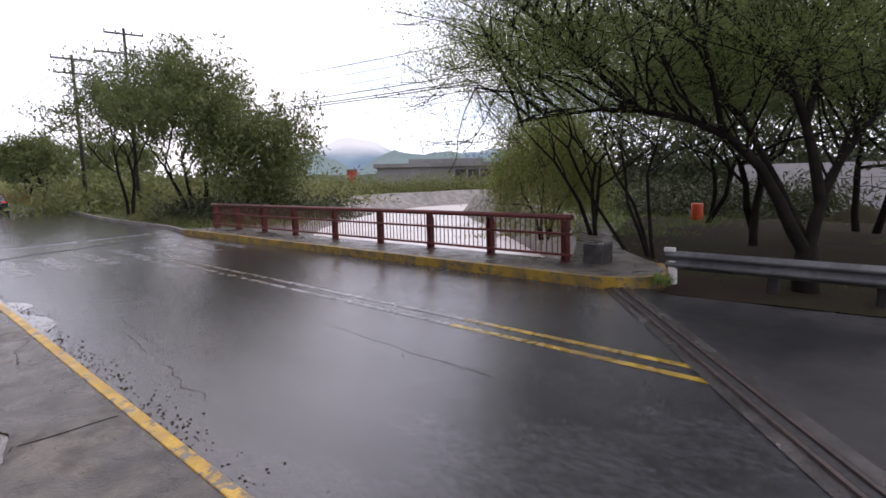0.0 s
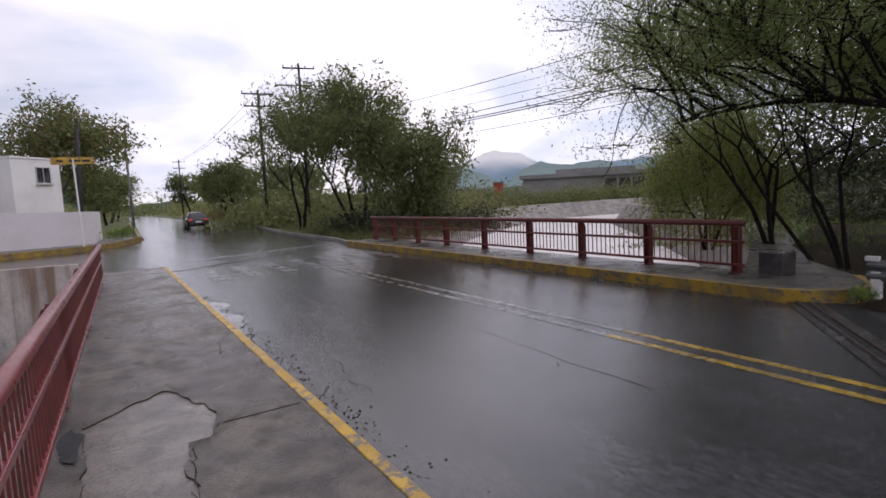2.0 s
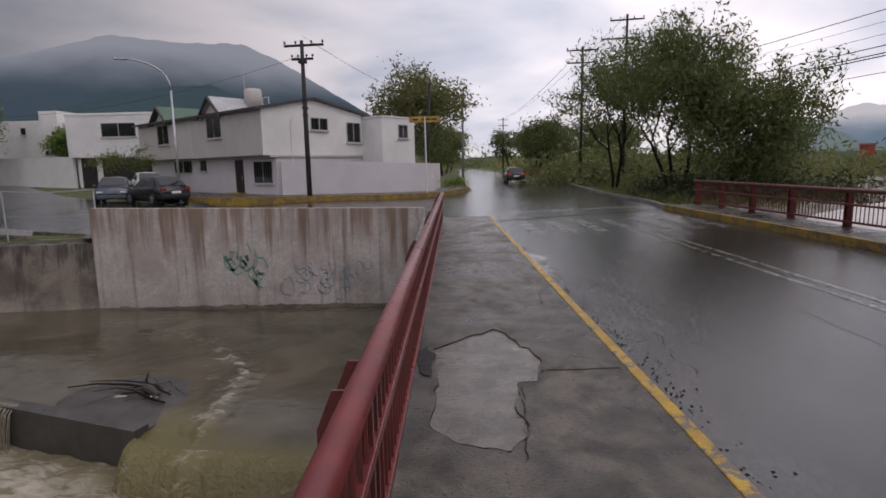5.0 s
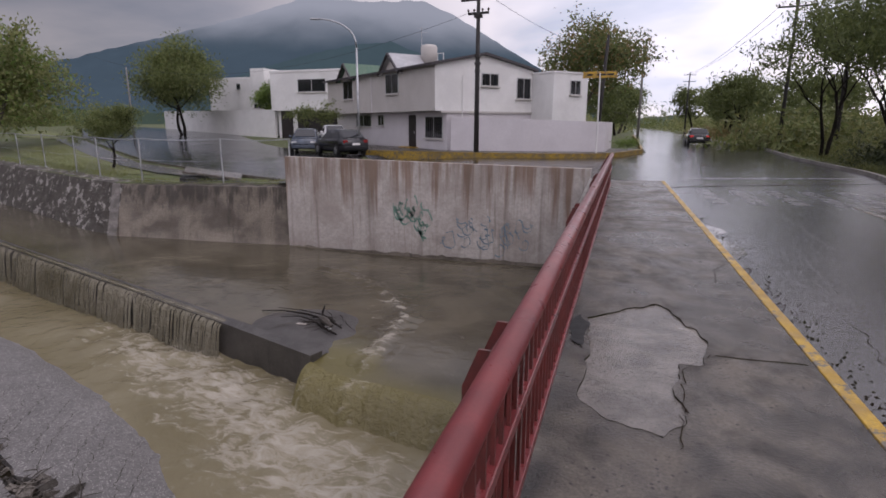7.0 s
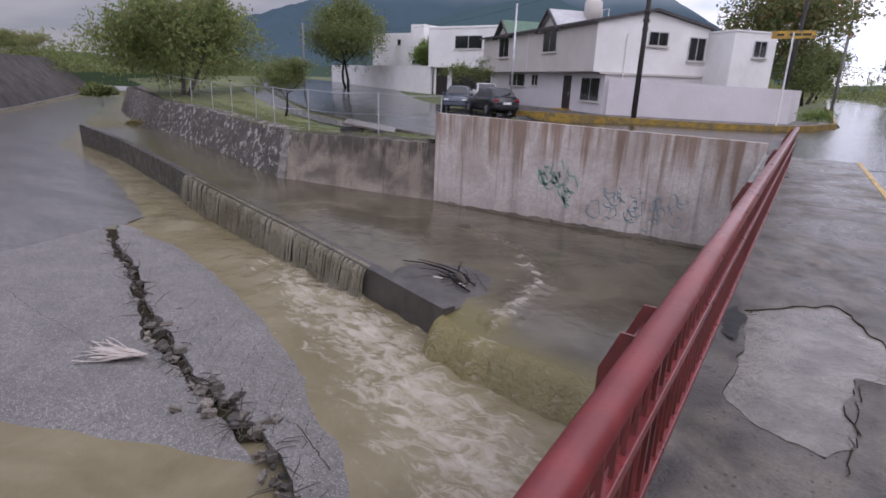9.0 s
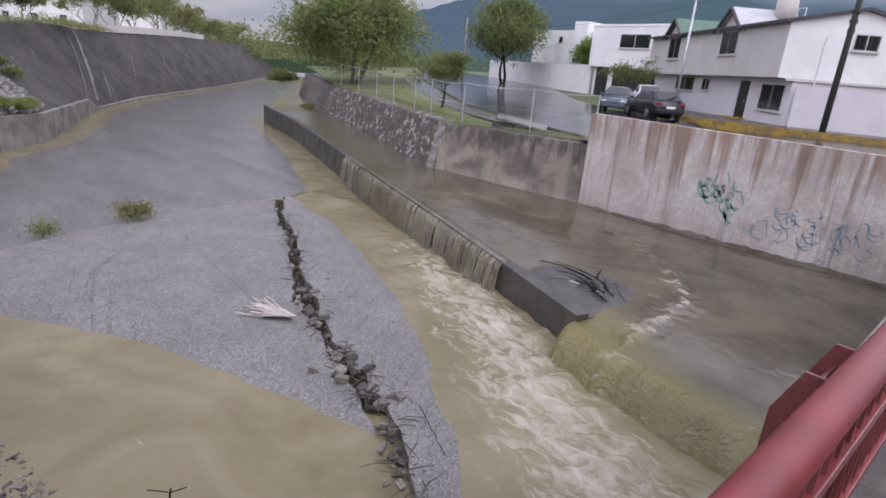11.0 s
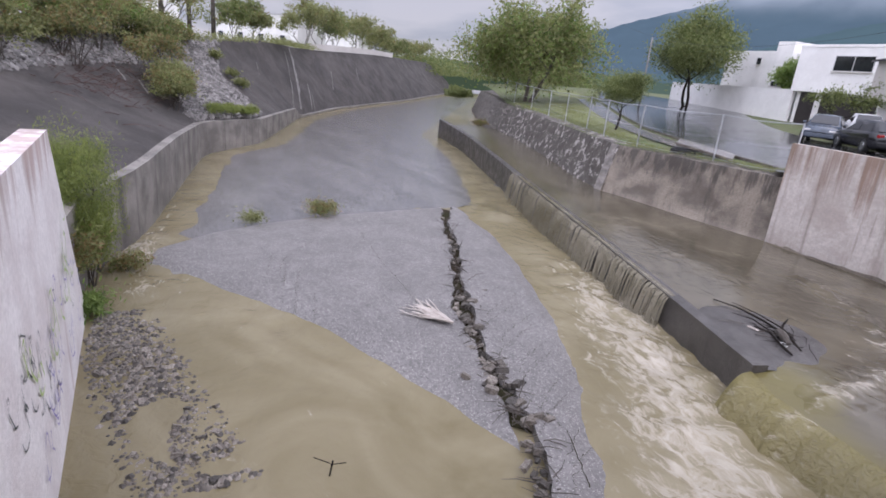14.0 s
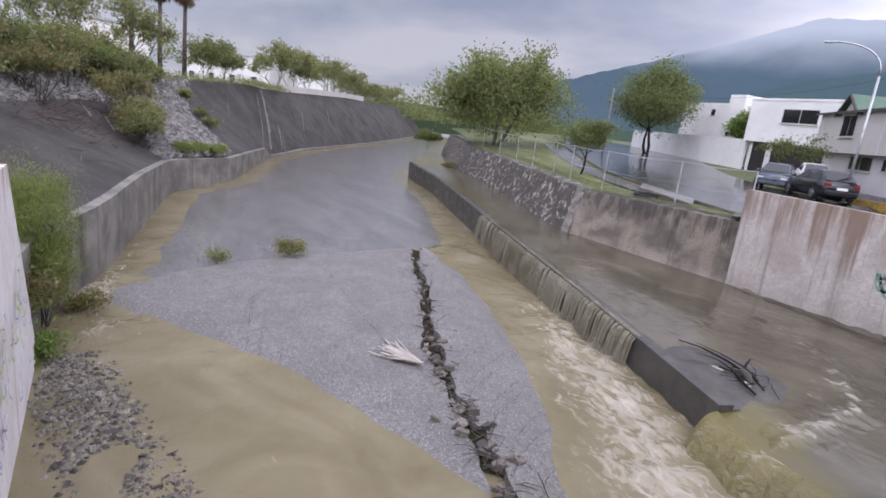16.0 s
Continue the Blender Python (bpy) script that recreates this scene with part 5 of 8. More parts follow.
# ---- pale two-storey house ----
house = thing("house", "pale two-storey house with dark roof edge and grilled windows", "house", (-10.1, 31.7, 0.0), 48.65)
GD, FL = 7.4, 17.6
part("ground_floor_wall", newbox(0.85, GD, 0.05, FL, -0.5, 2.42), LILAC_WALL, house)
# front is beige, darker than the white gable: its shade painted in
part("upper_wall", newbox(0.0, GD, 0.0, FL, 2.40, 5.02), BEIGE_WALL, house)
bm = bmesh.new()
for pts in ([(0.0, -0.004, 5.02), (GD, -0.004, 5.02), (GD / 2 - 0.2, -0.004, 5.72)],):
    f0 = [bm.verts.new(p) for p in pts]
    f1 = [bm.verts.new((p[0], FL, p[2])) for p in pts]
    bm.faces.new(f0)
    bm.faces.new(f1)
    for i in range(3):
        bm.faces.new((f0[i], f0[(i + 1) % 3], f1[(i + 1) % 3], f1[i]))
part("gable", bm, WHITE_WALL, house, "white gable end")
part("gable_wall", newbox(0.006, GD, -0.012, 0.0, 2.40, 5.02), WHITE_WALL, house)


def roof_slab(y0, y1, a, b, th, name, material):
    bm = bmesh.new()
    v = [bm.verts.new(p) for p in ((a[0], y0, a[1]), (b[0], y0, b[1]), (b[0], y1, b[1]), (a[0], y1, a[1]))]
    w = [bm.verts.new((p.co.x, p.co.y, p.co.z + th)) for p in v]
    bm.faces.new(v)
    bm.faces.new(w)
    for i in range(4):
        bm.faces.new((v[i], v[(i + 1) % 4], w[(i + 1) % 4], w[i]))
    return part(name, bm, material, house)


roof_slab(-0.25, FL + 0.2, (-0.35, 4.92), (GD / 2 - 0.2, 5.70), 0.15, "roof", ROOF_DARK)
roof_slab(-0.25, FL + 0.2, (GD / 2 - 0.2, 5.70), (GD + 0.25, 4.92), 0.15, "roof", ROOF_DARK)
for u, rm in ((5.5, ROOF_GREY), (13.2, ROOF_GREEN)):
    bm = bmesh.new()
    f = [bm.verts.new(p) for p in ((-0.02, u - 1.2, 4.9), (-0.02, u + 1.2, 4.9), (-0.02, u, 5.95))]
    g = [bm.verts.new(p) for p in ((2.6, u - 1.2, 4.9), (2.6, u + 1.2, 4.9), (2.6, u, 5.95))]
    bm.faces.new(f)
    bm.faces.new(g)
    for i in range(3):
        bm.faces.new((f[i], f[(i + 1) % 3], g[(i + 1) % 3], g[i]))
    part("dormer", bm, BEIGE_WALL, house)
    for s in (-1, 1):
        bm = bmesh.new()
        a = [bm.verts.new(p) for p in ((-0.3, u + s * 1.5, 4.78), (-0.3, u, 6.05), (3.4, u, 6.05), (3.4, u + s * 1.5, 4.78))]
        b = [bm.verts.new((q.co.x, q.co.y, q.co.z + 0.09)) for q in a]
        bm.faces.new(a)
        bm.faces.new(b)
        for i in range(4):
            bm.faces.new((a[i], a[(i + 1) % 4], b[(i + 1) % 4], b[i]))
        part("dormer_roof", bm, rm, house)
        part("barge_board", newtube([(-0.32, u + s * 1.52, 4.80), (-0.32, u, 6.08)], 0.09, 6), ROOF_DARK, house)


def house_window(parent, face, a0, a1, z0, z1, bars=6, mats=(FRAME_W, GLASS_DARK), grille=True):
    """A window on the face x=x0 ("x", x0) or y=y0 ("y", y0) of a house's own axes, with reveal, panes and grille."""
    ax, c = face

    def bx(d0, d1, s0, s1, t0, t1, bev=0.0):
        return newbox(c + d0, c + d1, s0, s1, t0, t1, bev) if ax == "x" else newbox(s0, s1, c + d0, c + d1, t0, t1, bev)
    w = part("window", bx(-0.015, 0.03, a0, a1, z0, z1), mats[1], parent)
    for s0, s1, t0, t1 in ((a0, a1, z0 - 0.05, z0), (a0, a1, z1, z1 + 0.05), (a0 - 0.05, a0, z0 - 0.05, z1 + 0.05), (a1, a1 + 0.05, z0 - 0.05, z1 + 0.05), ((a0 + a1) / 2 - 0.025, (a0 + a1) / 2 + 0.025, z0, z1)):
        part("frame", bx(-0.045, 0.01, s0, s1, t0, t1), mats[0], w)
    part("sill", bx(-0.14, 0.0, a0 - 0.12, a1 + 0.12, z0 - 0.13, z0 - 0.05, 0.01), BEIGE_WALL, w)
    if grille:
        for i in range(bars):
            s = a0 + (i + 0.5) * (a1 - a0) / bars
            part("grille_bar", bx(-0.11, -0.09, s - 0.01, s + 0.01, z0, z1), DOOR_DARK, w)
    return w


house_window(house, ("x", 0.0), 4.6, 6.4, 3.62, 4.80)
house_window(house, ("x", 0.0), 12.2, 14.0, 3.5, 4.80)
house_window(house, ("y", -0.012), 3.35, 4.55, 3.95, 4.62, 4)
house_window(house, ("y", -0.012), 6.1, 7.15, 3.25, 4.45, 5)
house_window(house, ("x", 0.85), 0.5, 2.5, 0.8, 2.05, 8)
house_window(house, ("x", 0.85), 8.6, 9.5, 1.55, 2.2, 3)
house_window(house, ("x", 0.85), 10.8, 13.6, 1.45, 2.25, 6)
dr = part("door", newbox(0.80, 0.86, 3.8, 4.75, 0.0, 2.2, 0.01), DOOR_DARK, house, "dark wooden front door")
part("handle", newtube([(0.77, 3.9, 1.0), (0.77, 3.9, 1.2)], 0.02, 6), STEEL, dr)
part("door_step", newbox(0.2, 0.85, 3.5, 5.1, -0.1, 0.16, 0.02), YELLOW, house)
part("downpipe", newtube([(1.9, -0.06, 0.4), (1.9, -0.06, 4.4), (2.05, -0.06, 4.5)], 0.035, 8), WHITE_WALL, house)
part("ledge", newbox(0.4, GD, -0.06, -0.013, 2.28, 2.40), BEIGE_WALL, house)
for u in (8.8,):
    part("party_line", newbox(-0.03, 0.0, u - 0.05, u + 0.05, 2.4, 4.95), LILAC_WALL, house)
an = part("annex_wall", newbox(GD - 0.05, GD + 2.9, -2.0, 1.2, -0.3, 4.75), WHITE_WALL, house)
part("annex_cap", newbox(GD - 0.1, GD + 2.95, -2.05, 1.25, 4.75, 4.85, 0.02), WHITE_WALL, house)
house_window(house, ("y", -2.0), GD + 1.4, GD + 2.2, 3.5, 4.3, 3)
tank = thing("water_tank", "round cream water tank on the house roof", "water tank", (-12.2, 37.0, 5.45))
part("drum", newtube([(0, 0, 0), (0, 0, 1.15), (0, 0, 1.3), (0, 0, 1.36)], [0.55, 0.56, 0.46, 0.15], 20), BEIGE_WALL, tank, "", True)
part("pipe", newtube([(0.6, 0, 0), (0.6, 0, 0.75), (1.1, -0.3, 0.75), (1.1, -0.3, 0.0)], 0.03, 6), WHITE_WALL, tank)
ant = thing("antenna", "thin rooftop television antenna", "antenna", (-13.2, 38.4, 5.4))
part("mast", newtube([(0, 0, 0), (0, 0, 2.8)], 0.02, 5), STEEL, ant)
for z, w in ((2.7, 0.35), (2.4, 0.45)):
    part("element", newtube([(-w, 0, z), (w, 0.1, z)], 0.012, 5), STEEL, ant)
# boundary wall with a step down
wall_strip("wall_boundary", [(-9.3, 32.3), (-5, 32.9), (-0.45, 34.0)], [2.06, 1.92, 1.78], [-0.3] * 3, 0.2, LILAC_WALL, "plain pale lilac boundary wall", back=1)
wall_strip("wall_boundary_return", [(-0.45, 34.0), (-0.1, 40)], [1.78, 1.78], [-0.3] * 2, 0.2, LILAC_WALL, "plain pale lilac boundary wall return", back=1)

# ---- white modern house ----
wh = thing("white_house", "modern white two-storey house with a boundary wall", "house", (-32.4, 48.6, 0.3), -3)
part("main_wall", newbox(0, 10.5, 0, 9, 2.55, 6.15), WHITE_WALL, wh)
part("ground_floor_wall", newbox(0.3, 10.5, 0.6, 9, -0.8, 2.55), WHITE_WALL, wh)
part("parapet", newbox(-0.05, 10.55, -0.05, 0.2, 6.1, 6.3, 0.02), WHITE_WALL, wh)
part("left_wall", newbox(-6.5, 0.0, 3.5, 10, -0.8, 5.9), WHITE_WALL, wh)
part("tower_wall", newbox(-4.6, -2.9, 2.9, 8, -0.8, 6.9), WHITE_WALL, wh)
part("wing_wall", newbox(-12.5, -5.5, 5.5, 13, -0.8, 6.3), WHITE_WALL, wh)
part("garage_door", newbox(2.6, 7.0, 0.5, 0.6, -0.6, 2.4), DOOR_DARK, wh, "dark open garage")
part("gate", newbox(0.7, 2.0, 0.48, 0.6, -0.6, 2.5), DOOR_DARK, wh, "dark metal gate")
house_window(wh, ("y", 0.0), 3.2, 6.2, 4.3, 5.4, 3, grille=False)
house_window(wh, ("y", 3.5), -2.0, -0.6, 3.6, 5.0, 3, grille=False)
house_window(wh, ("y", 5.5), -8.6, -6.6, 5.0, 5.6, 2, grille=False)
house_window(wh, ("y", 2.9), -4.3, -3.2, 2.9, 3.3, 2, grille=False)
wall_strip("wall_white_house", [(-32.3, 48.9), (-38, 50.5), (-48.5, 55.0), (-60, 64)], [2.95, 2.95, 3.0, 3.2], [-0.5] * 4, 0.25, WHITE_WALL, "long plain white garden wall", back=-1)


# ---- cars ----
PAINT_BLACK = mat("black_car_paint", (0.012, 0.012, 0.014), None, 2, 0.12, 0.03, 0, spec=0.6)
PAINT_GREY = mat("dark_grey_car_paint", (0.014, 0.014, 0.017), None, 2, 0.18, 0.03, 0, spec=0.6)
PAINT_BLUE = mat("blue_grey_car_paint", (0.055, 0.072, 0.10), None, 2, 0.2, 0.03, 0, spec=0.6)
PAINT_WHITE = mat("white_car_paint", (0.7, 0.7, 0.7), None, 2, 0.2, 0.03, 0)
LAMP_RED = mat("red_tail_lamp", (0.25, 0.012, 0.012), None, 2, 0.15, 0.03, 0)
LAMP_LIT = mat("lit_red_tail_lamp", (0.5, 0.02, 0.02), None, 2, 0.15, 0.03, 0, emit=(0.35, 0.02, 0.015))
LAMP_CLEAR = mat("clear_lamp", (0.6, 0.6, 0.6), None, 2, 0.1, 0.03, 0)
RIM = mat("alloy_rim", (0.4, 0.4, 0.42), None, 2, 0.3, 0.05, 0, metal=0.9)


def car(label, at, turn, paint, hatch=True, tail=LAMP_RED, scale=1.0):
    """A car that points along its own +y: body, cabin, glass, wheels and lamps."""
    c = thing("car", label, "car", at, turn, "cars")
    Lh, W = 2.15 * scale, 0.88 * scale
    # stations along the length: y, bottom, waist height, half width
    st = [(-Lh, 0.42, 0.80, 0.70), (-Lh + 0.10, 0.28, 0.95, 0.82), (-1.4, 0.24, 0.98, 0.88), (-0.4, 0.22, 0.95, 0.88), (0.7, 0.22, 0.93, 0.88), (1.5, 0.24, 0.84, 0.86), (Lh - 0.12, 0.28, 0.72, 0.78), (Lh, 0.40, 0.60, 0.66)]
    bm = bmesh.new()
    rings = []
    for y, zb, zt, w in st:
        w = w * scale
        prof = [(-w * 0.9, zb), (-w, zb + 0.18), (-w, zt - 0.14), (-w * 0.93, zt), (0, zt + 0.03), (w * 0.93, zt), (w, zt - 0.14), (w, zb + 0.18), (w * 0.9, zb)]
        rings.append([bm.verts.new((px, y, pz)) for px, pz in prof])
    for a, b in zip(rings, rings[1:]):
        for i in range(8):
            bm.faces.new((a[i], a[i + 1], b[i + 1], b[i]))
        bm.faces.new((a[8], a[0], b[0], b[8]))
    bm.faces.new(rings[0])
    bm.faces.new(rings[-1][::-1])
    part("body", bm, paint, c, "", True)
    roof = 1.48
    back = -1.75 if hatch else -1.35
    cab = [(back - 0.18, 0.93, 0.74), (back + 0.40, roof - 0.06, 0.60), (-0.4, roof, 0.61), (0.25, roof - 0.04, 0.60), (1.05, 0.92, 0.74)]
    bm = bmesh.new()
    rings = [[bm.verts.new((-0.80 * scale, y, 0.9)), bm.verts.new((-w * scale, y, z)), bm.verts.new((0, y, z + 0.03)), bm.verts.new((w * scale, y, z)), bm.verts.new((0.80 * scale, y, 0.9))] for y, z, w in cab]
    for a, b in zip(rings, rings[1:]):
        for i in range(4):
            bm.faces.new((a[i], a[i + 1], b[i + 1], b[i]))
    bm.faces.new(rings[0])
    bm.faces.new(rings[-1][::-1])
    cabin = part("cabin", bm, paint, c, "", True)

    def pane(pts, name):
        bm = bmesh.new()
        v = [bm.verts.new(p) for p in pts]
        bm.faces.new(v)
        w = [bm.verts.new(Vector(p) * 0.985 + Vector((0, 0, 0.012))) for p in pts]
        bm.faces.new(w[::-1])
        for i in range(len(v)):
            bm.faces.new((v[i], v[(i + 1) % len(v)], w[(i + 1) % len(v)], w[i]))
        bmesh.ops.translate(bm, verts=bm.verts, vec=(0, 0, 0.034 if name in ("windscreen", "rear_window") else 0))
        return part(name, bm, GLASS_DARK, cabin)
    s = scale
    pane([(-0.66 * s, back - 0.16, 1.0), (0.66 * s, back - 0.16, 1.0), (0.55 * s, back + 0.34, roof - 0.08), (-0.55 * s, back + 0.34, roof - 0.08)], "rear_window")
    pane([(-0.66 * s, 1.02, 0.98), (0.66 * s, 1.02, 0.98), (0.55 * s, 0.34, roof - 0.08), (-0.55 * s, 0.34, roof - 0.08)], "windscreen")
    for sd in (-1, 1):
        x0, x1 = sd * 0.785 * s, sd * 0.635 * s
        pane([(x0, back + 0.25, 1.0), (x0, -0.35, 1.0), (x1, -0.35, roof - 0.10), (x1, back + 0.5, roof - 0.12)], "side_window")
        pane([(x0, -0.28, 1.0), (x0, 0.80, 1.0), (x1, 0.25, roof - 0.12), (x1, -0.28, roof - 0.10)], "side_window")
        part("tail_lamp", newbox(min(sd * 0.48, sd * 0.76) * s, max(sd * 0.48, sd * 0.76) * s, -Lh + 0.0, -Lh + 0.14, 0.74, 0.90, 0.02), tail, c)
        part("head_lamp", newbox(min(sd * 0.42, sd * 0.72) * s, max(sd * 0.42, sd * 0.72) * s, Lh - 0.22, Lh - 0.03, 0.60, 0.72, 0.02), LAMP_CLEAR, c)
        part("mirror", newbox(min(sd * 0.86, sd * 1.02) * s, max(sd * 0.86, sd * 1.02) * s, 0.68, 0.82, 0.95, 1.08, 0.03), paint, c)
        for wy in (-1.32, 1.30):
            wx = sd * 0.80 * s
            t = part("wheel", newtube([(wx - 0.11, wy, 0.31), (wx + 0.11, wy, 0.31)], 0.31, 20), BLACK, c)
            part("rim", newtube([(wx + sd * 0.105, wy, 0.31), (wx + sd * 0.125, wy, 0.31)], [0.21, 0.18], 12), RIM, t)
    part("rear_bumper", newbox(-0.74 * s, 0.74 * s, -Lh - 0.05, -Lh + 0.2, 0.36, 0.58, 0.04), paint, c)
    part("front_bumper", newbox(-0.72 * s, 0.72 * s, Lh - 0.2, Lh + 0.04, 0.30, 0.52, 0.04), paint, c)
    part("number_plate", newbox(-0.24, 0.24, -Lh - 0.06, -Lh - 0.045, 0.62, 0.74), WHITE_WALL, c)
    return c


car("black saloon with lit tail lamps on the wet road", (7.1, 54.0, ROAD_Z), -2, PAINT_BLACK, False, LAMP_LIT)
car("dark grey hatchback parked by the street lamp", (-15.6, 30.3, road_z(-15.6, 30.3)), 52, PAINT_GREY, True)
car("blue-grey car parked on the wet street", (-19.2, 32.6, road_z(-19.2, 32.6)), 205, PAINT_BLUE, True)
car("white car parked before the pale house", (-19.0, 36.0, 0.05), 215, PAINT_WHITE, False)


# ---- chain-link fence along the bank ----
def fence():
    f = thing("fence", "slack wire fence on thin grey steel posts", "fence", (0, 0, 0))
    line = [(-11.9, 18.95), (-14.6, 18.45), (-18.0, 17.85), (-21, 18.6), (-24, 20.0), (-28, 21.6), (-32, 23.2), (-37, 25.1), (-43, 27.3), (-49, 30.0)]
    tops = []
    for x, y in line:
        z = land(x, y)
        p = part("post", newtube([(x, y, z - 0.1), (x + 0.03 * math.sin(x), y, z + 1.75)], 0.028, 8), STEEL, f)
        tops.append(Vector((x, y, z)))
    for h, r in ((1.72, 0.02), (0.9, 0.006), (0.12, 0.006)):
        q = []
        for a, b in zip(tops, tops[1:]):
            for t in (0, 0.25, 0.5, 0.75):
                q.append(a.lerp(b, t) + Vector((0, 0, h - 0.06 * math.sin(t * math.pi))))
        part("rail" if r > 0.01 else "wire", newtube(q, r, 5), STEEL, f)
    mesh = bmesh.new()
    for a, b in zip(tops[:7], tops[1:8]):
        n = int((b - a).length / 0.30)
        for i in range(n):
            for sgn in (0, 1):
                p0, p1 = a.lerp(b, i / n), a.lerp(b, min(1, (i + 4) / n))
                z0, z1 = (0.12, 1.70) if sgn else (1.70, 0.12)
                tube(mesh, [p0 + Vector((0, 0, z0)), p1 + Vector((0, 0, z1))], 0.0011, 3, False)
    part("mesh", mesh, STEEL, f, "fine diamond wire mesh")


fence()
cover = thing("concrete_cover", "tilted broken concrete slab over a drain opening", "slab", (-15.8, 19.3, land(-15.8, 19.3)), 35)
part("slab", newbox(-1.1, 1.1, -0.55, 0.55, 0.22, 0.32, 0.02, m=pose(0, 0, 0.02, 6, 9, 0)), PAVE_PALE, cover)
part("opening", newbox(-1.2, -0.2, -0.5, 0.5, -0.05, 0.2, 0.02), BLACK, cover, "dark drain opening")


# ---- trees ----
def grow(seed, trunks=1, starts=None, fork=3, levels=4, spread=0.75, up=0.25, wob=0.25, first=0.34, lean=(0, 0), ratio=0.72):
    """The limbs of a tree of about unit height: lists of (points, radii), and the places of its twigs."""
    rnd = random.Random(seed)
    limbs, twigs = [], []

    def limb(p, d, length, r, level):
        pts, n = [p], 4
        for i in range(n):
            d = (d + Vector((rnd.gauss(0, wob), rnd.gauss(0, wob), rnd.gauss(0, wob) + (up * 0.3 if level else 0.1))) * 0.55).normalized()
            p = p + d * (length / n)
            pts.append(p)
        r1 = r * 0.62
        limbs.append((pts, [r + (r1 - r) * i / n for i in range(n + 1)], level))
        if 2 <= level <= levels:
            for q in pts[1:]:
                twigs.append((q, d))
        if level > levels:
            return
        if level == levels:
            twigs.append((p, d))
            return
        for k in range(fork + (1 if level > 1 and rnd.random() < 0.5 else 0)):
            side = Vector((rnd.gauss(0, 1), rnd.gauss(0, 1), rnd.gauss(0, 0.5))).normalized()
            nd = (d * (1 - spread * 0.5) + side * spread + Vector((0, 0, up))).normalized()
            start = pts[-1] if k < 2 else pts[-2]
            limb(start, nd, length * ratio * rnd.uniform(0.75, 1.2), r1 * 0.72, level + 1)

    if starts:                                  # main limbs given as lines in metres
        for pts, r0, r1, kids in starts:
            pts = [Vector(p) for p in pts]
            n = len(pts) - 1
            limbs.append((pts, [r0 + (r1 - r0) * i / n for i in range(n + 1)], 0))
            for k in range(kids):
                j = rnd.uniform(0.35, 1.0) * n
                p = pts[int(j)].lerp(pts[min(n, int(j) + 1)], j % 1)
                d = (pts[n] - pts[0]).normalized() * 0.5 + Vector((rnd.gauss(0, 0.6), rnd.gauss(0, 0.6), rnd.uniform(0.1, 1.0)))
                limb(p, d.normalized(), rnd.uniform(1.0, 1.8), 0.026, 2)
        return limbs, twigs
    for k in range(trunks):
        a = rnd.uniform(0, 6.28)
        d = Vector((math.cos(a) * 0.25 * (trunks > 1) + lean[0], math.sin(a) * 0.25 * (trunks > 1) + lean[1], 1)).normalized()
        limb(Vector((0.03 * math.cos(a) * (trunks > 1), 0.03 * math.sin(a) * (trunks > 1), 0)), d, first, 0.035 / math.sqrt(trunks), 0)
    return limbs, twigs


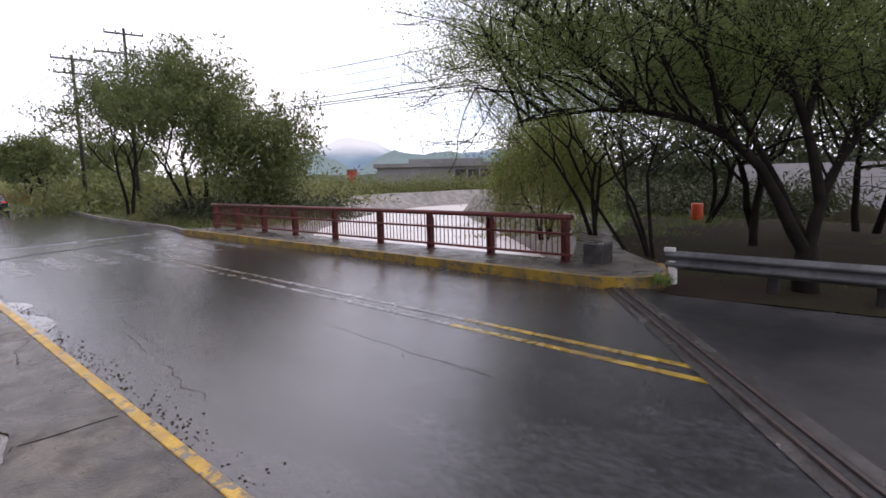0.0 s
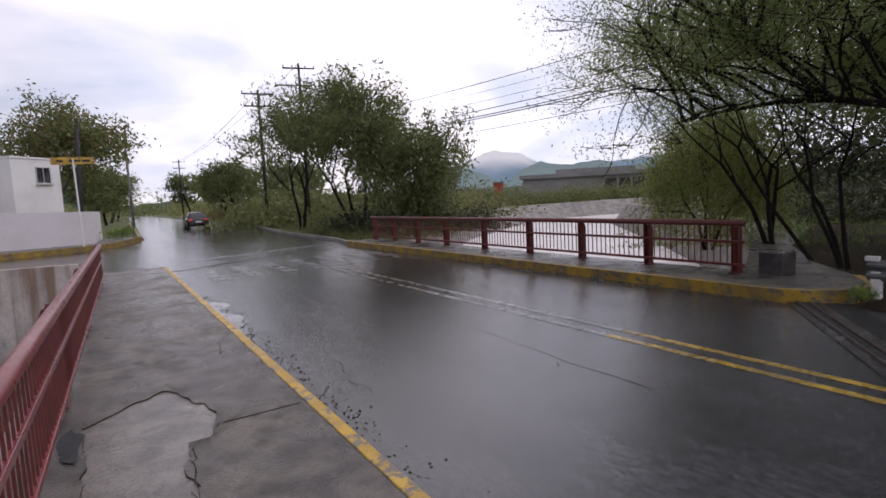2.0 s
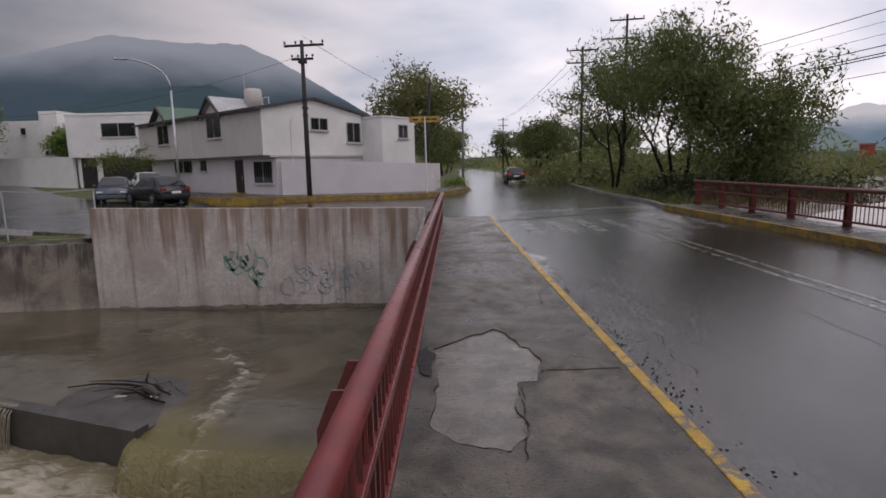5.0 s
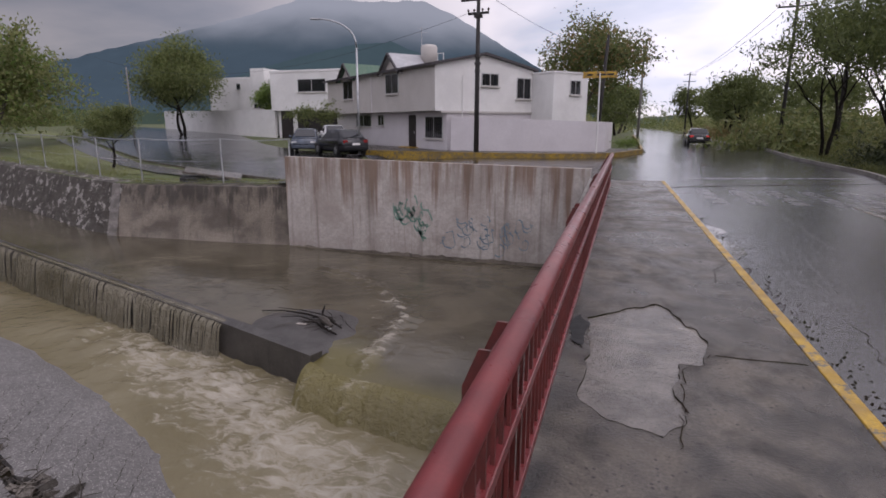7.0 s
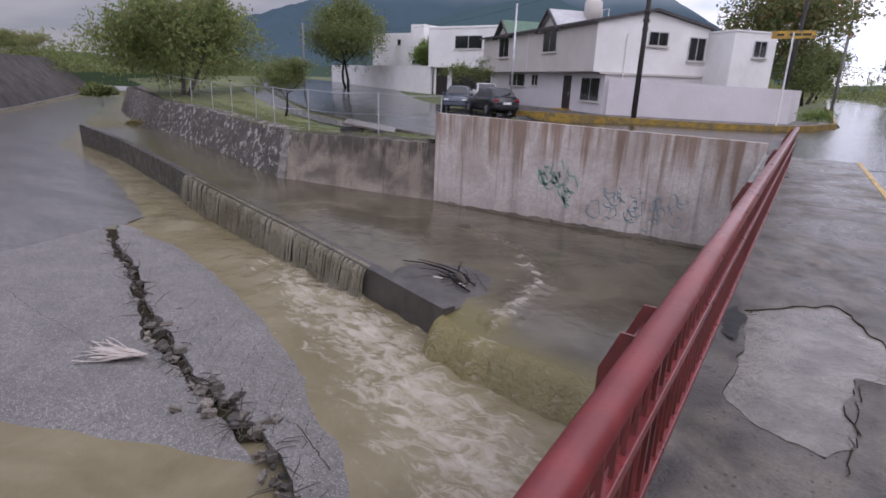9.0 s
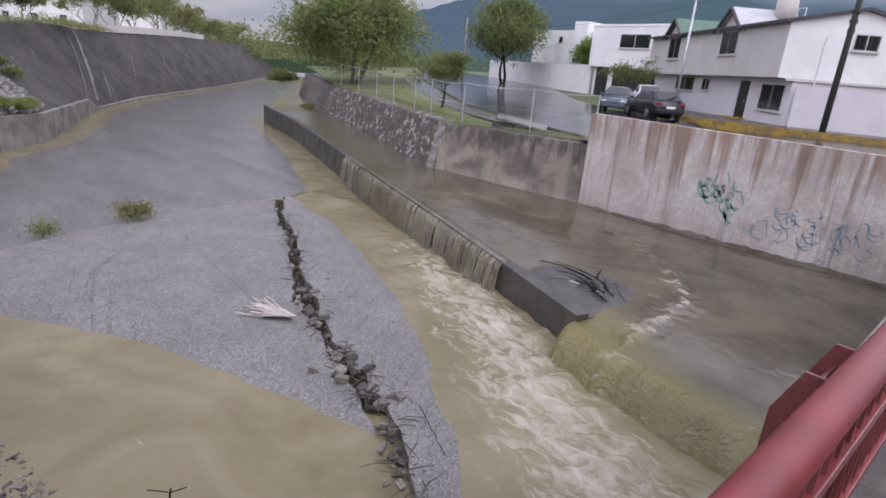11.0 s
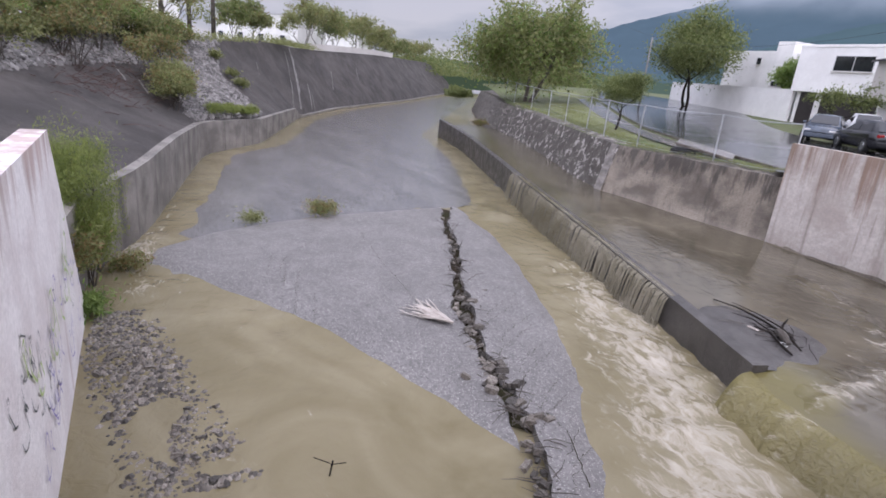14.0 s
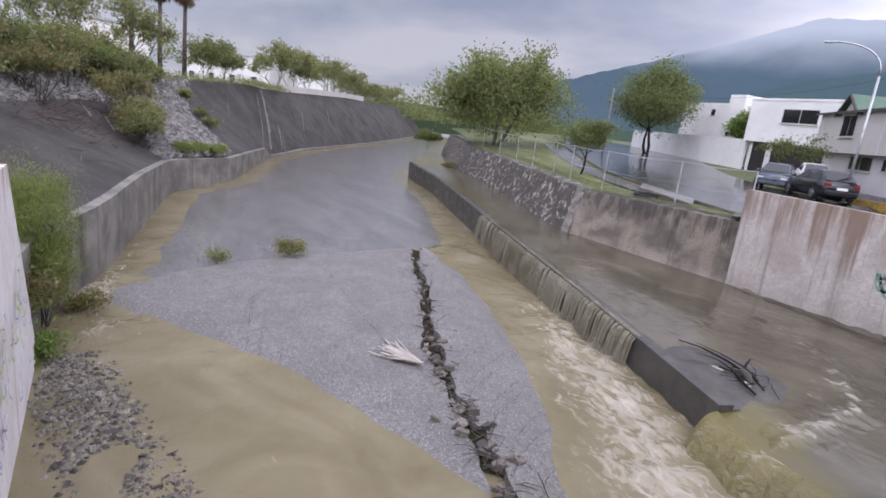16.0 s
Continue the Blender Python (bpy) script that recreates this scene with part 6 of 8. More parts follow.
def tree(name, label, at, height, width, seed, leaves=9000, leaf=0.09, aspect=0.45, leaf_m=LEAF_BROAD, bark=BARK_GREY, clump=0.5, droop=0.2, base=None,
         thick=1.0, turn=0.0, group="", hang=0.0, accent=None, shift=(0, 0), lobes=0, lobe_z=0.62, lobe_share=0.55, flat=0.8, **kw):
    t = thing(name, label, "tree" if name != "shrub" else "shrub", at, turn, group)
    limbs, twigs = grow(seed, **kw)
    raw = kw.get("starts") is not None
    P = np.array([q for q, _ in twigs])
    lo, hi = P.min(0), P.max(0)
    sx = width * 0.92 / max(hi[0] - lo[0], 0.01)
    sy = width * 0.92 / max(hi[1] - lo[1], 0.01)
    sz = (height - min(0.3, 0.12 * height)) / hi[2]
    S = np.array([sx, sy, sz])
    cx = np.array([(hi[0] + lo[0]) / 2, (hi[1] + lo[1]) / 2])

    def fit_in(p):
        if raw:
            return Vector(p)
        k = max(0.0, min(1.0, p[2] / hi[2]))
        return Vector(((p[0] - cx[0] * k) * sx + shift[0] * k, (p[1] - cx[1] * k) * sy + shift[1] * k, p[2] * sz))
    bm = bmesh.new()
    small = name == "shrub"
    for pts, rr, level in limbs:
        if small and level > 2:
            continue
        tube(bm, [fit_in(p) for p in pts], [max(0.006, r * (1 if raw else height * thick)) for r in rr], 3 if small else 8 if level < 2 else 4 if level < 3 else 3, False)
    part("trunk", bm, bark, t, "", True)
    rng = np.random.default_rng(seed)
    C = np.array([fit_in(q) for q, _ in twigs])
    if base is not None:
        keep = C[:, 2] > base * height
        C = C[keep] if keep.any() else C
    pick = C[rng.integers(0, len(C), leaves)]
    # clumps round the twigs, denser inside
    centres = pick + rng.normal(size=(leaves, 3)) * clump * rng.uniform(0.25, 1.0, (leaves, 1)) * np.array([1, 1, 0.75])
    if lobes:
        # leafy lobes that fill the crown's outline
        k = int(leaves * lobe_share)
        u = rng.normal(size=(lobes, 3))
        u /= np.linalg.norm(u, axis=1)[:, None]
        u[:, 2] = u[:, 2] * 0.9
        R = np.array([width / 2, width / 2, height * (1 - lobe_z) * 0.9])
        mid = np.array([shift[0], shift[1], height * lobe_z])
        L0 = mid + u * R * rng.uniform(0.45, 0.80, (lobes, 1))
        pick = rng.integers(0, lobes, k)
        d = rng.normal(size=(k, 3))
        d /= np.linalg.norm(d, axis=1)[:, None]
        size = width * rng.uniform(0.13, 0.24, lobes)[pick]
        centres[:k] = L0[pick] + d * (size * rng.uniform(0.15, 1.0, k) ** 0.5)[:, None] * np.array([1, 1, flat]) + rng.normal(size=(k, 3)) * 0.12
    if hang:
        centres[:, 2] -= np.abs(rng.normal(0, hang, leaves))
    centres[:, 2] = np.maximum(centres[:, 2], 0.15)
    if accent:
        k = rng.random(leaves) < accent[1]
        part("crown", quads_mesh("crown", leaf_quads(centres[k], leaf, rng, aspect, droop), accent[0]), accent[0], t)
        centres = centres[~k]
    part("crown", quads_mesh("crown", leaf_quads(centres, leaf, rng, aspect, droop), leaf_m), leaf_m, t)
    return t


def ground_at(x, y, dz=0.0):
    return (x, y, land(x, y) + dz)


# across the road, behind the red railing and the verge
tree("tree", "leafy round tree with drooping foliage beside the railing", ground_at(12.9, 30.5), 10.1, 9.0, 11, 20000, 0.115, 0.36, LEAF_ROAD, BARK, 0.34, 0.6, 0.2, 0.6, trunks=3, fork=3, levels=4, spread=0.8, lobes=16, lobe_z=0.60, lobe_share=0.35, group="roadside trees")
tree("tree", "dense dark tree hanging over the channel bank", ground_at(14.7, 27.2), 7.2, 7.8, 12, 26000, 0.115, 0.36, LEAF_ROAD, BARK, 0.36, 0.7, 0.10, 0.6, trunks=2, fork=3, levels=4, spread=0.9, hang=0.6, lobes=18, lobe_z=0.5, group="roadside trees")
tree("tree", "loose leafy tree beside a utility pole", ground_at(11.8, 37.0), 10.6, 9.5, 13, 15000, 0.115, 0.36, LEAF_ROAD, BARK, 0.34, 0.6, 0.2, 0.5, trunks=3, fork=3, levels=4, lobes=12, lobe_share=0.3, group="roadside trees")
tree("tree", "small round tree at the roadside verge", ground_at(12.4, 64), 7.2, 8.0, 14, 6000, 0.16, 0.4, LEAF_ROAD, BARK, 0.5, 0.3, 0.3, 0.8, lobes=12, group="roadside trees")
tree("tree", "small round tree at the roadside verge", ground_at(15.5, 88), 7.5, 9, 15, 4500, 0.2, 0.4, LEAF_ROAD, BARK, 0.9, 0.3, 0.2, 0.8, lobes=12, group="roadside trees")
tree("tree", "leafy tree in the roadside scrub", ground_at(17, 57), 7.0, 9, 18, 5500, 0.18, 0.4, LEAF_ROAD, BARK, 0.9, 0.3, 0.1, 0.7, lobes=12, lobe_z=0.5, group="roadside trees")
tree("tree", "broad tree with rust-tinted leaves beyond the house", ground_at(-2.4, 57.0), 12.4, 11.5, 16, 15000, 0.17, 0.45, LEAF_ROAD, BARK_GREY, 0.85, 0.3, 0.25, 0.8, lobes=16, accent=(LEAF_RUST, 0.25), group="roadside trees")
tree("tree", "leafy tree beside the far road", ground_at(-1.5, 84), 8.5, 9, 17, 5500, 0.2, 0.45, LEAF_ROAD, BARK_GREY, 0.9, lobes=12, group="roadside trees")
tree("tree", "leafy tree beside the far road", ground_at(1.0, 120), 9, 11, 19, 4000, 0.28, 0.45, LEAF_ROAD, BARK_GREY, 0.9, lobes=12, group="roadside trees")

for i, (x, y, h, w) in enumerate(((14.6, 76, 8, 8.5), (17.5, 102, 9, 9), (16.5, 130, 10, 11), (0.2, 101, 9.5, 9), (2.4, 142, 11, 12), (21, 70, 7.5, 9))):
    tree("tree", "leafy tree lining the far road", ground_at(x, y), h, w, 70 + i, 5200, 0.10 + 0.0012 * y, 0.42, LEAF_ROAD, BARK, 0.6, 0.3, 0.12, 0.7, lobes=12, lobe_z=0.55, group="roadside trees")

# dark mesquites behind the guardrail; deeper ones have shade painted into their leaves
MQ = dict(leaf_m=LEAF_MESQ, bark=BARK, droop=0.1, aspect=0.28, lobes=26, lobe_z=0.70, lobe_share=0.5, flat=0.45)
MQ_SHADED = dict(MQ, leaf_m=LEAF_MESQ_SHADED)
_L, _A = Vector((-0.68, 0.73, 0)), Vector((0.73, 0.68, 0))


def _limb(*pts):
    return [_L * a + _A * b + Vector((0, 0, c)) for a, b, c in pts]


BIG = [(_limb((0, 0, 0), (0.02, 0, 0.4), (0.0, 0.02, 0.85)), 0.20, 0.15, 0),
       (_limb((0.0, 0, 0.7), (0.25, 0, 1.1), (0.45, 0, 1.5), (0.75, 0.05, 2.05), (1.2, 0.1, 2.5), (1.75, 0.2, 2.78), (2.4, 0.4, 2.95), (3.0, 0.6, 3.0), (3.7, 0.8, 2.95), (4.3, 1.0, 2.85)), 0.11, 0.012, 30),
       (_limb((0.0, 0, 0.75), (-0.08, 0, 1.2), (-0.2, 0, 1.7), (-0.45, 0.05, 2.15), (-0.8, 0.1, 2.6), (-1.4, 0.2, 3.2), (-2.3, 0.3, 3.8)), 0.10, 0.025, 18),
       (_limb((-0.15, 0, 1.5), (0.0, 0, 2.2), (0.12, 0.1, 2.8), (0.35, 0.15, 3.4), (0.9, 0.2, 3.95), (1.5, 0.2, 4.5), (2.0, 0.2, 5.2)), 0.085, 0.02, 20),
       (_limb((0.1, 0.05, 2.7), (-0.2, 0.3, 3.4), (-0.3, 0.5, 4.3), (0.1, 0.7, 5.3)), 0.06, 0.02, 16),
       (_limb((0, 0, 0.8), (0.1, 0.6, 1.7), (0.2, 1.6, 2.9), (0.5, 2.8, 3.9), (0.6, 3.8, 4.6)), 0.08, 0.02, 14),
       (_limb((1.3, 0.1, 2.55), (1.6, -0.2, 3.2), (2.0, -0.6, 3.9), (2.8, -0.9, 4.7)), 0.05, 0.018, 16),
       (_limb((2.4, 0.4, 2.95), (3.0, 0.5, 3.5), (3.8, 0.5, 4.2), (4.8, 0.4, 4.9)), 0.045, 0.015, 18)]
tree("tree", "large spreading mesquite with dark forked trunk and feathery leaves", (9.95, 1.62, -0.3), 7.4, 12.0, 21, 170000, 0.028, clump=0.30, base=0.29, fork=3, levels=4, spread=0.9, up=0.15, shift=(0.4, 2.0), starts=BIG, group="mesquite trees", **dict(MQ, lobes=0))
tree("tree", "slender many-stemmed mesquite at the pavement end", (12.0, 5.0, -0.3), 7.2, 7.5, 22, 30000, 0.042, clump=0.4, base=0.46, thick=0.38, trunks=4, fork=3, levels=4, spread=0.75, first=0.42, shift=(0.5, 1.6), group="mesquite trees", **MQ)
tree("tree", "slender dark mesquite above the channel bank", (14.4, 7.6, -0.3), 7.6, 8.0, 23, 30000, 0.044, clump=0.42, base=0.44, thick=0.45, trunks=3, fork=3, levels=4, spread=0.75, first=0.42, shift=(0.3, 1.8), group="mesquite trees", **MQ)
tree("tree", "dark mesquite standing on shaded soil", (15.4, 3.9, -0.3), 7.2, 8.5, 24, 26000, 0.060, clump=0.6, base=0.34, thick=0.6, trunks=2, fork=3, levels=4, spread=0.85, first=0.38, group="mesquite trees", **MQ_SHADED)
tree("tree", "dark mesquite behind the guardrail", (14.5, -1.8, -0.3), 7.5, 10.0, 25, 28000, 0.060, clump=0.6, base=0.34, thick=0.7, trunks=2, fork=3, levels=4, spread=0.85, first=0.36, group="mesquite trees", **MQ_SHADED)
tree("tree", "dark mesquite deeper under the trees", (20.0, 2.0, -0.3), 7.5, 9.5, 26, 26000, 0.075, clump=0.7, base=0.24, thick=0.6, trunks=2, fork=3, levels=4, spread=0.9, group="mesquite trees", **MQ_SHADED)
tree("tree", "dark mesquite deeper under the trees", (21.5, 7.0, -0.3), 7.0, 8.5, 27, 24000, 0.075, clump=0.7, base=0.24, thick=0.6, trunks=2, fork=3, levels=4, spread=0.9, group="mesquite trees", **MQ_SHADED)
tree("tree", "dark mesquite among the others", (17.6, -0.6, -0.3), 8.2, 9.5, 30, 28000, 0.065, clump=0.65, base=0.26, thick=0.6, trunks=2, fork=3, levels=4, spread=0.9, group="mesquite trees", **MQ_SHADED)
tree("tree", "hanging yellow-green tree at the water's edge", (19.5, 12.3, -0.6), 6.0, 5.5, 28, 26000, 0.075, clump=0.55, base=0.05, thick=0.5, trunks=3, fork=3, levels=4, spread=0.8, hang=0.9, leaf_m=LEAF_LIME, bark=BARK, droop=1.2, aspect=0.25, accent=(LEAF_RUST, 0.10), lobes=14, lobe_z=0.55, group="mesquite trees")
tree("tree", "hanging tree over the upstream bank", (16.2, 10.3, -0.5), 5.2, 4.8, 41, 18000, 0.075, clump=0.5, base=0.05, thick=0.5, trunks=3, fork=3, levels=4, spread=0.8, hang=0.9, leaf_m=LEAF_LIME, bark=BARK, droop=1.2, aspect=0.25, accent=(LEAF_RUST, 0.12), lobes=12, lobe_z=0.55, group="mesquite trees")
tree("tree", "dark mesquite beside the road", (12.5, -7.5, -0.3), 8.0, 11.0, 29, 18000, 0.085, clump=0.7, base=0.36, thick=0.7, trunks=2, fork=3, levels=4, spread=0.9, group="mesquite trees", **MQ_SHADED)

# street side across the weir
tree("tree", "big leafy tree by the bank wall", ground_at(-44.5, 29.6), 9.3, 13.5, 31, 32000, 0.16, 0.42, LEAF_OLIVE, BARK_GREY, 0.5, 0.4, 0.08, 0.8, accent=(LEAF_BRIGHT, 0.30), trunks=2, spread=0.85, hang=0.5, lobes=22, lobe_z=0.52, group="street trees")
tree("tree", "small round tree on the lawn", ground_at(-24.2, 22.2), 3.5, 3.2, 32, 15000, 0.055, 0.35, LEAF_BROAD, BARK, 0.22, 0.4, 0.34, 0.6, first=0.5, wob=0.12, lobes=12, lobe_z=0.66, group="street trees")
tree("tree", "tall tree with drooping crown before the white wall", ground_at(-42.6, 48.0), 10.4, 9.6, 33, 21000, 0.15, 0.4, LEAF_BROAD, BARK, 0.55, 0.6, 0.2, 0.6, trunks=2, hang=0.8, lobes=16, lobe_z=0.60, group="street trees")
tree("tree", "small tree against the white house", (-33.9, 50.9, 0.6), 5.6, 2.8, 34, 4500, 0.12, 0.45, LEAF_BRIGHT, BARK, 0.45, thick=0.5, lobes=8, group="street trees")
tree("tree", "thin small tree before the pale house", ground_at(-21.6, 38.0), 3.8, 3.6, 35, 2200, 0.09, 0.4, LEAF_BROAD, BARK, 0.35, 0.2, 0.35, 0.5, first=0.45, group="street trees")
tree("tree", "distant leafy tree along the channel", ground_at(-66, 42), 7, 9, 36, 6000, 0.22, 0.5, LEAF_OLIVE, BARK_GREY, 0.9, 0.3, 0.05, 0.6, lobes=14, lobe_z=0.5, group="street trees")
tree("tree", "distant leafy tree along the channel", ground_at(-82, 50), 8, 12, 37, 6000, 0.25, 0.5, LEAF_BROAD, BARK_GREY, 1.0, 0.3, 0.05, 0.6, lobes=14, lobe_z=0.5, group="street trees")
tree("tree", "distant leafy tree along the channel", ground_at(-112, 78), 9, 16, 38, 6000, 0.3, 0.5, LEAF_OLIVE, BARK_GREY, 1.2, 0.3, 0.02, 0.6, lobes=14, lobe_z=0.5, group="street trees")

# high bank
for i, (x, y, h, w, lm) in enumerate(((-60, 5.5, 4.6, 6.2, LEAF_BROAD), (-63.5, 7.5, 4.2, 4.5, LEAF_OLIVE), (-74, 15, 6.8, 6.5, LEAF_OLIVE), (-79, 18.5, 7.0, 6.5, LEAF_OLIVE), (-84, 21.5, 6.6, 7, LEAF_BROAD), (-90, 26, 7.2, 7, LEAF_OLIVE), (-97, 30, 7, 8, LEAF_OLIVE),
                                      (-104, 34.5, 7, 8, LEAF_OLIVE), (-113, 40, 5.5, 10, LEAF_BROAD), (-124, 47, 5.5, 11, LEAF_OLIVE), (-136, 54, 6, 12, LEAF_OLIVE), (-49, 0.0, 6.5, 5, LEAF_OLIVE), (-45, -4.5, 7.0, 5.5, LEAF_OLIVE), (-40, -6.5, 7.5, 5.5, LEAF_OLIVE), (-36, -9.0, 7.0, 5.5, LEAF_OLIVE), (-30.5, -10.0, 6.6, 5.5, LEAF_BROAD), (-25, -10.5, 6.5, 6, LEAF_OLIVE), (-20, -11, 6.0, 5.5, LEAF_OLIVE))):
    tree("tree", "sparse olive-green tree on the high bank", ground_at(x, y), h, w, 50 + i, 3400, 0.085 + 0.0013 * abs(x), 0.34, lm, BARK_GREY, 0.30, 0.4, 0.22, 0.45, lobes=7, lobe_z=0.62, lobe_share=0.2, trunks=3, fork=3, levels=4, spread=0.75, group="bank trees", accent=(LEAF_RUST, 0.06))


def shrub(label, at, h, w, seed, n, leaf, lm, aspect=0.35, droop=-0.2, accent=None, clump=0.22, lobes=0):
    return tree("shrub", label, at, h, w, seed, n, leaf, aspect, lm, BARK_GREY, clump, droop, 0.02, 0.6, trunks=5, fork=3, levels=3, spread=0.7, first=0.3, group="shrubs", accent=accent, lobes=lobes, lobe_z=0.5, lobe_share=0.6)


def slope_at(s, k):
    """A place on the dark slope: share s along it and k up it."""
    a, b = line_at(_s0, s), line_at(_s1, s)
    p = a.lerp(b, k)
    return (p.x, p.y, p.z - 0.05)


def bank_at(s, k):
    """The same, square to the bank as it bends."""
    a, b = line_at(_s0, s + 0.072 * k), line_at(_s1, s + 0.072 * k)
    p = a.lerp(b, k)
    return (p.x, p.y, p.z - 0.05)


_n = 0
_sr = random.Random(31)
for s0, s1, k0, k1, cnt, hh in ((0.118, 0.133, 0.12, 0.45, 5, 2.0), (0.108, 0.134, 0.45, 0.95, 9, 2.5), (0.07, 0.12, 0.55, 1.0, 12, 2.9), (0.02, 0.08, 0.6, 1.0, 9, 2.8), (0.14, 0.165, 0.85, 1.0, 3, 1.6)):
    for _ in range(cnt):
        s, k = _sr.uniform(s0, s1), _sr.uniform(k0, k1)
        _n += 1
        shrub("straggling green shrub on the stony bank", bank_at(s, k), hh * _sr.uniform(0.7, 1.25), hh * _sr.uniform(0.8, 1.3), 180 + _n, 1700, 0.085, _sr.choice((LEAF_OLIVE, LEAF_OLIVE, LEAF_BRUSH, LEAF_BRIGHT)), accent=(LEAF_RUST, _sr.choice((0.04, 0.08, 0.35))), clump=0.24)
for s in (0.178, 0.186, 0.19):
    _n += 1
    shrub("small straggling weed on the dark slope", bank_at(s, 0.7 - (s - 0.178) * 30), 0.9, 1.0, 180 + _n, 700, 0.09, LEAF_OLIVE, clump=0.2)
for s, h, lm in ((0.145, 0.75, LEAF_BRIGHT), (0.152, 0.7, LEAF_BRIGHT), (0.160, 0.6, LEAF_OLIVE), (0.166, 0.65, LEAF_BRIGHT)):
    _n += 1
    shrub("yellow-green grass tuft on the toe wall", slope_at(s, 0.04), h * 1.25, 1.5, 80 + _n, 1800, 0.10, LEAF_LIME, 0.10, -1.5, clump=0.14)
shrub("bright feathery shrub beside the wing wall", (-13.9, -2.0, -3.0), 3.3, 1.7, 101, 22000, 0.045, LEAF_LIME, 0.16, -1.4, lobes=14)
shrub("bright feathery shrub at the toe wall", (-13.4, -1.75, -3.6), 2.2, 1.3, 111, 11000, 0.045, LEAF_LIME, 0.16, -1.4, lobes=10)
shrub("small brown-green shrub at the wall foot", (-12.7, -1.9, -3.6), 1.7, 1.0, 102, 2600, 0.07, LEAF_OLIVE, 0.25, -0.4, (LEAF_RUST, 0.4))
shrub("green weeds at the foot of the wing wall", (-11.9, -1.65, -3.7), 0.55, 0.7, 103, 900, 0.06, LEAF_BRIGHT, 0.3)
shrub("bushy green shrub at the slope's far end", (-70, 35.5, -2.8), 3.0, 5.0, 104, 3500, 0.2, LEAF_BROAD)
shrub("small weed clump caught on the slab edge", (-18.5, 4.5, -3.6), 0.62, 1.0, 105, 1500, 0.06, LEAF_OLIVE, 0.3, 0, (LEAF_RUST, 0.35))
shrub("small weed clump caught on the slab edge", (-17.8, 2.1, -3.6), 0.45, 0.8, 106, 600, 0.05, LEAF_OLIVE, 0.3)
shrub("small weed clump on gravel by the water", (-14.3, -1.15, -3.7), 0.5, 0.9, 107, 900, 0.06, LEAF_OLIVE, 0.3, 0, (LEAF_RUST, 0.4))
shrub("low weeds along the bank footing", (-46.5, 26.0, -3.1), 0.7, 1.8, 108, 900, 0.09, LEAF_OLIVE, 0.3, 0, (LEAF_RUST, 0.6))
shrub("low grass tuft at the kerb's end", (8.75, 3.35, ROAD_Z), 0.28, 0.45, 109, 500, 0.06, LEAF_BRIGHT, 0.08, -1.5, clump=0.06)
shrub("green weeds beside the boundary wall", (0.9, 37.0, 0.05), 0.8, 1.6, 110, 1000, 0.1, LEAF_BRIGHT, 0.2, -1)


def palm(x, y, z, h, seed):
    p = thing("palm_tree", "tall slim fan palm with a dry brown skirt", "palm", (x, y, z), 0, "palm trees")
    part("trunk", newtube([(0, 0, -0.3), (0.1, 0, h * 0.5), (0.15, 0.05, h)], [0.22, 0.17, 0.15], 10), BARK_GREY, p, "", True)
    rng = np.random.default_rng(seed)
    for nm, m, lo, hi, n in (("frond", LEAF_BROAD, -0.1, 1.2, 26), ("dry_skirt", LEAF_DRY, -1.5, -0.4, 30)):
        quads = []
        for _ in range(n):
            a, e = rng.uniform(0, 6.28), rng.uniform(lo, hi)
            d = np.array([math.cos(a) * math.cos(e), math.sin(a) * math.cos(e), math.sin(e)])
            s = np.array([-math.sin(a), math.cos(a), 0])
            c = np.array([0.15, 0.05, h]) + d * 0.7
            for k in np.linspace(-0.9, 0.9, 11):
                q = d * math.cos(k) + s * math.sin(k)
                w = np.cross(q, s + 0.3 * d)
                w = s * 0.05
                quads.append([c, c + q * 0.45 + w, c + q * 0.85 - np.array([0, 0, 0.15]), c + q * 0.45 - w])
        part(nm, quads_mesh(nm, np.array(quads), m), m, p)


palm(-58, 1.6, land(-58, 1.6), 7.8, 1)
palm(-58, 3.6, land(-58, 3.6), 7.8, 2)
palm(-57, -0.6, land(-57, -0.6), 10.7, 3)
palm(-34, -7.8, land(-34, -7.8), 8.2, 4)


# ---- brush belts, grass and weeds ----
def brush(name, label, spots, n, leaf, lm, seed, hh, spread, aspect=0.3, droop=-0.5):
    """Low wild growth: leaf blades heaped round random spots."""
    rng = np.random.default_rng(seed)
    S = np.array([spots(rng) for _ in range(max(20, n // 60))])
    H = hh * rng.uniform(0.4, 1.25, len(S))
    i = rng.integers(0, len(S), n)
    c = S[i] + rng.normal(size=(n, 3)) * np.array([spread, spread, 0])
    c[:, 2] = S[i][:, 2] + H[i] * rng.uniform(0, 1, n) ** 0.8 * np.exp(-((c - S[i])[:, :2] ** 2).sum(1) / (2 * (spread * 1.3) ** 2))
    me = quads_mesh(name, leaf_quads(c, leaf, rng, aspect, droop), lm)
    return tagged(new(name, me), label, "vegetation", "", "stuff")


def along(x0, x1, y0, y1):
    def f(rng):
        x, y = rng.uniform(x0, x1), rng.uniform(y0, y1)
        return x, y, land(x, y)
    return f


def verge(clear, width, y0, y1):
    """Spots beside the road's far edge, from a clear strip outwards."""
    edge = ((20, 8.6), (34, 9.5), (46, 10.9), (66, 10.9), (90, 11.9), (150, 13.3))

    def f(rng):
        y = rng.uniform(y0, y1)
        x = np.interp(y, [e[0] for e in edge], [e[1] for e in edge]) + clear + width * rng.random()
        return x, y, land(x, y)
    return f


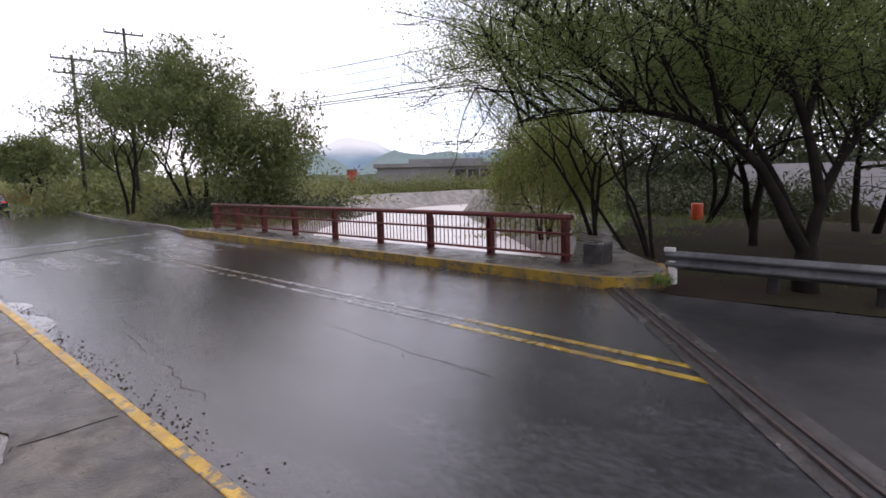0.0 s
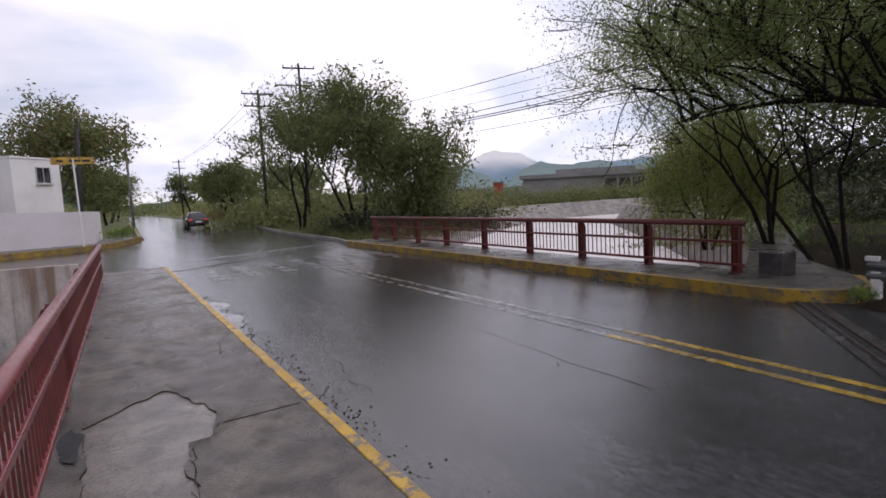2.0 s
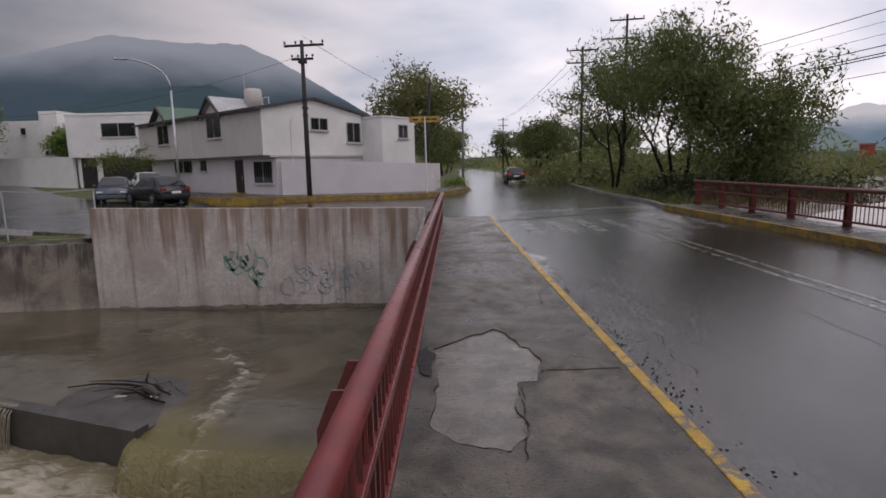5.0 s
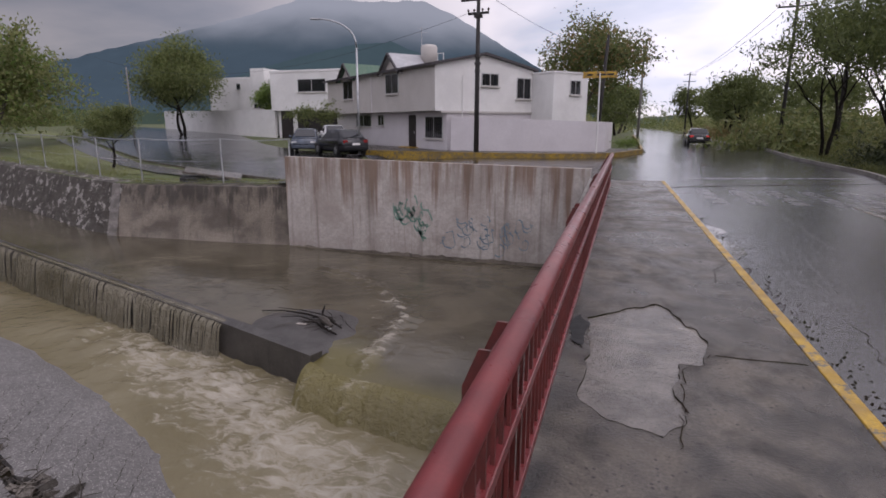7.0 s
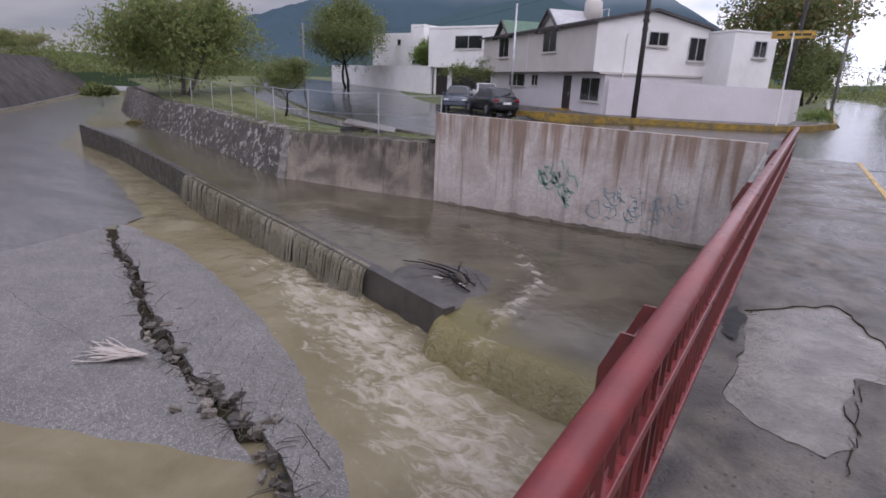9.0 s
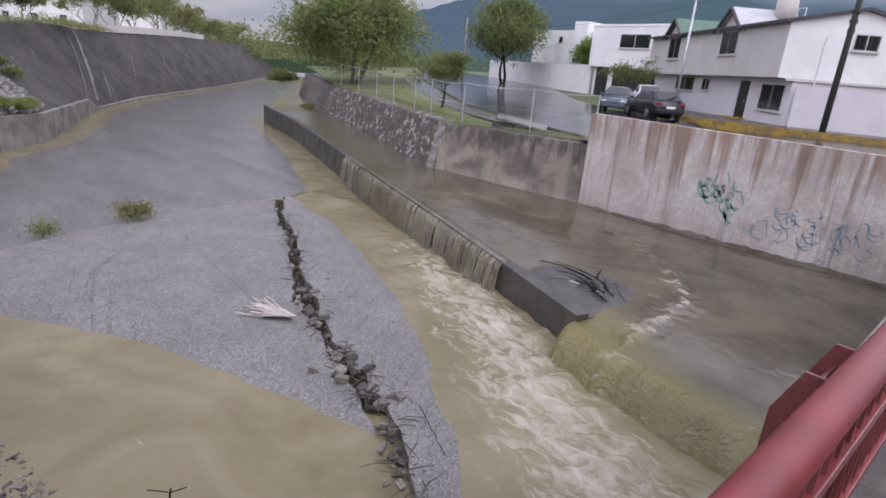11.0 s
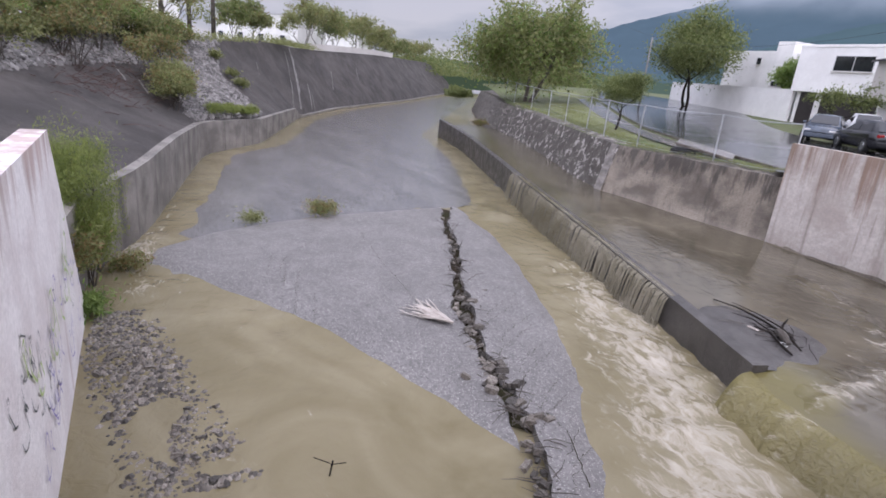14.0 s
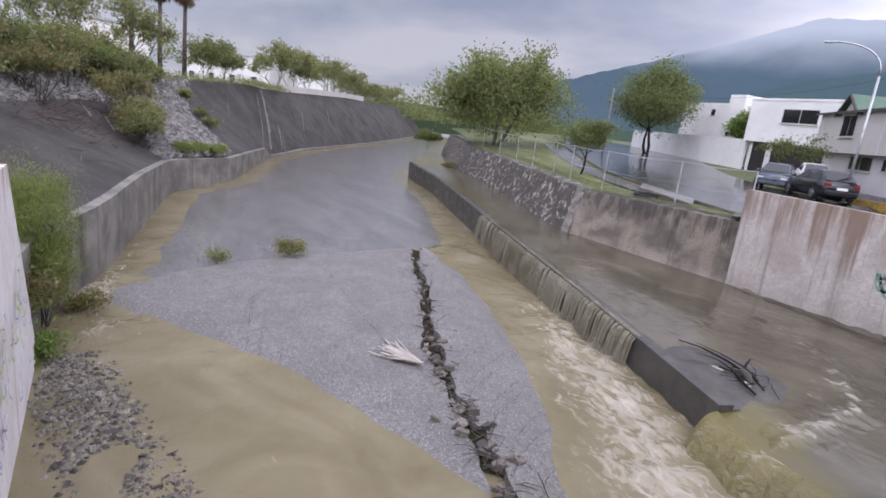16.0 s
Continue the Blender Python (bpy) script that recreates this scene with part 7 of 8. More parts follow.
brush("roadside_brush", "tall wild brush beside the road", verge(2.6, 12, 32, 100), 26000, 0.16, LEAF_BRUSH, 1, 1.7, 0.7)
brush("roadside_grass", "long dry grass on the verge", verge(0.9, 5, 21, 80), 22000, 0.15, LEAF_BRUSH, 2, 0.5, 0.3, 0.08, -1.6)
# undergrowth here and in the park has shade put into its leaf colour
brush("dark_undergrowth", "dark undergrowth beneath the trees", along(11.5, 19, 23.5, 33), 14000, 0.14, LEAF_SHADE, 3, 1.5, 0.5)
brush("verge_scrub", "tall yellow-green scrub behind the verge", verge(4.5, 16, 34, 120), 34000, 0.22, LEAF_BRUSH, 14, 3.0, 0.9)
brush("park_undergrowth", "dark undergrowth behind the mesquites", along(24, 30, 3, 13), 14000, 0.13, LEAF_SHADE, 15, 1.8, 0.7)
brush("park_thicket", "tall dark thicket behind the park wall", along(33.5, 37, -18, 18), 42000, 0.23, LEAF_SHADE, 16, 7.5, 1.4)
brush("dry_scrub", "yellowed scrub behind the trees", along(13, 34, 50, 110), 15000, 0.22, LEAF_RUST, 4, 1.6, 0.9)


def on_north_bank(rng):
    p = line_at([(q[0] - 4 - 6 * rng.random(), q[1] + 5 + 9 * rng.random(), 0) for q in N_TOP_E], rng.uniform(0.1, 1))
    return p.x, p.y, land(p.x, p.y) - 0.1


brush("bank_brush", "dense green brush along the far bank", on_north_bank, 46000, 0.28, LEAF_BRUSH, 5, 3.4, 1.3)
brush("bank_brush_dark", "dense dark green brush along the far bank", on_north_bank, 26000, 0.28, LEAF_BROAD, 6, 3.8, 1.4)
brush("shaded_grass", "sparse green weeds under dark trees", along(10.5, 30, -8, 7), 5000, 0.06, LEAF_BRIGHT, 7, 0.22, 0.5, 0.1, -1.5)
brush("park_grass", "pale green grass beside the water", lambda rng: (lambda x, y: (x, y, land(x, y)))(rng.uniform(16, 34), rng.uniform(6, 12)), 8000, 0.1, LEAF_BRIGHT, 8, 0.35, 0.5, 0.1, -1.5)
brush("lawn_grass", "short lawn blades behind the fence", lambda rng: (lambda s: (lambda p: (p.x + rng.uniform(-1, 1), p.y + rng.uniform(-1.5, 1.5), land(p.x, p.y) + 0.03))(line_at([(-21, 20.6, 0), (-27, 23.4, 0), (-34, 27.6, 0), (-41, 32.2, 0)], s)))(rng.random()), 16000, 0.05, LEAF_OLIVE, 9, 0.10, 0.7, 0.12, -1.5)
brush("bank_top_weeds", "weeds along the top of the bank", lambda rng: (lambda p: (p.x, p.y + 0.9, p.z))(line_at(_s1, rng.uniform(0.02, 0.40))), 9000, 0.11, LEAF_OLIVE, 10, 0.7, 0.6)
brush("wall_top_weeds", "low weeds behind the bank wall", lambda rng: (lambda p: (p.x, p.y + 0.5, p.z))(line_at(_bk1 + _bk2[1:4], rng.random())), 5000, 0.06, LEAF_OLIVE, 11, 0.16, 0.3, 0.15, -1)
brush("far_woods", "distant green trees behind the channel", lambda rng: (lambda p: (p.x + rng.uniform(-10, 3), p.y + rng.uniform(-3, 10), 0.5))(line_at([(-125, 100, 0), (-150, 100, 0), (-175, 60, 0), (-130, 60, 0)], rng.random())), 14000, 0.5, LEAF_BROAD, 12, 8, 3)


def road_end(rng):
    x = rng.uniform(-34, 1) if rng.random() < 0.5 else rng.uniform(17, 44)
    return x, rng.uniform(112, 230), -0.3


brush("road_end_woods", "distant dark trees closing the far road", lambda rng: (rng.uniform(-60, 80), rng.uniform(266, 300), -0.3), 9000, 0.75, LEAF_BROAD, 18, 13.0, 4.0)
brush("far_road_trees", "distant green trees lining the far road", road_end, 13000, 0.5, LEAF_OLIVE, 17, 7.0, 2.6)


# ---- distance ----
def hill(name, label, profile, dist, colour, glow, seed, rough=0.05, cloud=None):
    """A far ridge as a sloping sheet, its haze painted as a glowing colour: profile of (azimuth to the left of +y in
    degrees, elevation in degrees).
    """
    m = bpy.data.materials.new(name)
    m.use_nodes = True
    nt = m.node_tree
    N, L = nt.nodes.new, nt.links.new
    p = nt.nodes["Principled BSDF"]
    tc, no, geo = N("ShaderNodeTexCoord"), N("ShaderNodeTexNoise"), N("ShaderNodeSeparateXYZ")
    no.inputs["Scale"].default_value, no.inputs["Detail"].default_value, no.inputs["Roughness"].default_value = 0.006, 8, 0.65
    L(tc.outputs["Object"], no.inputs["Vector"])
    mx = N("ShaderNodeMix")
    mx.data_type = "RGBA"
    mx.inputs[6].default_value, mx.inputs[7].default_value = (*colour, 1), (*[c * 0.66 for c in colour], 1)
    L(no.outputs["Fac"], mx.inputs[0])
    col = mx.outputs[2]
    # low cloud is blended into the colour above a noisy height
    if cloud:
        L(tc.outputs["Object"], geo.inputs[0])
        n2 = N("ShaderNodeTexNoise")
        n2.inputs["Scale"].default_value, n2.inputs["Detail"].default_value = 0.0022, 6
        L(tc.outputs["Object"], n2.inputs["Vector"])
        ad = N("ShaderNodeMath")
        ad.operation = "MULTIPLY_ADD"
        L(n2.outputs["Fac"], ad.inputs[0])
        ad.inputs[1].default_value = cloud[2]
        L(geo.outputs[2], ad.inputs[2])
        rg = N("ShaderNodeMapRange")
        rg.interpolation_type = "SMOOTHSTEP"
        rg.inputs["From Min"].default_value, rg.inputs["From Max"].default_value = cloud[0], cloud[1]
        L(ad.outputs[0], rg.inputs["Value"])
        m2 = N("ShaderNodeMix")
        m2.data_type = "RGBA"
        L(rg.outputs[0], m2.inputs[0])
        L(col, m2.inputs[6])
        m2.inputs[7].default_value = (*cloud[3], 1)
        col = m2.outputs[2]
    # the hazy colour is emitted; the ridge itself is almost black
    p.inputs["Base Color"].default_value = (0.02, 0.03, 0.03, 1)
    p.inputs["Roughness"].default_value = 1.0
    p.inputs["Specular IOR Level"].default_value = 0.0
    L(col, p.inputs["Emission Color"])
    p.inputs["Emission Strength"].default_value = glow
    bm = bmesh.new()
    rows = [[], [], [], []]
    n = 160
    az0, az1 = profile[0][0], profile[-1][0]
    for i in range(n + 1):
        a = az0 + (az1 - az0) * i / n
        for (a0, e0), (a1, e1) in zip(profile, profile[1:]):
            if min(a0, a1) <= a <= max(a0, a1):
                e = e0 + (e1 - e0) * (a - a0) / (a1 - a0)
                break
        e += rough * (noise.noise(Vector((a * 0.9, seed, 0))) + 0.5 * noise.noise(Vector((a * 2.7, seed, 4))))
        r = radians(a)
        for k, (d, s) in enumerate(((0.72, 0.0), (0.82, 0.38), (0.92, 0.75), (1.0, 1.0))):
            D = dist * d
            rows[k].append(bm.verts.new((-math.sin(r) * D, math.cos(r) * D, 1.6 + dist * math.tan(radians(max(e, 0.05))) * s - (8 if k == 0 else 0))))
    for a, b in zip(rows, rows[1:]):
        for i in range(n):
            bm.faces.new((a[i], a[i + 1], b[i + 1], b[i]))
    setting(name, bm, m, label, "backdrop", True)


# ridge colours hold the distance haze: bluer and paler when farther
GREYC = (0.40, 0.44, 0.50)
hill("backdrop_mountain_west", "dark mountain, blue haze and low cloud painted into its glow", [(62, 0.1), (56, 2.4), (51.2, 4.8), (44.7, 6.8), (35.5, 9.6), (30, 11.5), (24, 11.3), (19, 11.5), (15.8, 10.2), (12, 8.0), (7.2, 5.2), (3, 2.4), (0, 0.3)], 3000, (0.062, 0.098, 0.140), 1.0, 1, 0.15, (400, 640, 190, GREYC))
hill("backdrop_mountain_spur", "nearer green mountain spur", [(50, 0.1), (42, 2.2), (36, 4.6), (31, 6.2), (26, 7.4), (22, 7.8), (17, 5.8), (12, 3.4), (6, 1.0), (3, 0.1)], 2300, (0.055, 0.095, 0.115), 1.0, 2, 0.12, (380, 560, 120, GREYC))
hill("backdrop_hills_far", "far hills, blue haze and white mist painted into their glow", [(-25, 0.2), (-30, 2.2), (-34, 3.4), (-37, 4.4), (-40, 3.9), (-43, 2.0), (-49, 2.6), (-54, 3.0), (-60, 2.0), (-66, 0.3)], 3200, (0.25, 0.37, 0.50), 1.0, 3, 0.15, (165, 290, 150, (0.9, 0.92, 0.95)))
hill("backdrop_hills_near", "green hills under the cloud, paled by painted haze", [(-28, 0.2), (-31.5, 2.6), (-33.5, 3.1), (-36, 2.0), (-38.3, 1.0), (-40, 2.3), (-41.8, 3.0), (-44, 2.5), (-47.7, 2.8), (-50, 1.9), (-54, 2.6), (-60, 1.0), (-66, 0.2)], 2600, (0.27, 0.36, 0.36), 1.0, 4, 0.12)
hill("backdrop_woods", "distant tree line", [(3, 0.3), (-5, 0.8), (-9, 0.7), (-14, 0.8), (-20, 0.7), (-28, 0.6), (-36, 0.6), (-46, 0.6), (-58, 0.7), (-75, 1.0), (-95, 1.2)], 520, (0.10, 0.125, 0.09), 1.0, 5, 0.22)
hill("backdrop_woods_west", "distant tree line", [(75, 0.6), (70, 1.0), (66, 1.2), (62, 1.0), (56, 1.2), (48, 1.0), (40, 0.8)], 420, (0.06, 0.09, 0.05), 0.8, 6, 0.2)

# low concrete building across the water
fac = thing("factory_building", "long low grey concrete building with a dark loading bay", "building", (118, 128, 0.0), -44)
CONC_FAR = mat("far_grey_concrete", (0.24, 0.235, 0.235), (0.19, 0.185, 0.185), 0.1, 0.8, 0.05, 0.1, 3)
part("wall", newbox(-8, 50, 0, 20, -1, 5.4), CONC_FAR, fac)
part("roof", newbox(-9, 51, -1, 21, 5.4, 6.6), CONC_FAR, fac)
part("loading_bay", newbox(16, 49, -0.1, 0.0, 1.0, 4.4), DOOR_DARK, fac, "dark open loading bay")
part("upper_block", newbox(2, 26, 4, 16, 6.6, 8.0), CONC_FAR, fac)
for i in range(9):
    part("pillar", newbox(16 + i * 4, 16.6 + i * 4, -0.4, 0.0, 0, 5.4), CONC_FAR, fac)
red = thing("red_tower", "small red block building behind the brush", "building", (96, 125, 0), -40)
part("block", newbox(-1.4, 1.4, -1.4, 1.4, -1, 4.6), mat("red_render", (0.42, 0.05, 0.04), None, 0.5, 0.7, 0.1, 0), red)
part("cap", newbox(-1.6, 1.6, -1.6, 1.6, 4.5, 4.8), CONC_FAR, red)

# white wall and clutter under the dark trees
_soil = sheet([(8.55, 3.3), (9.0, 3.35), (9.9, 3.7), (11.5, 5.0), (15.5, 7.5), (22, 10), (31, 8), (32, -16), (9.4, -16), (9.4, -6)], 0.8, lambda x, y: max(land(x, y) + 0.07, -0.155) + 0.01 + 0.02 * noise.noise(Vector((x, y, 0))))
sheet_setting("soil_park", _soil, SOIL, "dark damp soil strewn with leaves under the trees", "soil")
wall_strip("wall_park", [(29, 8), (30.5, 3), (31.6, -3), (32, -8), (31, -14)], [2.0, 2.0, 2.0, 2.0, 2.0], [-0.6] * 5, 0.25, LILAC_WALL, "long white wall behind the dark trees", back=-1)
drum = thing("orange_barrel", "bright orange barrel beneath the trees", "barrel", (22.5, 7.4, land(22.5, 7.4)))
part("drum", newtube([(0, 0, 0.0), (0, 0, 0.05), (0, 0, 0.70), (0, 0, 0.74)], [0.20, 0.22, 0.22, 0.20], 16), mat("orange_plastic", (0.75, 0.09, 0.02), None, 2, 0.4, 0.05, 0), drum, "", True)
for hx, hy in ((24.5, 2.5), (26.5, 0.3)):
    me = sheet([(hx + 1.5 * math.cos(a), hy + 1.2 * math.sin(a)) for a in np.linspace(0, 6.0, 18)], 0.3, lambda x, y: -0.3 + 0.75 * math.exp(-((x - hx) ** 2 + (y - hy) ** 2) / 0.9) + 0.06 * noise.noise(Vector((x * 3, y * 3, 0))))
    sheet_setting("soil_heap", me, SOIL, "dark heap of loose soil", "soil heap", True, "")
# flat far roofs on the high bank
for bx, by, bw, bh, ang in ((-78, -4, 16, 5.2, 15), (-96, 14, 18, 5.0, 35), (-122, 32, 14, 4.6, 40), (-66, -18, 20, 7.0, 8), (-46, -22, 12, 6.5, 4)):
    b = thing("low_building", "low pale building behind the bank trees", "building", (bx, by, land(bx, by) - 0.1), ang, "far buildings")
    part("wall", newbox(-bw / 2, bw / 2, -3, 3, -0.4, bh), WHITE_WALL, b)
    part("roof", newbox(-bw / 2 - 0.2, bw / 2 + 0.2, -3.2, 3.2, bh, bh + 0.25), ROOF_GREY, b)
    for i in range(4):
        part("window", newbox(-bw / 2 + 1 + i * bw / 4, -bw / 2 + 2 + i * bw / 4, -3.05, -2.98, 1.2, 2.2), GLASS_DARK, b)


# ---- channel details ----
def rock_mesh(name, seed, material, n=1):
    rnd = random.Random(seed)
    bm = bmesh.new()
    bmesh.ops.create_cube(bm, size=1.5)
    bmesh.ops.subdivide_edges(bm, edges=bm.edges[:], cuts=1)
    for v in bm.verts:
        k = 1 + 0.30 * noise.noise(v.co * 1.3 + Vector((seed * 3.1, 0, 0)))
        v.co = Vector((v.co.x * k + rnd.uniform(-0.14, 0.14), (v.co.y * k + rnd.uniform(-0.14, 0.14)) * rnd.uniform(0.72, 0.85), (v.co.z * k + rnd.uniform(-0.14, 0.14)) * 0.62))
    return finish(bm, name, material)


ROCKS = [rock_mesh("stone", s, STONE) for s in range(6)]
_rnd = random.Random(12)


def stones(label, n, where, size, group, flat=0.8, mats=None):
    for i in range(n):
        x, y, z = where(i)
        s = size * _rnd.uniform(0.45, 1.5)
        ob = tagged(new("stone", ROCKS[_rnd.randrange(6)]), label, "stone", group)
        ob.matrix_world = Matrix.Translation((x, y, z + s * 0.25)) @ Euler([_rnd.uniform(-0.5, 0.5), _rnd.uniform(-0.5, 0.5), _rnd.uniform(0, 6.3)]).to_matrix().to_4x4() @ Matrix.Diagonal((s, s * _rnd.uniform(0.6, 1), s * flat, 1))


def along_crack(i):
    s = _rnd.betavariate(2.6, 1.4)
    p = line_at([(*q, 0) for q in CRACK], s)
    return p.x + _rnd.gauss(0, 0.13), p.y + _rnd.gauss(0, 0.13), -3.56


def crack_heap(i):
    p = line_at([(*q, 0) for q in CRACK], _rnd.choice((_rnd.gauss(0.56, 0.03), _rnd.gauss(0.68, 0.06), _rnd.gauss(0.80, 0.06))))
    return p.x + _rnd.gauss(0, 0.18), p.y + _rnd.gauss(0, 0.18), -3.50


stones("broken concrete lump wedged in the slab crack", 130, along_crack, 0.075, "rubble in the crack")
stones("broken pale concrete lump heaped on the crack", 50, crack_heap, 0.105, "rubble in the crack", 0.7)


def twigs_mesh(name, n, where, length, r, seed):
    rng = np.random.default_rng(seed)
    bm = bmesh.new()
    for _ in range(n):
        p = Vector(where(rng))
        d = Vector((rng.normal(), rng.normal(), rng.normal() * 0.35)).normalized()
        l = length * rng.uniform(0.4, 1.4)
        m = p + d * l * 0.5 + Vector((rng.normal(), rng.normal(), abs(rng.normal()))) * l * 0.08
        tube(bm, [p, m, p + d * l], [r, r * 0.8, r * 0.4], 4, False)
    return bm


def _cw(rng):
    p = line_at([(*q, 0) for q in CRACK], rng.beta(2.2, 1.6))
    return p.x + rng.normal(0, 0.12), p.y + rng.normal(0, 0.12), -3.46


setting("crack_driftwood", twigs_mesh("crack_driftwood", 230, _cw, 0.35, 0.009, 3), BARK_GREY, "tangled twigs and roots caught in the crack", "driftwood", kind="stuff")
RAG = mat("pale_rag", (0.52, 0.47, 0.42), (0.38, 0.33, 0.29), 6, 0.8, 0.1, 0.4, 40)
rag = thing("rag", "pale torn plastic sheet snagged on rubble", "rag", (-9.4, 5.15, -3.47))
_r2 = random.Random(3)
for k in range(44):
    _bm = bmesh.new()
    a0, l = _r2.uniform(3.2, 4.0), _r2.uniform(0.7, 1.5)
    w = _r2.uniform(0.012, 0.034)
    prev = None
    for i in range(8):
        t = i / 7
        a = a0 + 0.10 * math.sin(3 * t + k)
        c = Vector((math.cos(a) * l * t, math.sin(a) * l * t * 0.8, 0.06 * (1 - t) + 0.012 * math.sin(7 * t + k) + 0.02))
        sd = Vector((-math.sin(a), math.cos(a), 0.4 * math.sin(k + 4 * t))) * w * (1 - 0.6 * t)
        row = (_bm.verts.new(c - sd), _bm.verts.new(c + sd))
        if prev:
            _bm.faces.new((prev[0], prev[1], row[1], row[0]))
        prev = row
    _ob = part("torn_strip", _bm, RAG, rag)
    _md = _ob.modifiers.new("cloth", "SOLIDIFY")
    _md.thickness = 0.005
dw = thing("driftwood", "dark tangled branch and trash on the wet flat", "driftwood", (-6.2, 11.0, UP + 0.04))
part("stump", newtube([(-0.25, 0.22, 0.02), (-0.1, 0.1, 0.10), (0.1, -0.08, 0.13), (0.32, -0.2, 0.06)], [0.03, 0.075, 0.085, 0.04], 7), BARK_GREY, dw)
for q, w in ((((-1.9, 0.35, 0.03), (-1.3, 0.42, 0.07), (-0.6, 0.3, 0.09), (0.0, 0.1, 0.10)), 0.026), (((-0.25, 0.55, 0.26), (-0.22, 0.38, 0.16), (-0.1, 0.15, 0.11), (0.25, -0.2, 0.08)), 0.03),
             (((-1.6, 0.62, 0.05), (-0.9, 0.55, 0.08), (-0.2, 0.35, 0.10), (0.1, 0.2, 0.08)), 0.016), (((-0.5, -0.1, 0.04), (-0.1, -0.2, 0.12), (0.35, -0.42, 0.05), (0.6, -0.5, 0.02)), 0.028),
             (((0.0, 0.4, 0.03), (0.1, 0.1, 0.16), (0.3, -0.1, 0.13), (0.55, -0.15, 0.03)), 0.024), (((-1.2, 0.1, 0.03), (-0.7, 0.12, 0.09), (-0.3, 0.0, 0.08), (0.2, -0.3, 0.04)), 0.014)):
    part("branch", newtube(q, [w * 0.5, w * 0.8, w, w * 0.7], 6), BARK, dw)
for k in range(24):
    part("twig", twigs_mesh("twig", 1, lambda rng: (rng.normal(0, 0.26), rng.normal(0, 0.24), 0.06), 0.4, 0.010, 80 + k), BARK if k % 3 else BARK_GREY, dw)
part("trash", rock_mesh("trash", 4, WHITE_WALL), WHITE_WALL, dw, "scrap of white litter").matrix_basis = pose(0.25, -0.25, 0.03) @ Matrix.Diagonal((0.10, 0.05, 0.04, 1))
part("trash", rock_mesh("trash", 5, RAG), RAG, dw, "scrap of pale litter").matrix_basis = pose(-0.45, -0.2, 0.03) @ Matrix.Diagonal((0.16, 0.05, 0.04, 1))

# gravel bar at the painted wall

def gravel_spot(i):
    while True:
        x, y = _rnd.uniform(-12.0, -6.3), _rnd.uniform(-1.85, 1.0)
        c = -0.62 + 0.28 * (x + 9.2)
        if y > -1.75 - 0.055 * (x + 12.5) + 0.25 and abs(y - c) < 0.85 * _rnd.random() ** 0.7 and noise.noise(Vector((x * 0.8, y * 1.1, 2))) > -0.34:
            return x, y, LOW - 0.045 + 0.03 * _rnd.random()


stones("wet grey river stone on the gravel bar", 118, gravel_spot, 0.07, "gravel bar stones", 0.8)
grit("gravel_bar", "fine wet gravel beside the painted wall", 1700, lambda rng: gravel_spot(0)[:2], 0.034, STONE, lambda x, y: LOW - 0.002, 11)
grit("gravel_coarse", "coarse wet gravel beside the painted wall", 1300, lambda rng: gravel_spot(0)[:2], 0.055, STONE, lambda x, y: LOW - 0.01, 13)
stick = thing("stick", "thin dark stick standing in muddy water", "stick", (-6.05, 1.69, LOW))
part("stem", newtube([(0, 0, -0.1), (0.02, 0.05, 0.25)], 0.012, 5), BARK, stick)
part("twig", newtube([(0, 0.02, 0.18), (0.12, 0.2, 0.26)], 0.007, 5), BARK, stick)
part("twig", newtube([(0, 0.02, 0.2), (-0.1, -0.18, 0.27)], 0.007, 5), BARK, stick)

# hairline cracks in the apron
zs_w, zs_e = slab_z(SLAB_WEST, -3.494, 0.24, 1.3), slab_z(SLAB_EAST, -3.464, 0.25, 0.9)
for i in range(9):
    x0, y0 = -13.6 + 0.55 * i, 2.2 + 0.25 * (i % 3)
    if i < 7:
        crack_line(slab_w, [(x0 - 1.1, y0 + 0.1), (x0 + 0.6, y0 - 0.35 + 0.1 * (i % 2))], 0.0055, zs_w, seed=i, amp=0.09)
crack_line(slab_w, [(-16.2, 5.2), (-13.6, 5.0), (-10.7, 4.9), (-9.6, 5.1)], 0.008, zs_w, seed=20, amp=0.08)
crack_line(slab_w, [(-15.5, 3.5), (-14.2, 2.5), (-13.2, 2.2)], 0.008, zs_w, seed=21, amp=0.08)
for i in range(11):
    x0 = -10.6 + 0.55 * i
    y0 = 6.6 - 0.13 * i + 0.25 * (i % 2)
    crack_line(slab_e, [(x0 - 0.6, y0 + 0.85), (x0 - 0.15, y0 + 0.1), (x0 + 0.1, y0 - 0.3), (x0 + 0.5, y0 - 0.7)], 0.005, zs_e, seed=30 + i, amp=0.12)
crack_line(slab_e, [(-6.7, 5.2), (-5.6, 5.3), (-4.6, 4.9)], 0.012, zs_e, seed=50, amp=0.05)
for i in range(10):
    a = line_at([(-19, 9, 0), (-17, 0.8, 0)], i / 9)
    if i % 2 == 0:
        crack_line(bpy.data.objects["channel_bed"], [(a.x - 0.3, a.y), (a.x - 4 - (i % 3) * 2, a.y + 1.2 + 0.35 * i)], 0.006, -3.565, seed=60 + i, amp=0.2)

# riprap on the bank
_rr = random.Random(5)


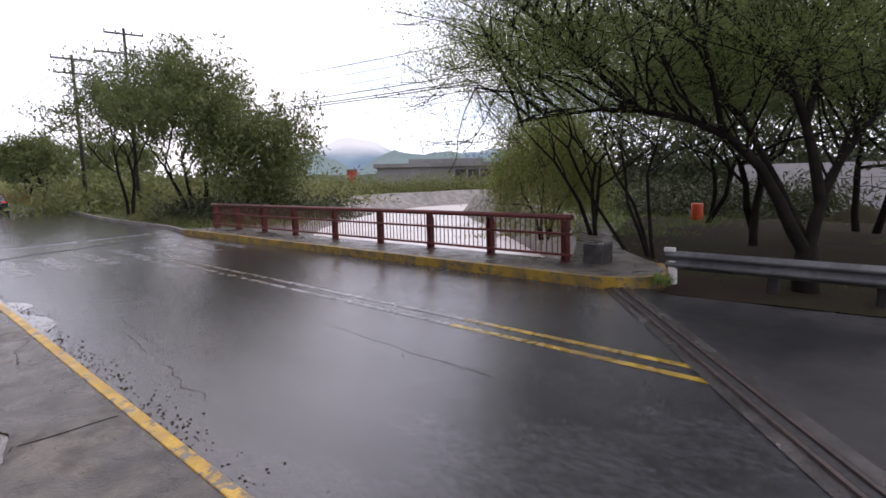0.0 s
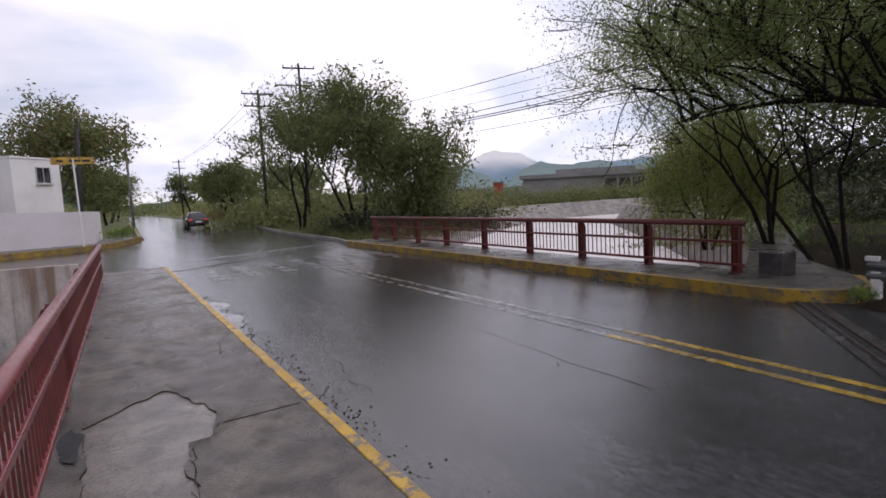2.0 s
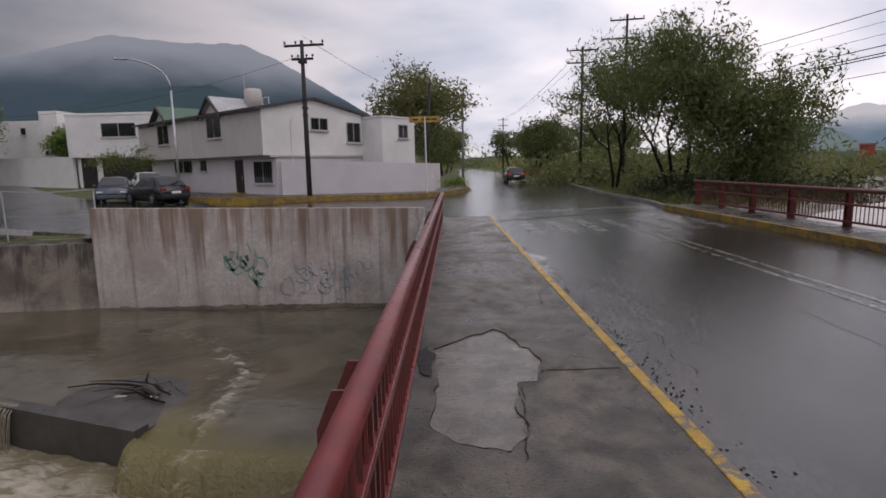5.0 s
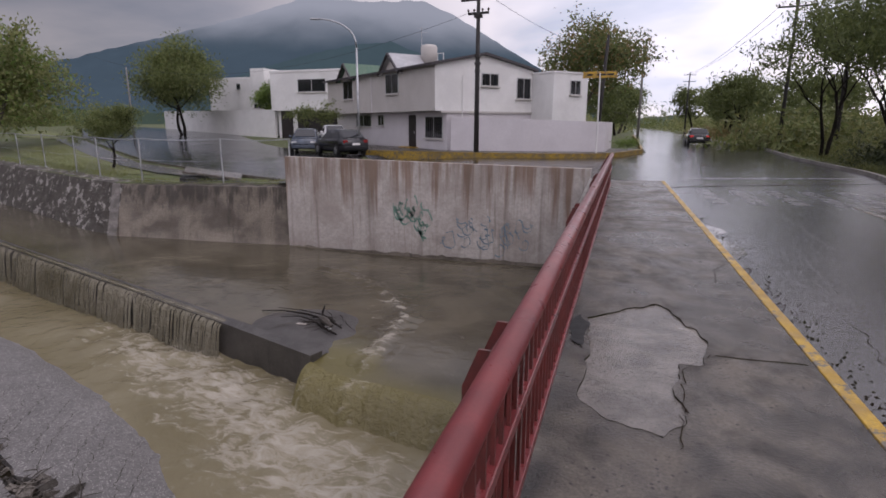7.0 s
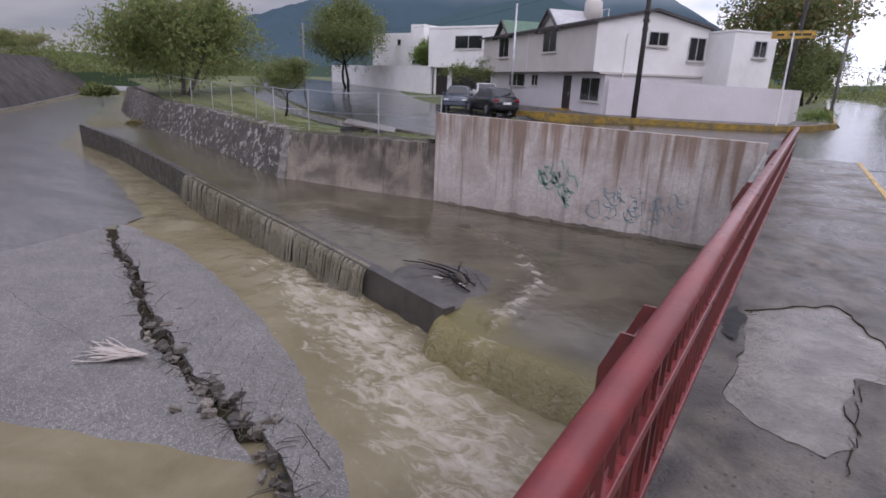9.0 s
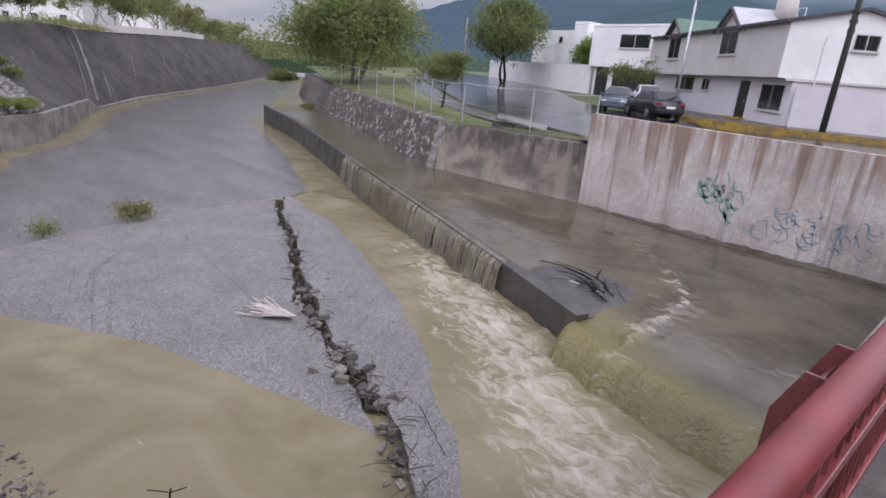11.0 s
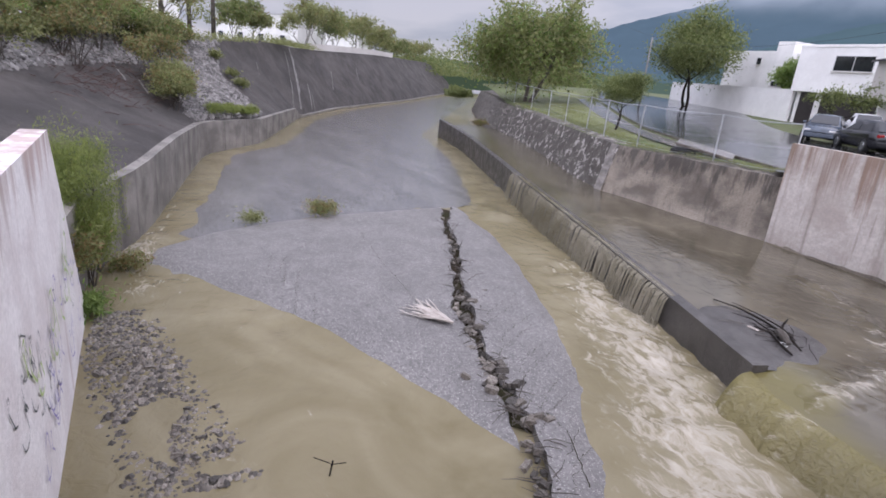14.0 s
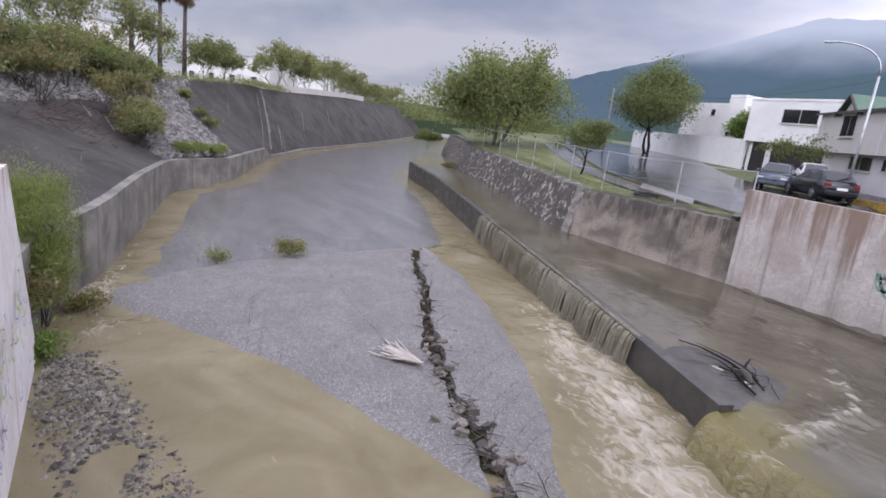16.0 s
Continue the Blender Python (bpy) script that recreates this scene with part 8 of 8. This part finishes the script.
def stone_field(name, label, spots, lo, hi):
    """Loose angular stones heaped at the given places, joined."""
    cube = [Vector((a, b, c)) * 0.85 for a in (-1, 1) for b in (-1, 1) for c in (-1, 1)]
    quads = ((0, 1, 3, 2), (4, 6, 7, 5), (0, 4, 5, 1), (2, 3, 7, 6), (0, 2, 6, 4), (1, 5, 7, 3))
    verts, faces = [], []
    for p in spots:
        r = _rr.uniform(lo, hi)
        m = Euler((_rr.uniform(0, 6), _rr.uniform(0, 6), _rr.uniform(0, 6))).to_matrix()
        b = len(verts)
        verts += [p + m @ Vector((c.x * r * _rr.uniform(0.7, 1.1), c.y * r * _rr.uniform(0.55, 0.95), c.z * r * _rr.uniform(0.5, 0.85))) for c in cube]
        faces += [tuple(b + k for k in q) for q in quads]
    me = bpy.data.meshes.new(name)
    me.from_pydata(verts, [], faces)
    me.materials.append(RIPRAP)
    return tagged(new(name, me), label, "riprap", "", "stuff")


_spots = []
while len(_spots) < 5200:
    s, k = _rr.uniform(0.124, 0.186), _rr.uniform(0.03, 1.0)
    if s < 0.180 + 0.004 * math.sin(k * 9):
        _spots.append(Vector(bank_at(s, k)) + Vector((0, 0, 0.06)))
stone_field("riprap", "loose grey riprap stones on the bank", _spots, 0.09, 0.21)
_spots = [Vector(bank_at(_rr.uniform(0.03, 0.128), 1.0 - 0.36 * _rr.random() ** 0.8)) + Vector((0, 0, 0.05)) for _ in range(2600)]
stone_field("riprap_near", "loose grey riprap stones on the near bank", _spots, 0.08, 0.19)
# pale washed streaks, wall cap and dead branches on the slope
STREAK = mat("washed_pale_concrete", (0.26, 0.245, 0.225), (0.07, 0.065, 0.06), 5.0, 0.7, 0.1, 0.3, 20, fine=0.5)


def slope_streak(s, k0, k1, w):
    a, b = [], []
    for k in np.linspace(k0, k1, 30):
        g = abs(noise.noise(Vector((k * 9, s * 40, 0)))) * 2.2 * math.sin(math.pi * min(1, max(0.06, (k - k0) / (k1 - k0)))) ** 0.5
        p, q = Vector(bank_at(s + 0.0004 * noise.noise(Vector((k * 20, s * 90, 4))), k)), Vector(bank_at(s + w * (0.45 + 0.6 * g), k))
        nrm = Vector((0.25, 0.6, 0.75)) * 0.09
        a.append(p + nrm)
        b.append(q + nrm)
    return setting("drip_line", loft([a, b], 60), STREAK, "pale washed strip down the dark slope", "stain", kind="stuff")


for _a, _k0, _k1, _w in ((0.288, 0.08, 0.97, 0.0055), (0.276, 0.0, 0.9, 0.002), (0.312, 0.05, 0.42, 0.0022), (0.318, 0.0, 0.3, 0.0012), (0.37, 0.3, 0.62, 0.0014), (0.43, 0.45, 0.7, 0.0016), (0.20, 0.3, 0.5, 0.0012), (0.225, 0.5, 0.7, 0.001), (0.10, 0.45, 0.62, 0.0015), (0.108, 0.32, 0.5, 0.0014)):
    slope_streak(_a, _k0, _k1, _w)
_cap = [line_at(_s1, k) for k in (0.405, 0.49, 0.57, 0.655)]
_bm = loft([[p + Vector((0.15, 0.2, -0.1)) for p in _cap], [p + Vector((0.15, 0.2, 0.65)) for p in _cap], [p + Vector((-0.2, -0.2, 0.65)) for p in _cap], [p + Vector((-0.2, -0.2, -0.1)) for p in _cap]], 12, closed=True)
setting("wall_cap", _bm, BEIGE_WALL, "low pale wall along the top of the slope", "wall")
setting("dead_branches", twigs_mesh("dead_branches", 260, lambda rng: (lambda p: (p[0] + rng.normal(0, 0.4), p[1] + rng.normal(0, 0.3), p[2] + 0.15))(bank_at(0.085 + 0.016 * rng.normal(), 0.5 + 0.14 * rng.normal())), 0.8, 0.016, 21), mat("red_brown_wood", (0.10, 0.055, 0.045), (0.05, 0.03, 0.025), 4, 0.8, 0.1, 0.3), "fallen red-brown branches on the slope", "branches", kind="stuff")


# ---- sprayed scribbles on the walls: plain loops, no letters ----
def scribble(parent, origin, across, upv, out, w, h, n, seed, material, r=0.014):
    rnd = random.Random(seed)
    for k in range(n):
        cx, cy = rnd.uniform(0, w), rnd.uniform(0, h)
        a0, e = rnd.uniform(0, 6), rnd.uniform(0.4, 0.9)
        pts = []
        for i in range(14):
            a = a0 + i * rnd.uniform(0.35, 0.5)
            R = (0.10 + 0.016 * i) * e
            pts.append(Vector(origin) + Vector(across) * (cx + R * math.cos(a) + 0.02 * i) + Vector(upv) * (cy + R * 1.5 * math.sin(a)) + Vector(out) * 0.008)
        a = [p - Vector(upv) * r for p in pts]
        b = [p + Vector(upv) * r + Vector(across) * r for p in pts]
        part("scribble", loft([a, b], 26), material, parent)


GREEN_P = mat("faded_green_spray", (0.15, 0.31, 0.24), (0.27, 0.36, 0.31), 4, 0.7, 0.1, 0, fine=0.5)
BLUE_P = mat("faded_blue_spray", (0.16, 0.25, 0.32), (0.26, 0.31, 0.34), 4, 0.7, 0.1, 0, fine=0.5)
LILAC_P = mat("faded_violet_spray", (0.22, 0.18, 0.42), (0.35, 0.32, 0.5), 4, 0.7, 0.1, 0, fine=0.4)
LIME_P = mat("faded_lime_spray", (0.35, 0.48, 0.16), (0.5, 0.55, 0.3), 4, 0.7, 0.1, 0, fine=0.4)
DARK_P = mat("dark_spray", (0.08, 0.10, 0.10), (0.2, 0.2, 0.2), 4, 0.7, 0.1, 0, fine=0.4)
wn = bpy.data.objects["wall_north"]
scribble(wn, (-7.3, 18.0, -2.0), (1, 0, 0), (0, 0, 1), (0, -1, 0), 1.1, 0.9, 18, 1, GREEN_P, 0.03)
scribble(wn, (-5.6, 18.0, -2.6), (1, 0, 0), (0, 0, 1), (0, -1, 0), 3.0, 1.1, 22, 2, BLUE_P, 0.018)
_wd = Vector((-5.0, -0.25, 0)).normalized()
scribble(wall_south, (-6.2, -1.362, -3.0), _wd, (0, 0, 1), (0, 1, 0), 4.6, 1.5, 22, 3, LILAC_P, 0.012)
scribble(wall_south, (-5.5, -1.337, -2.2), _wd, (0, 0, 1), (0, 1, 0), 4.6, 1.2, 14, 4, LIME_P, 0.02)
scribble(wall_south, (-5.0, -1.322, -3.2), _wd, (0, 0, 1), (0, 1, 0), 5.0, 1.8, 16, 5, DARK_P, 0.01)
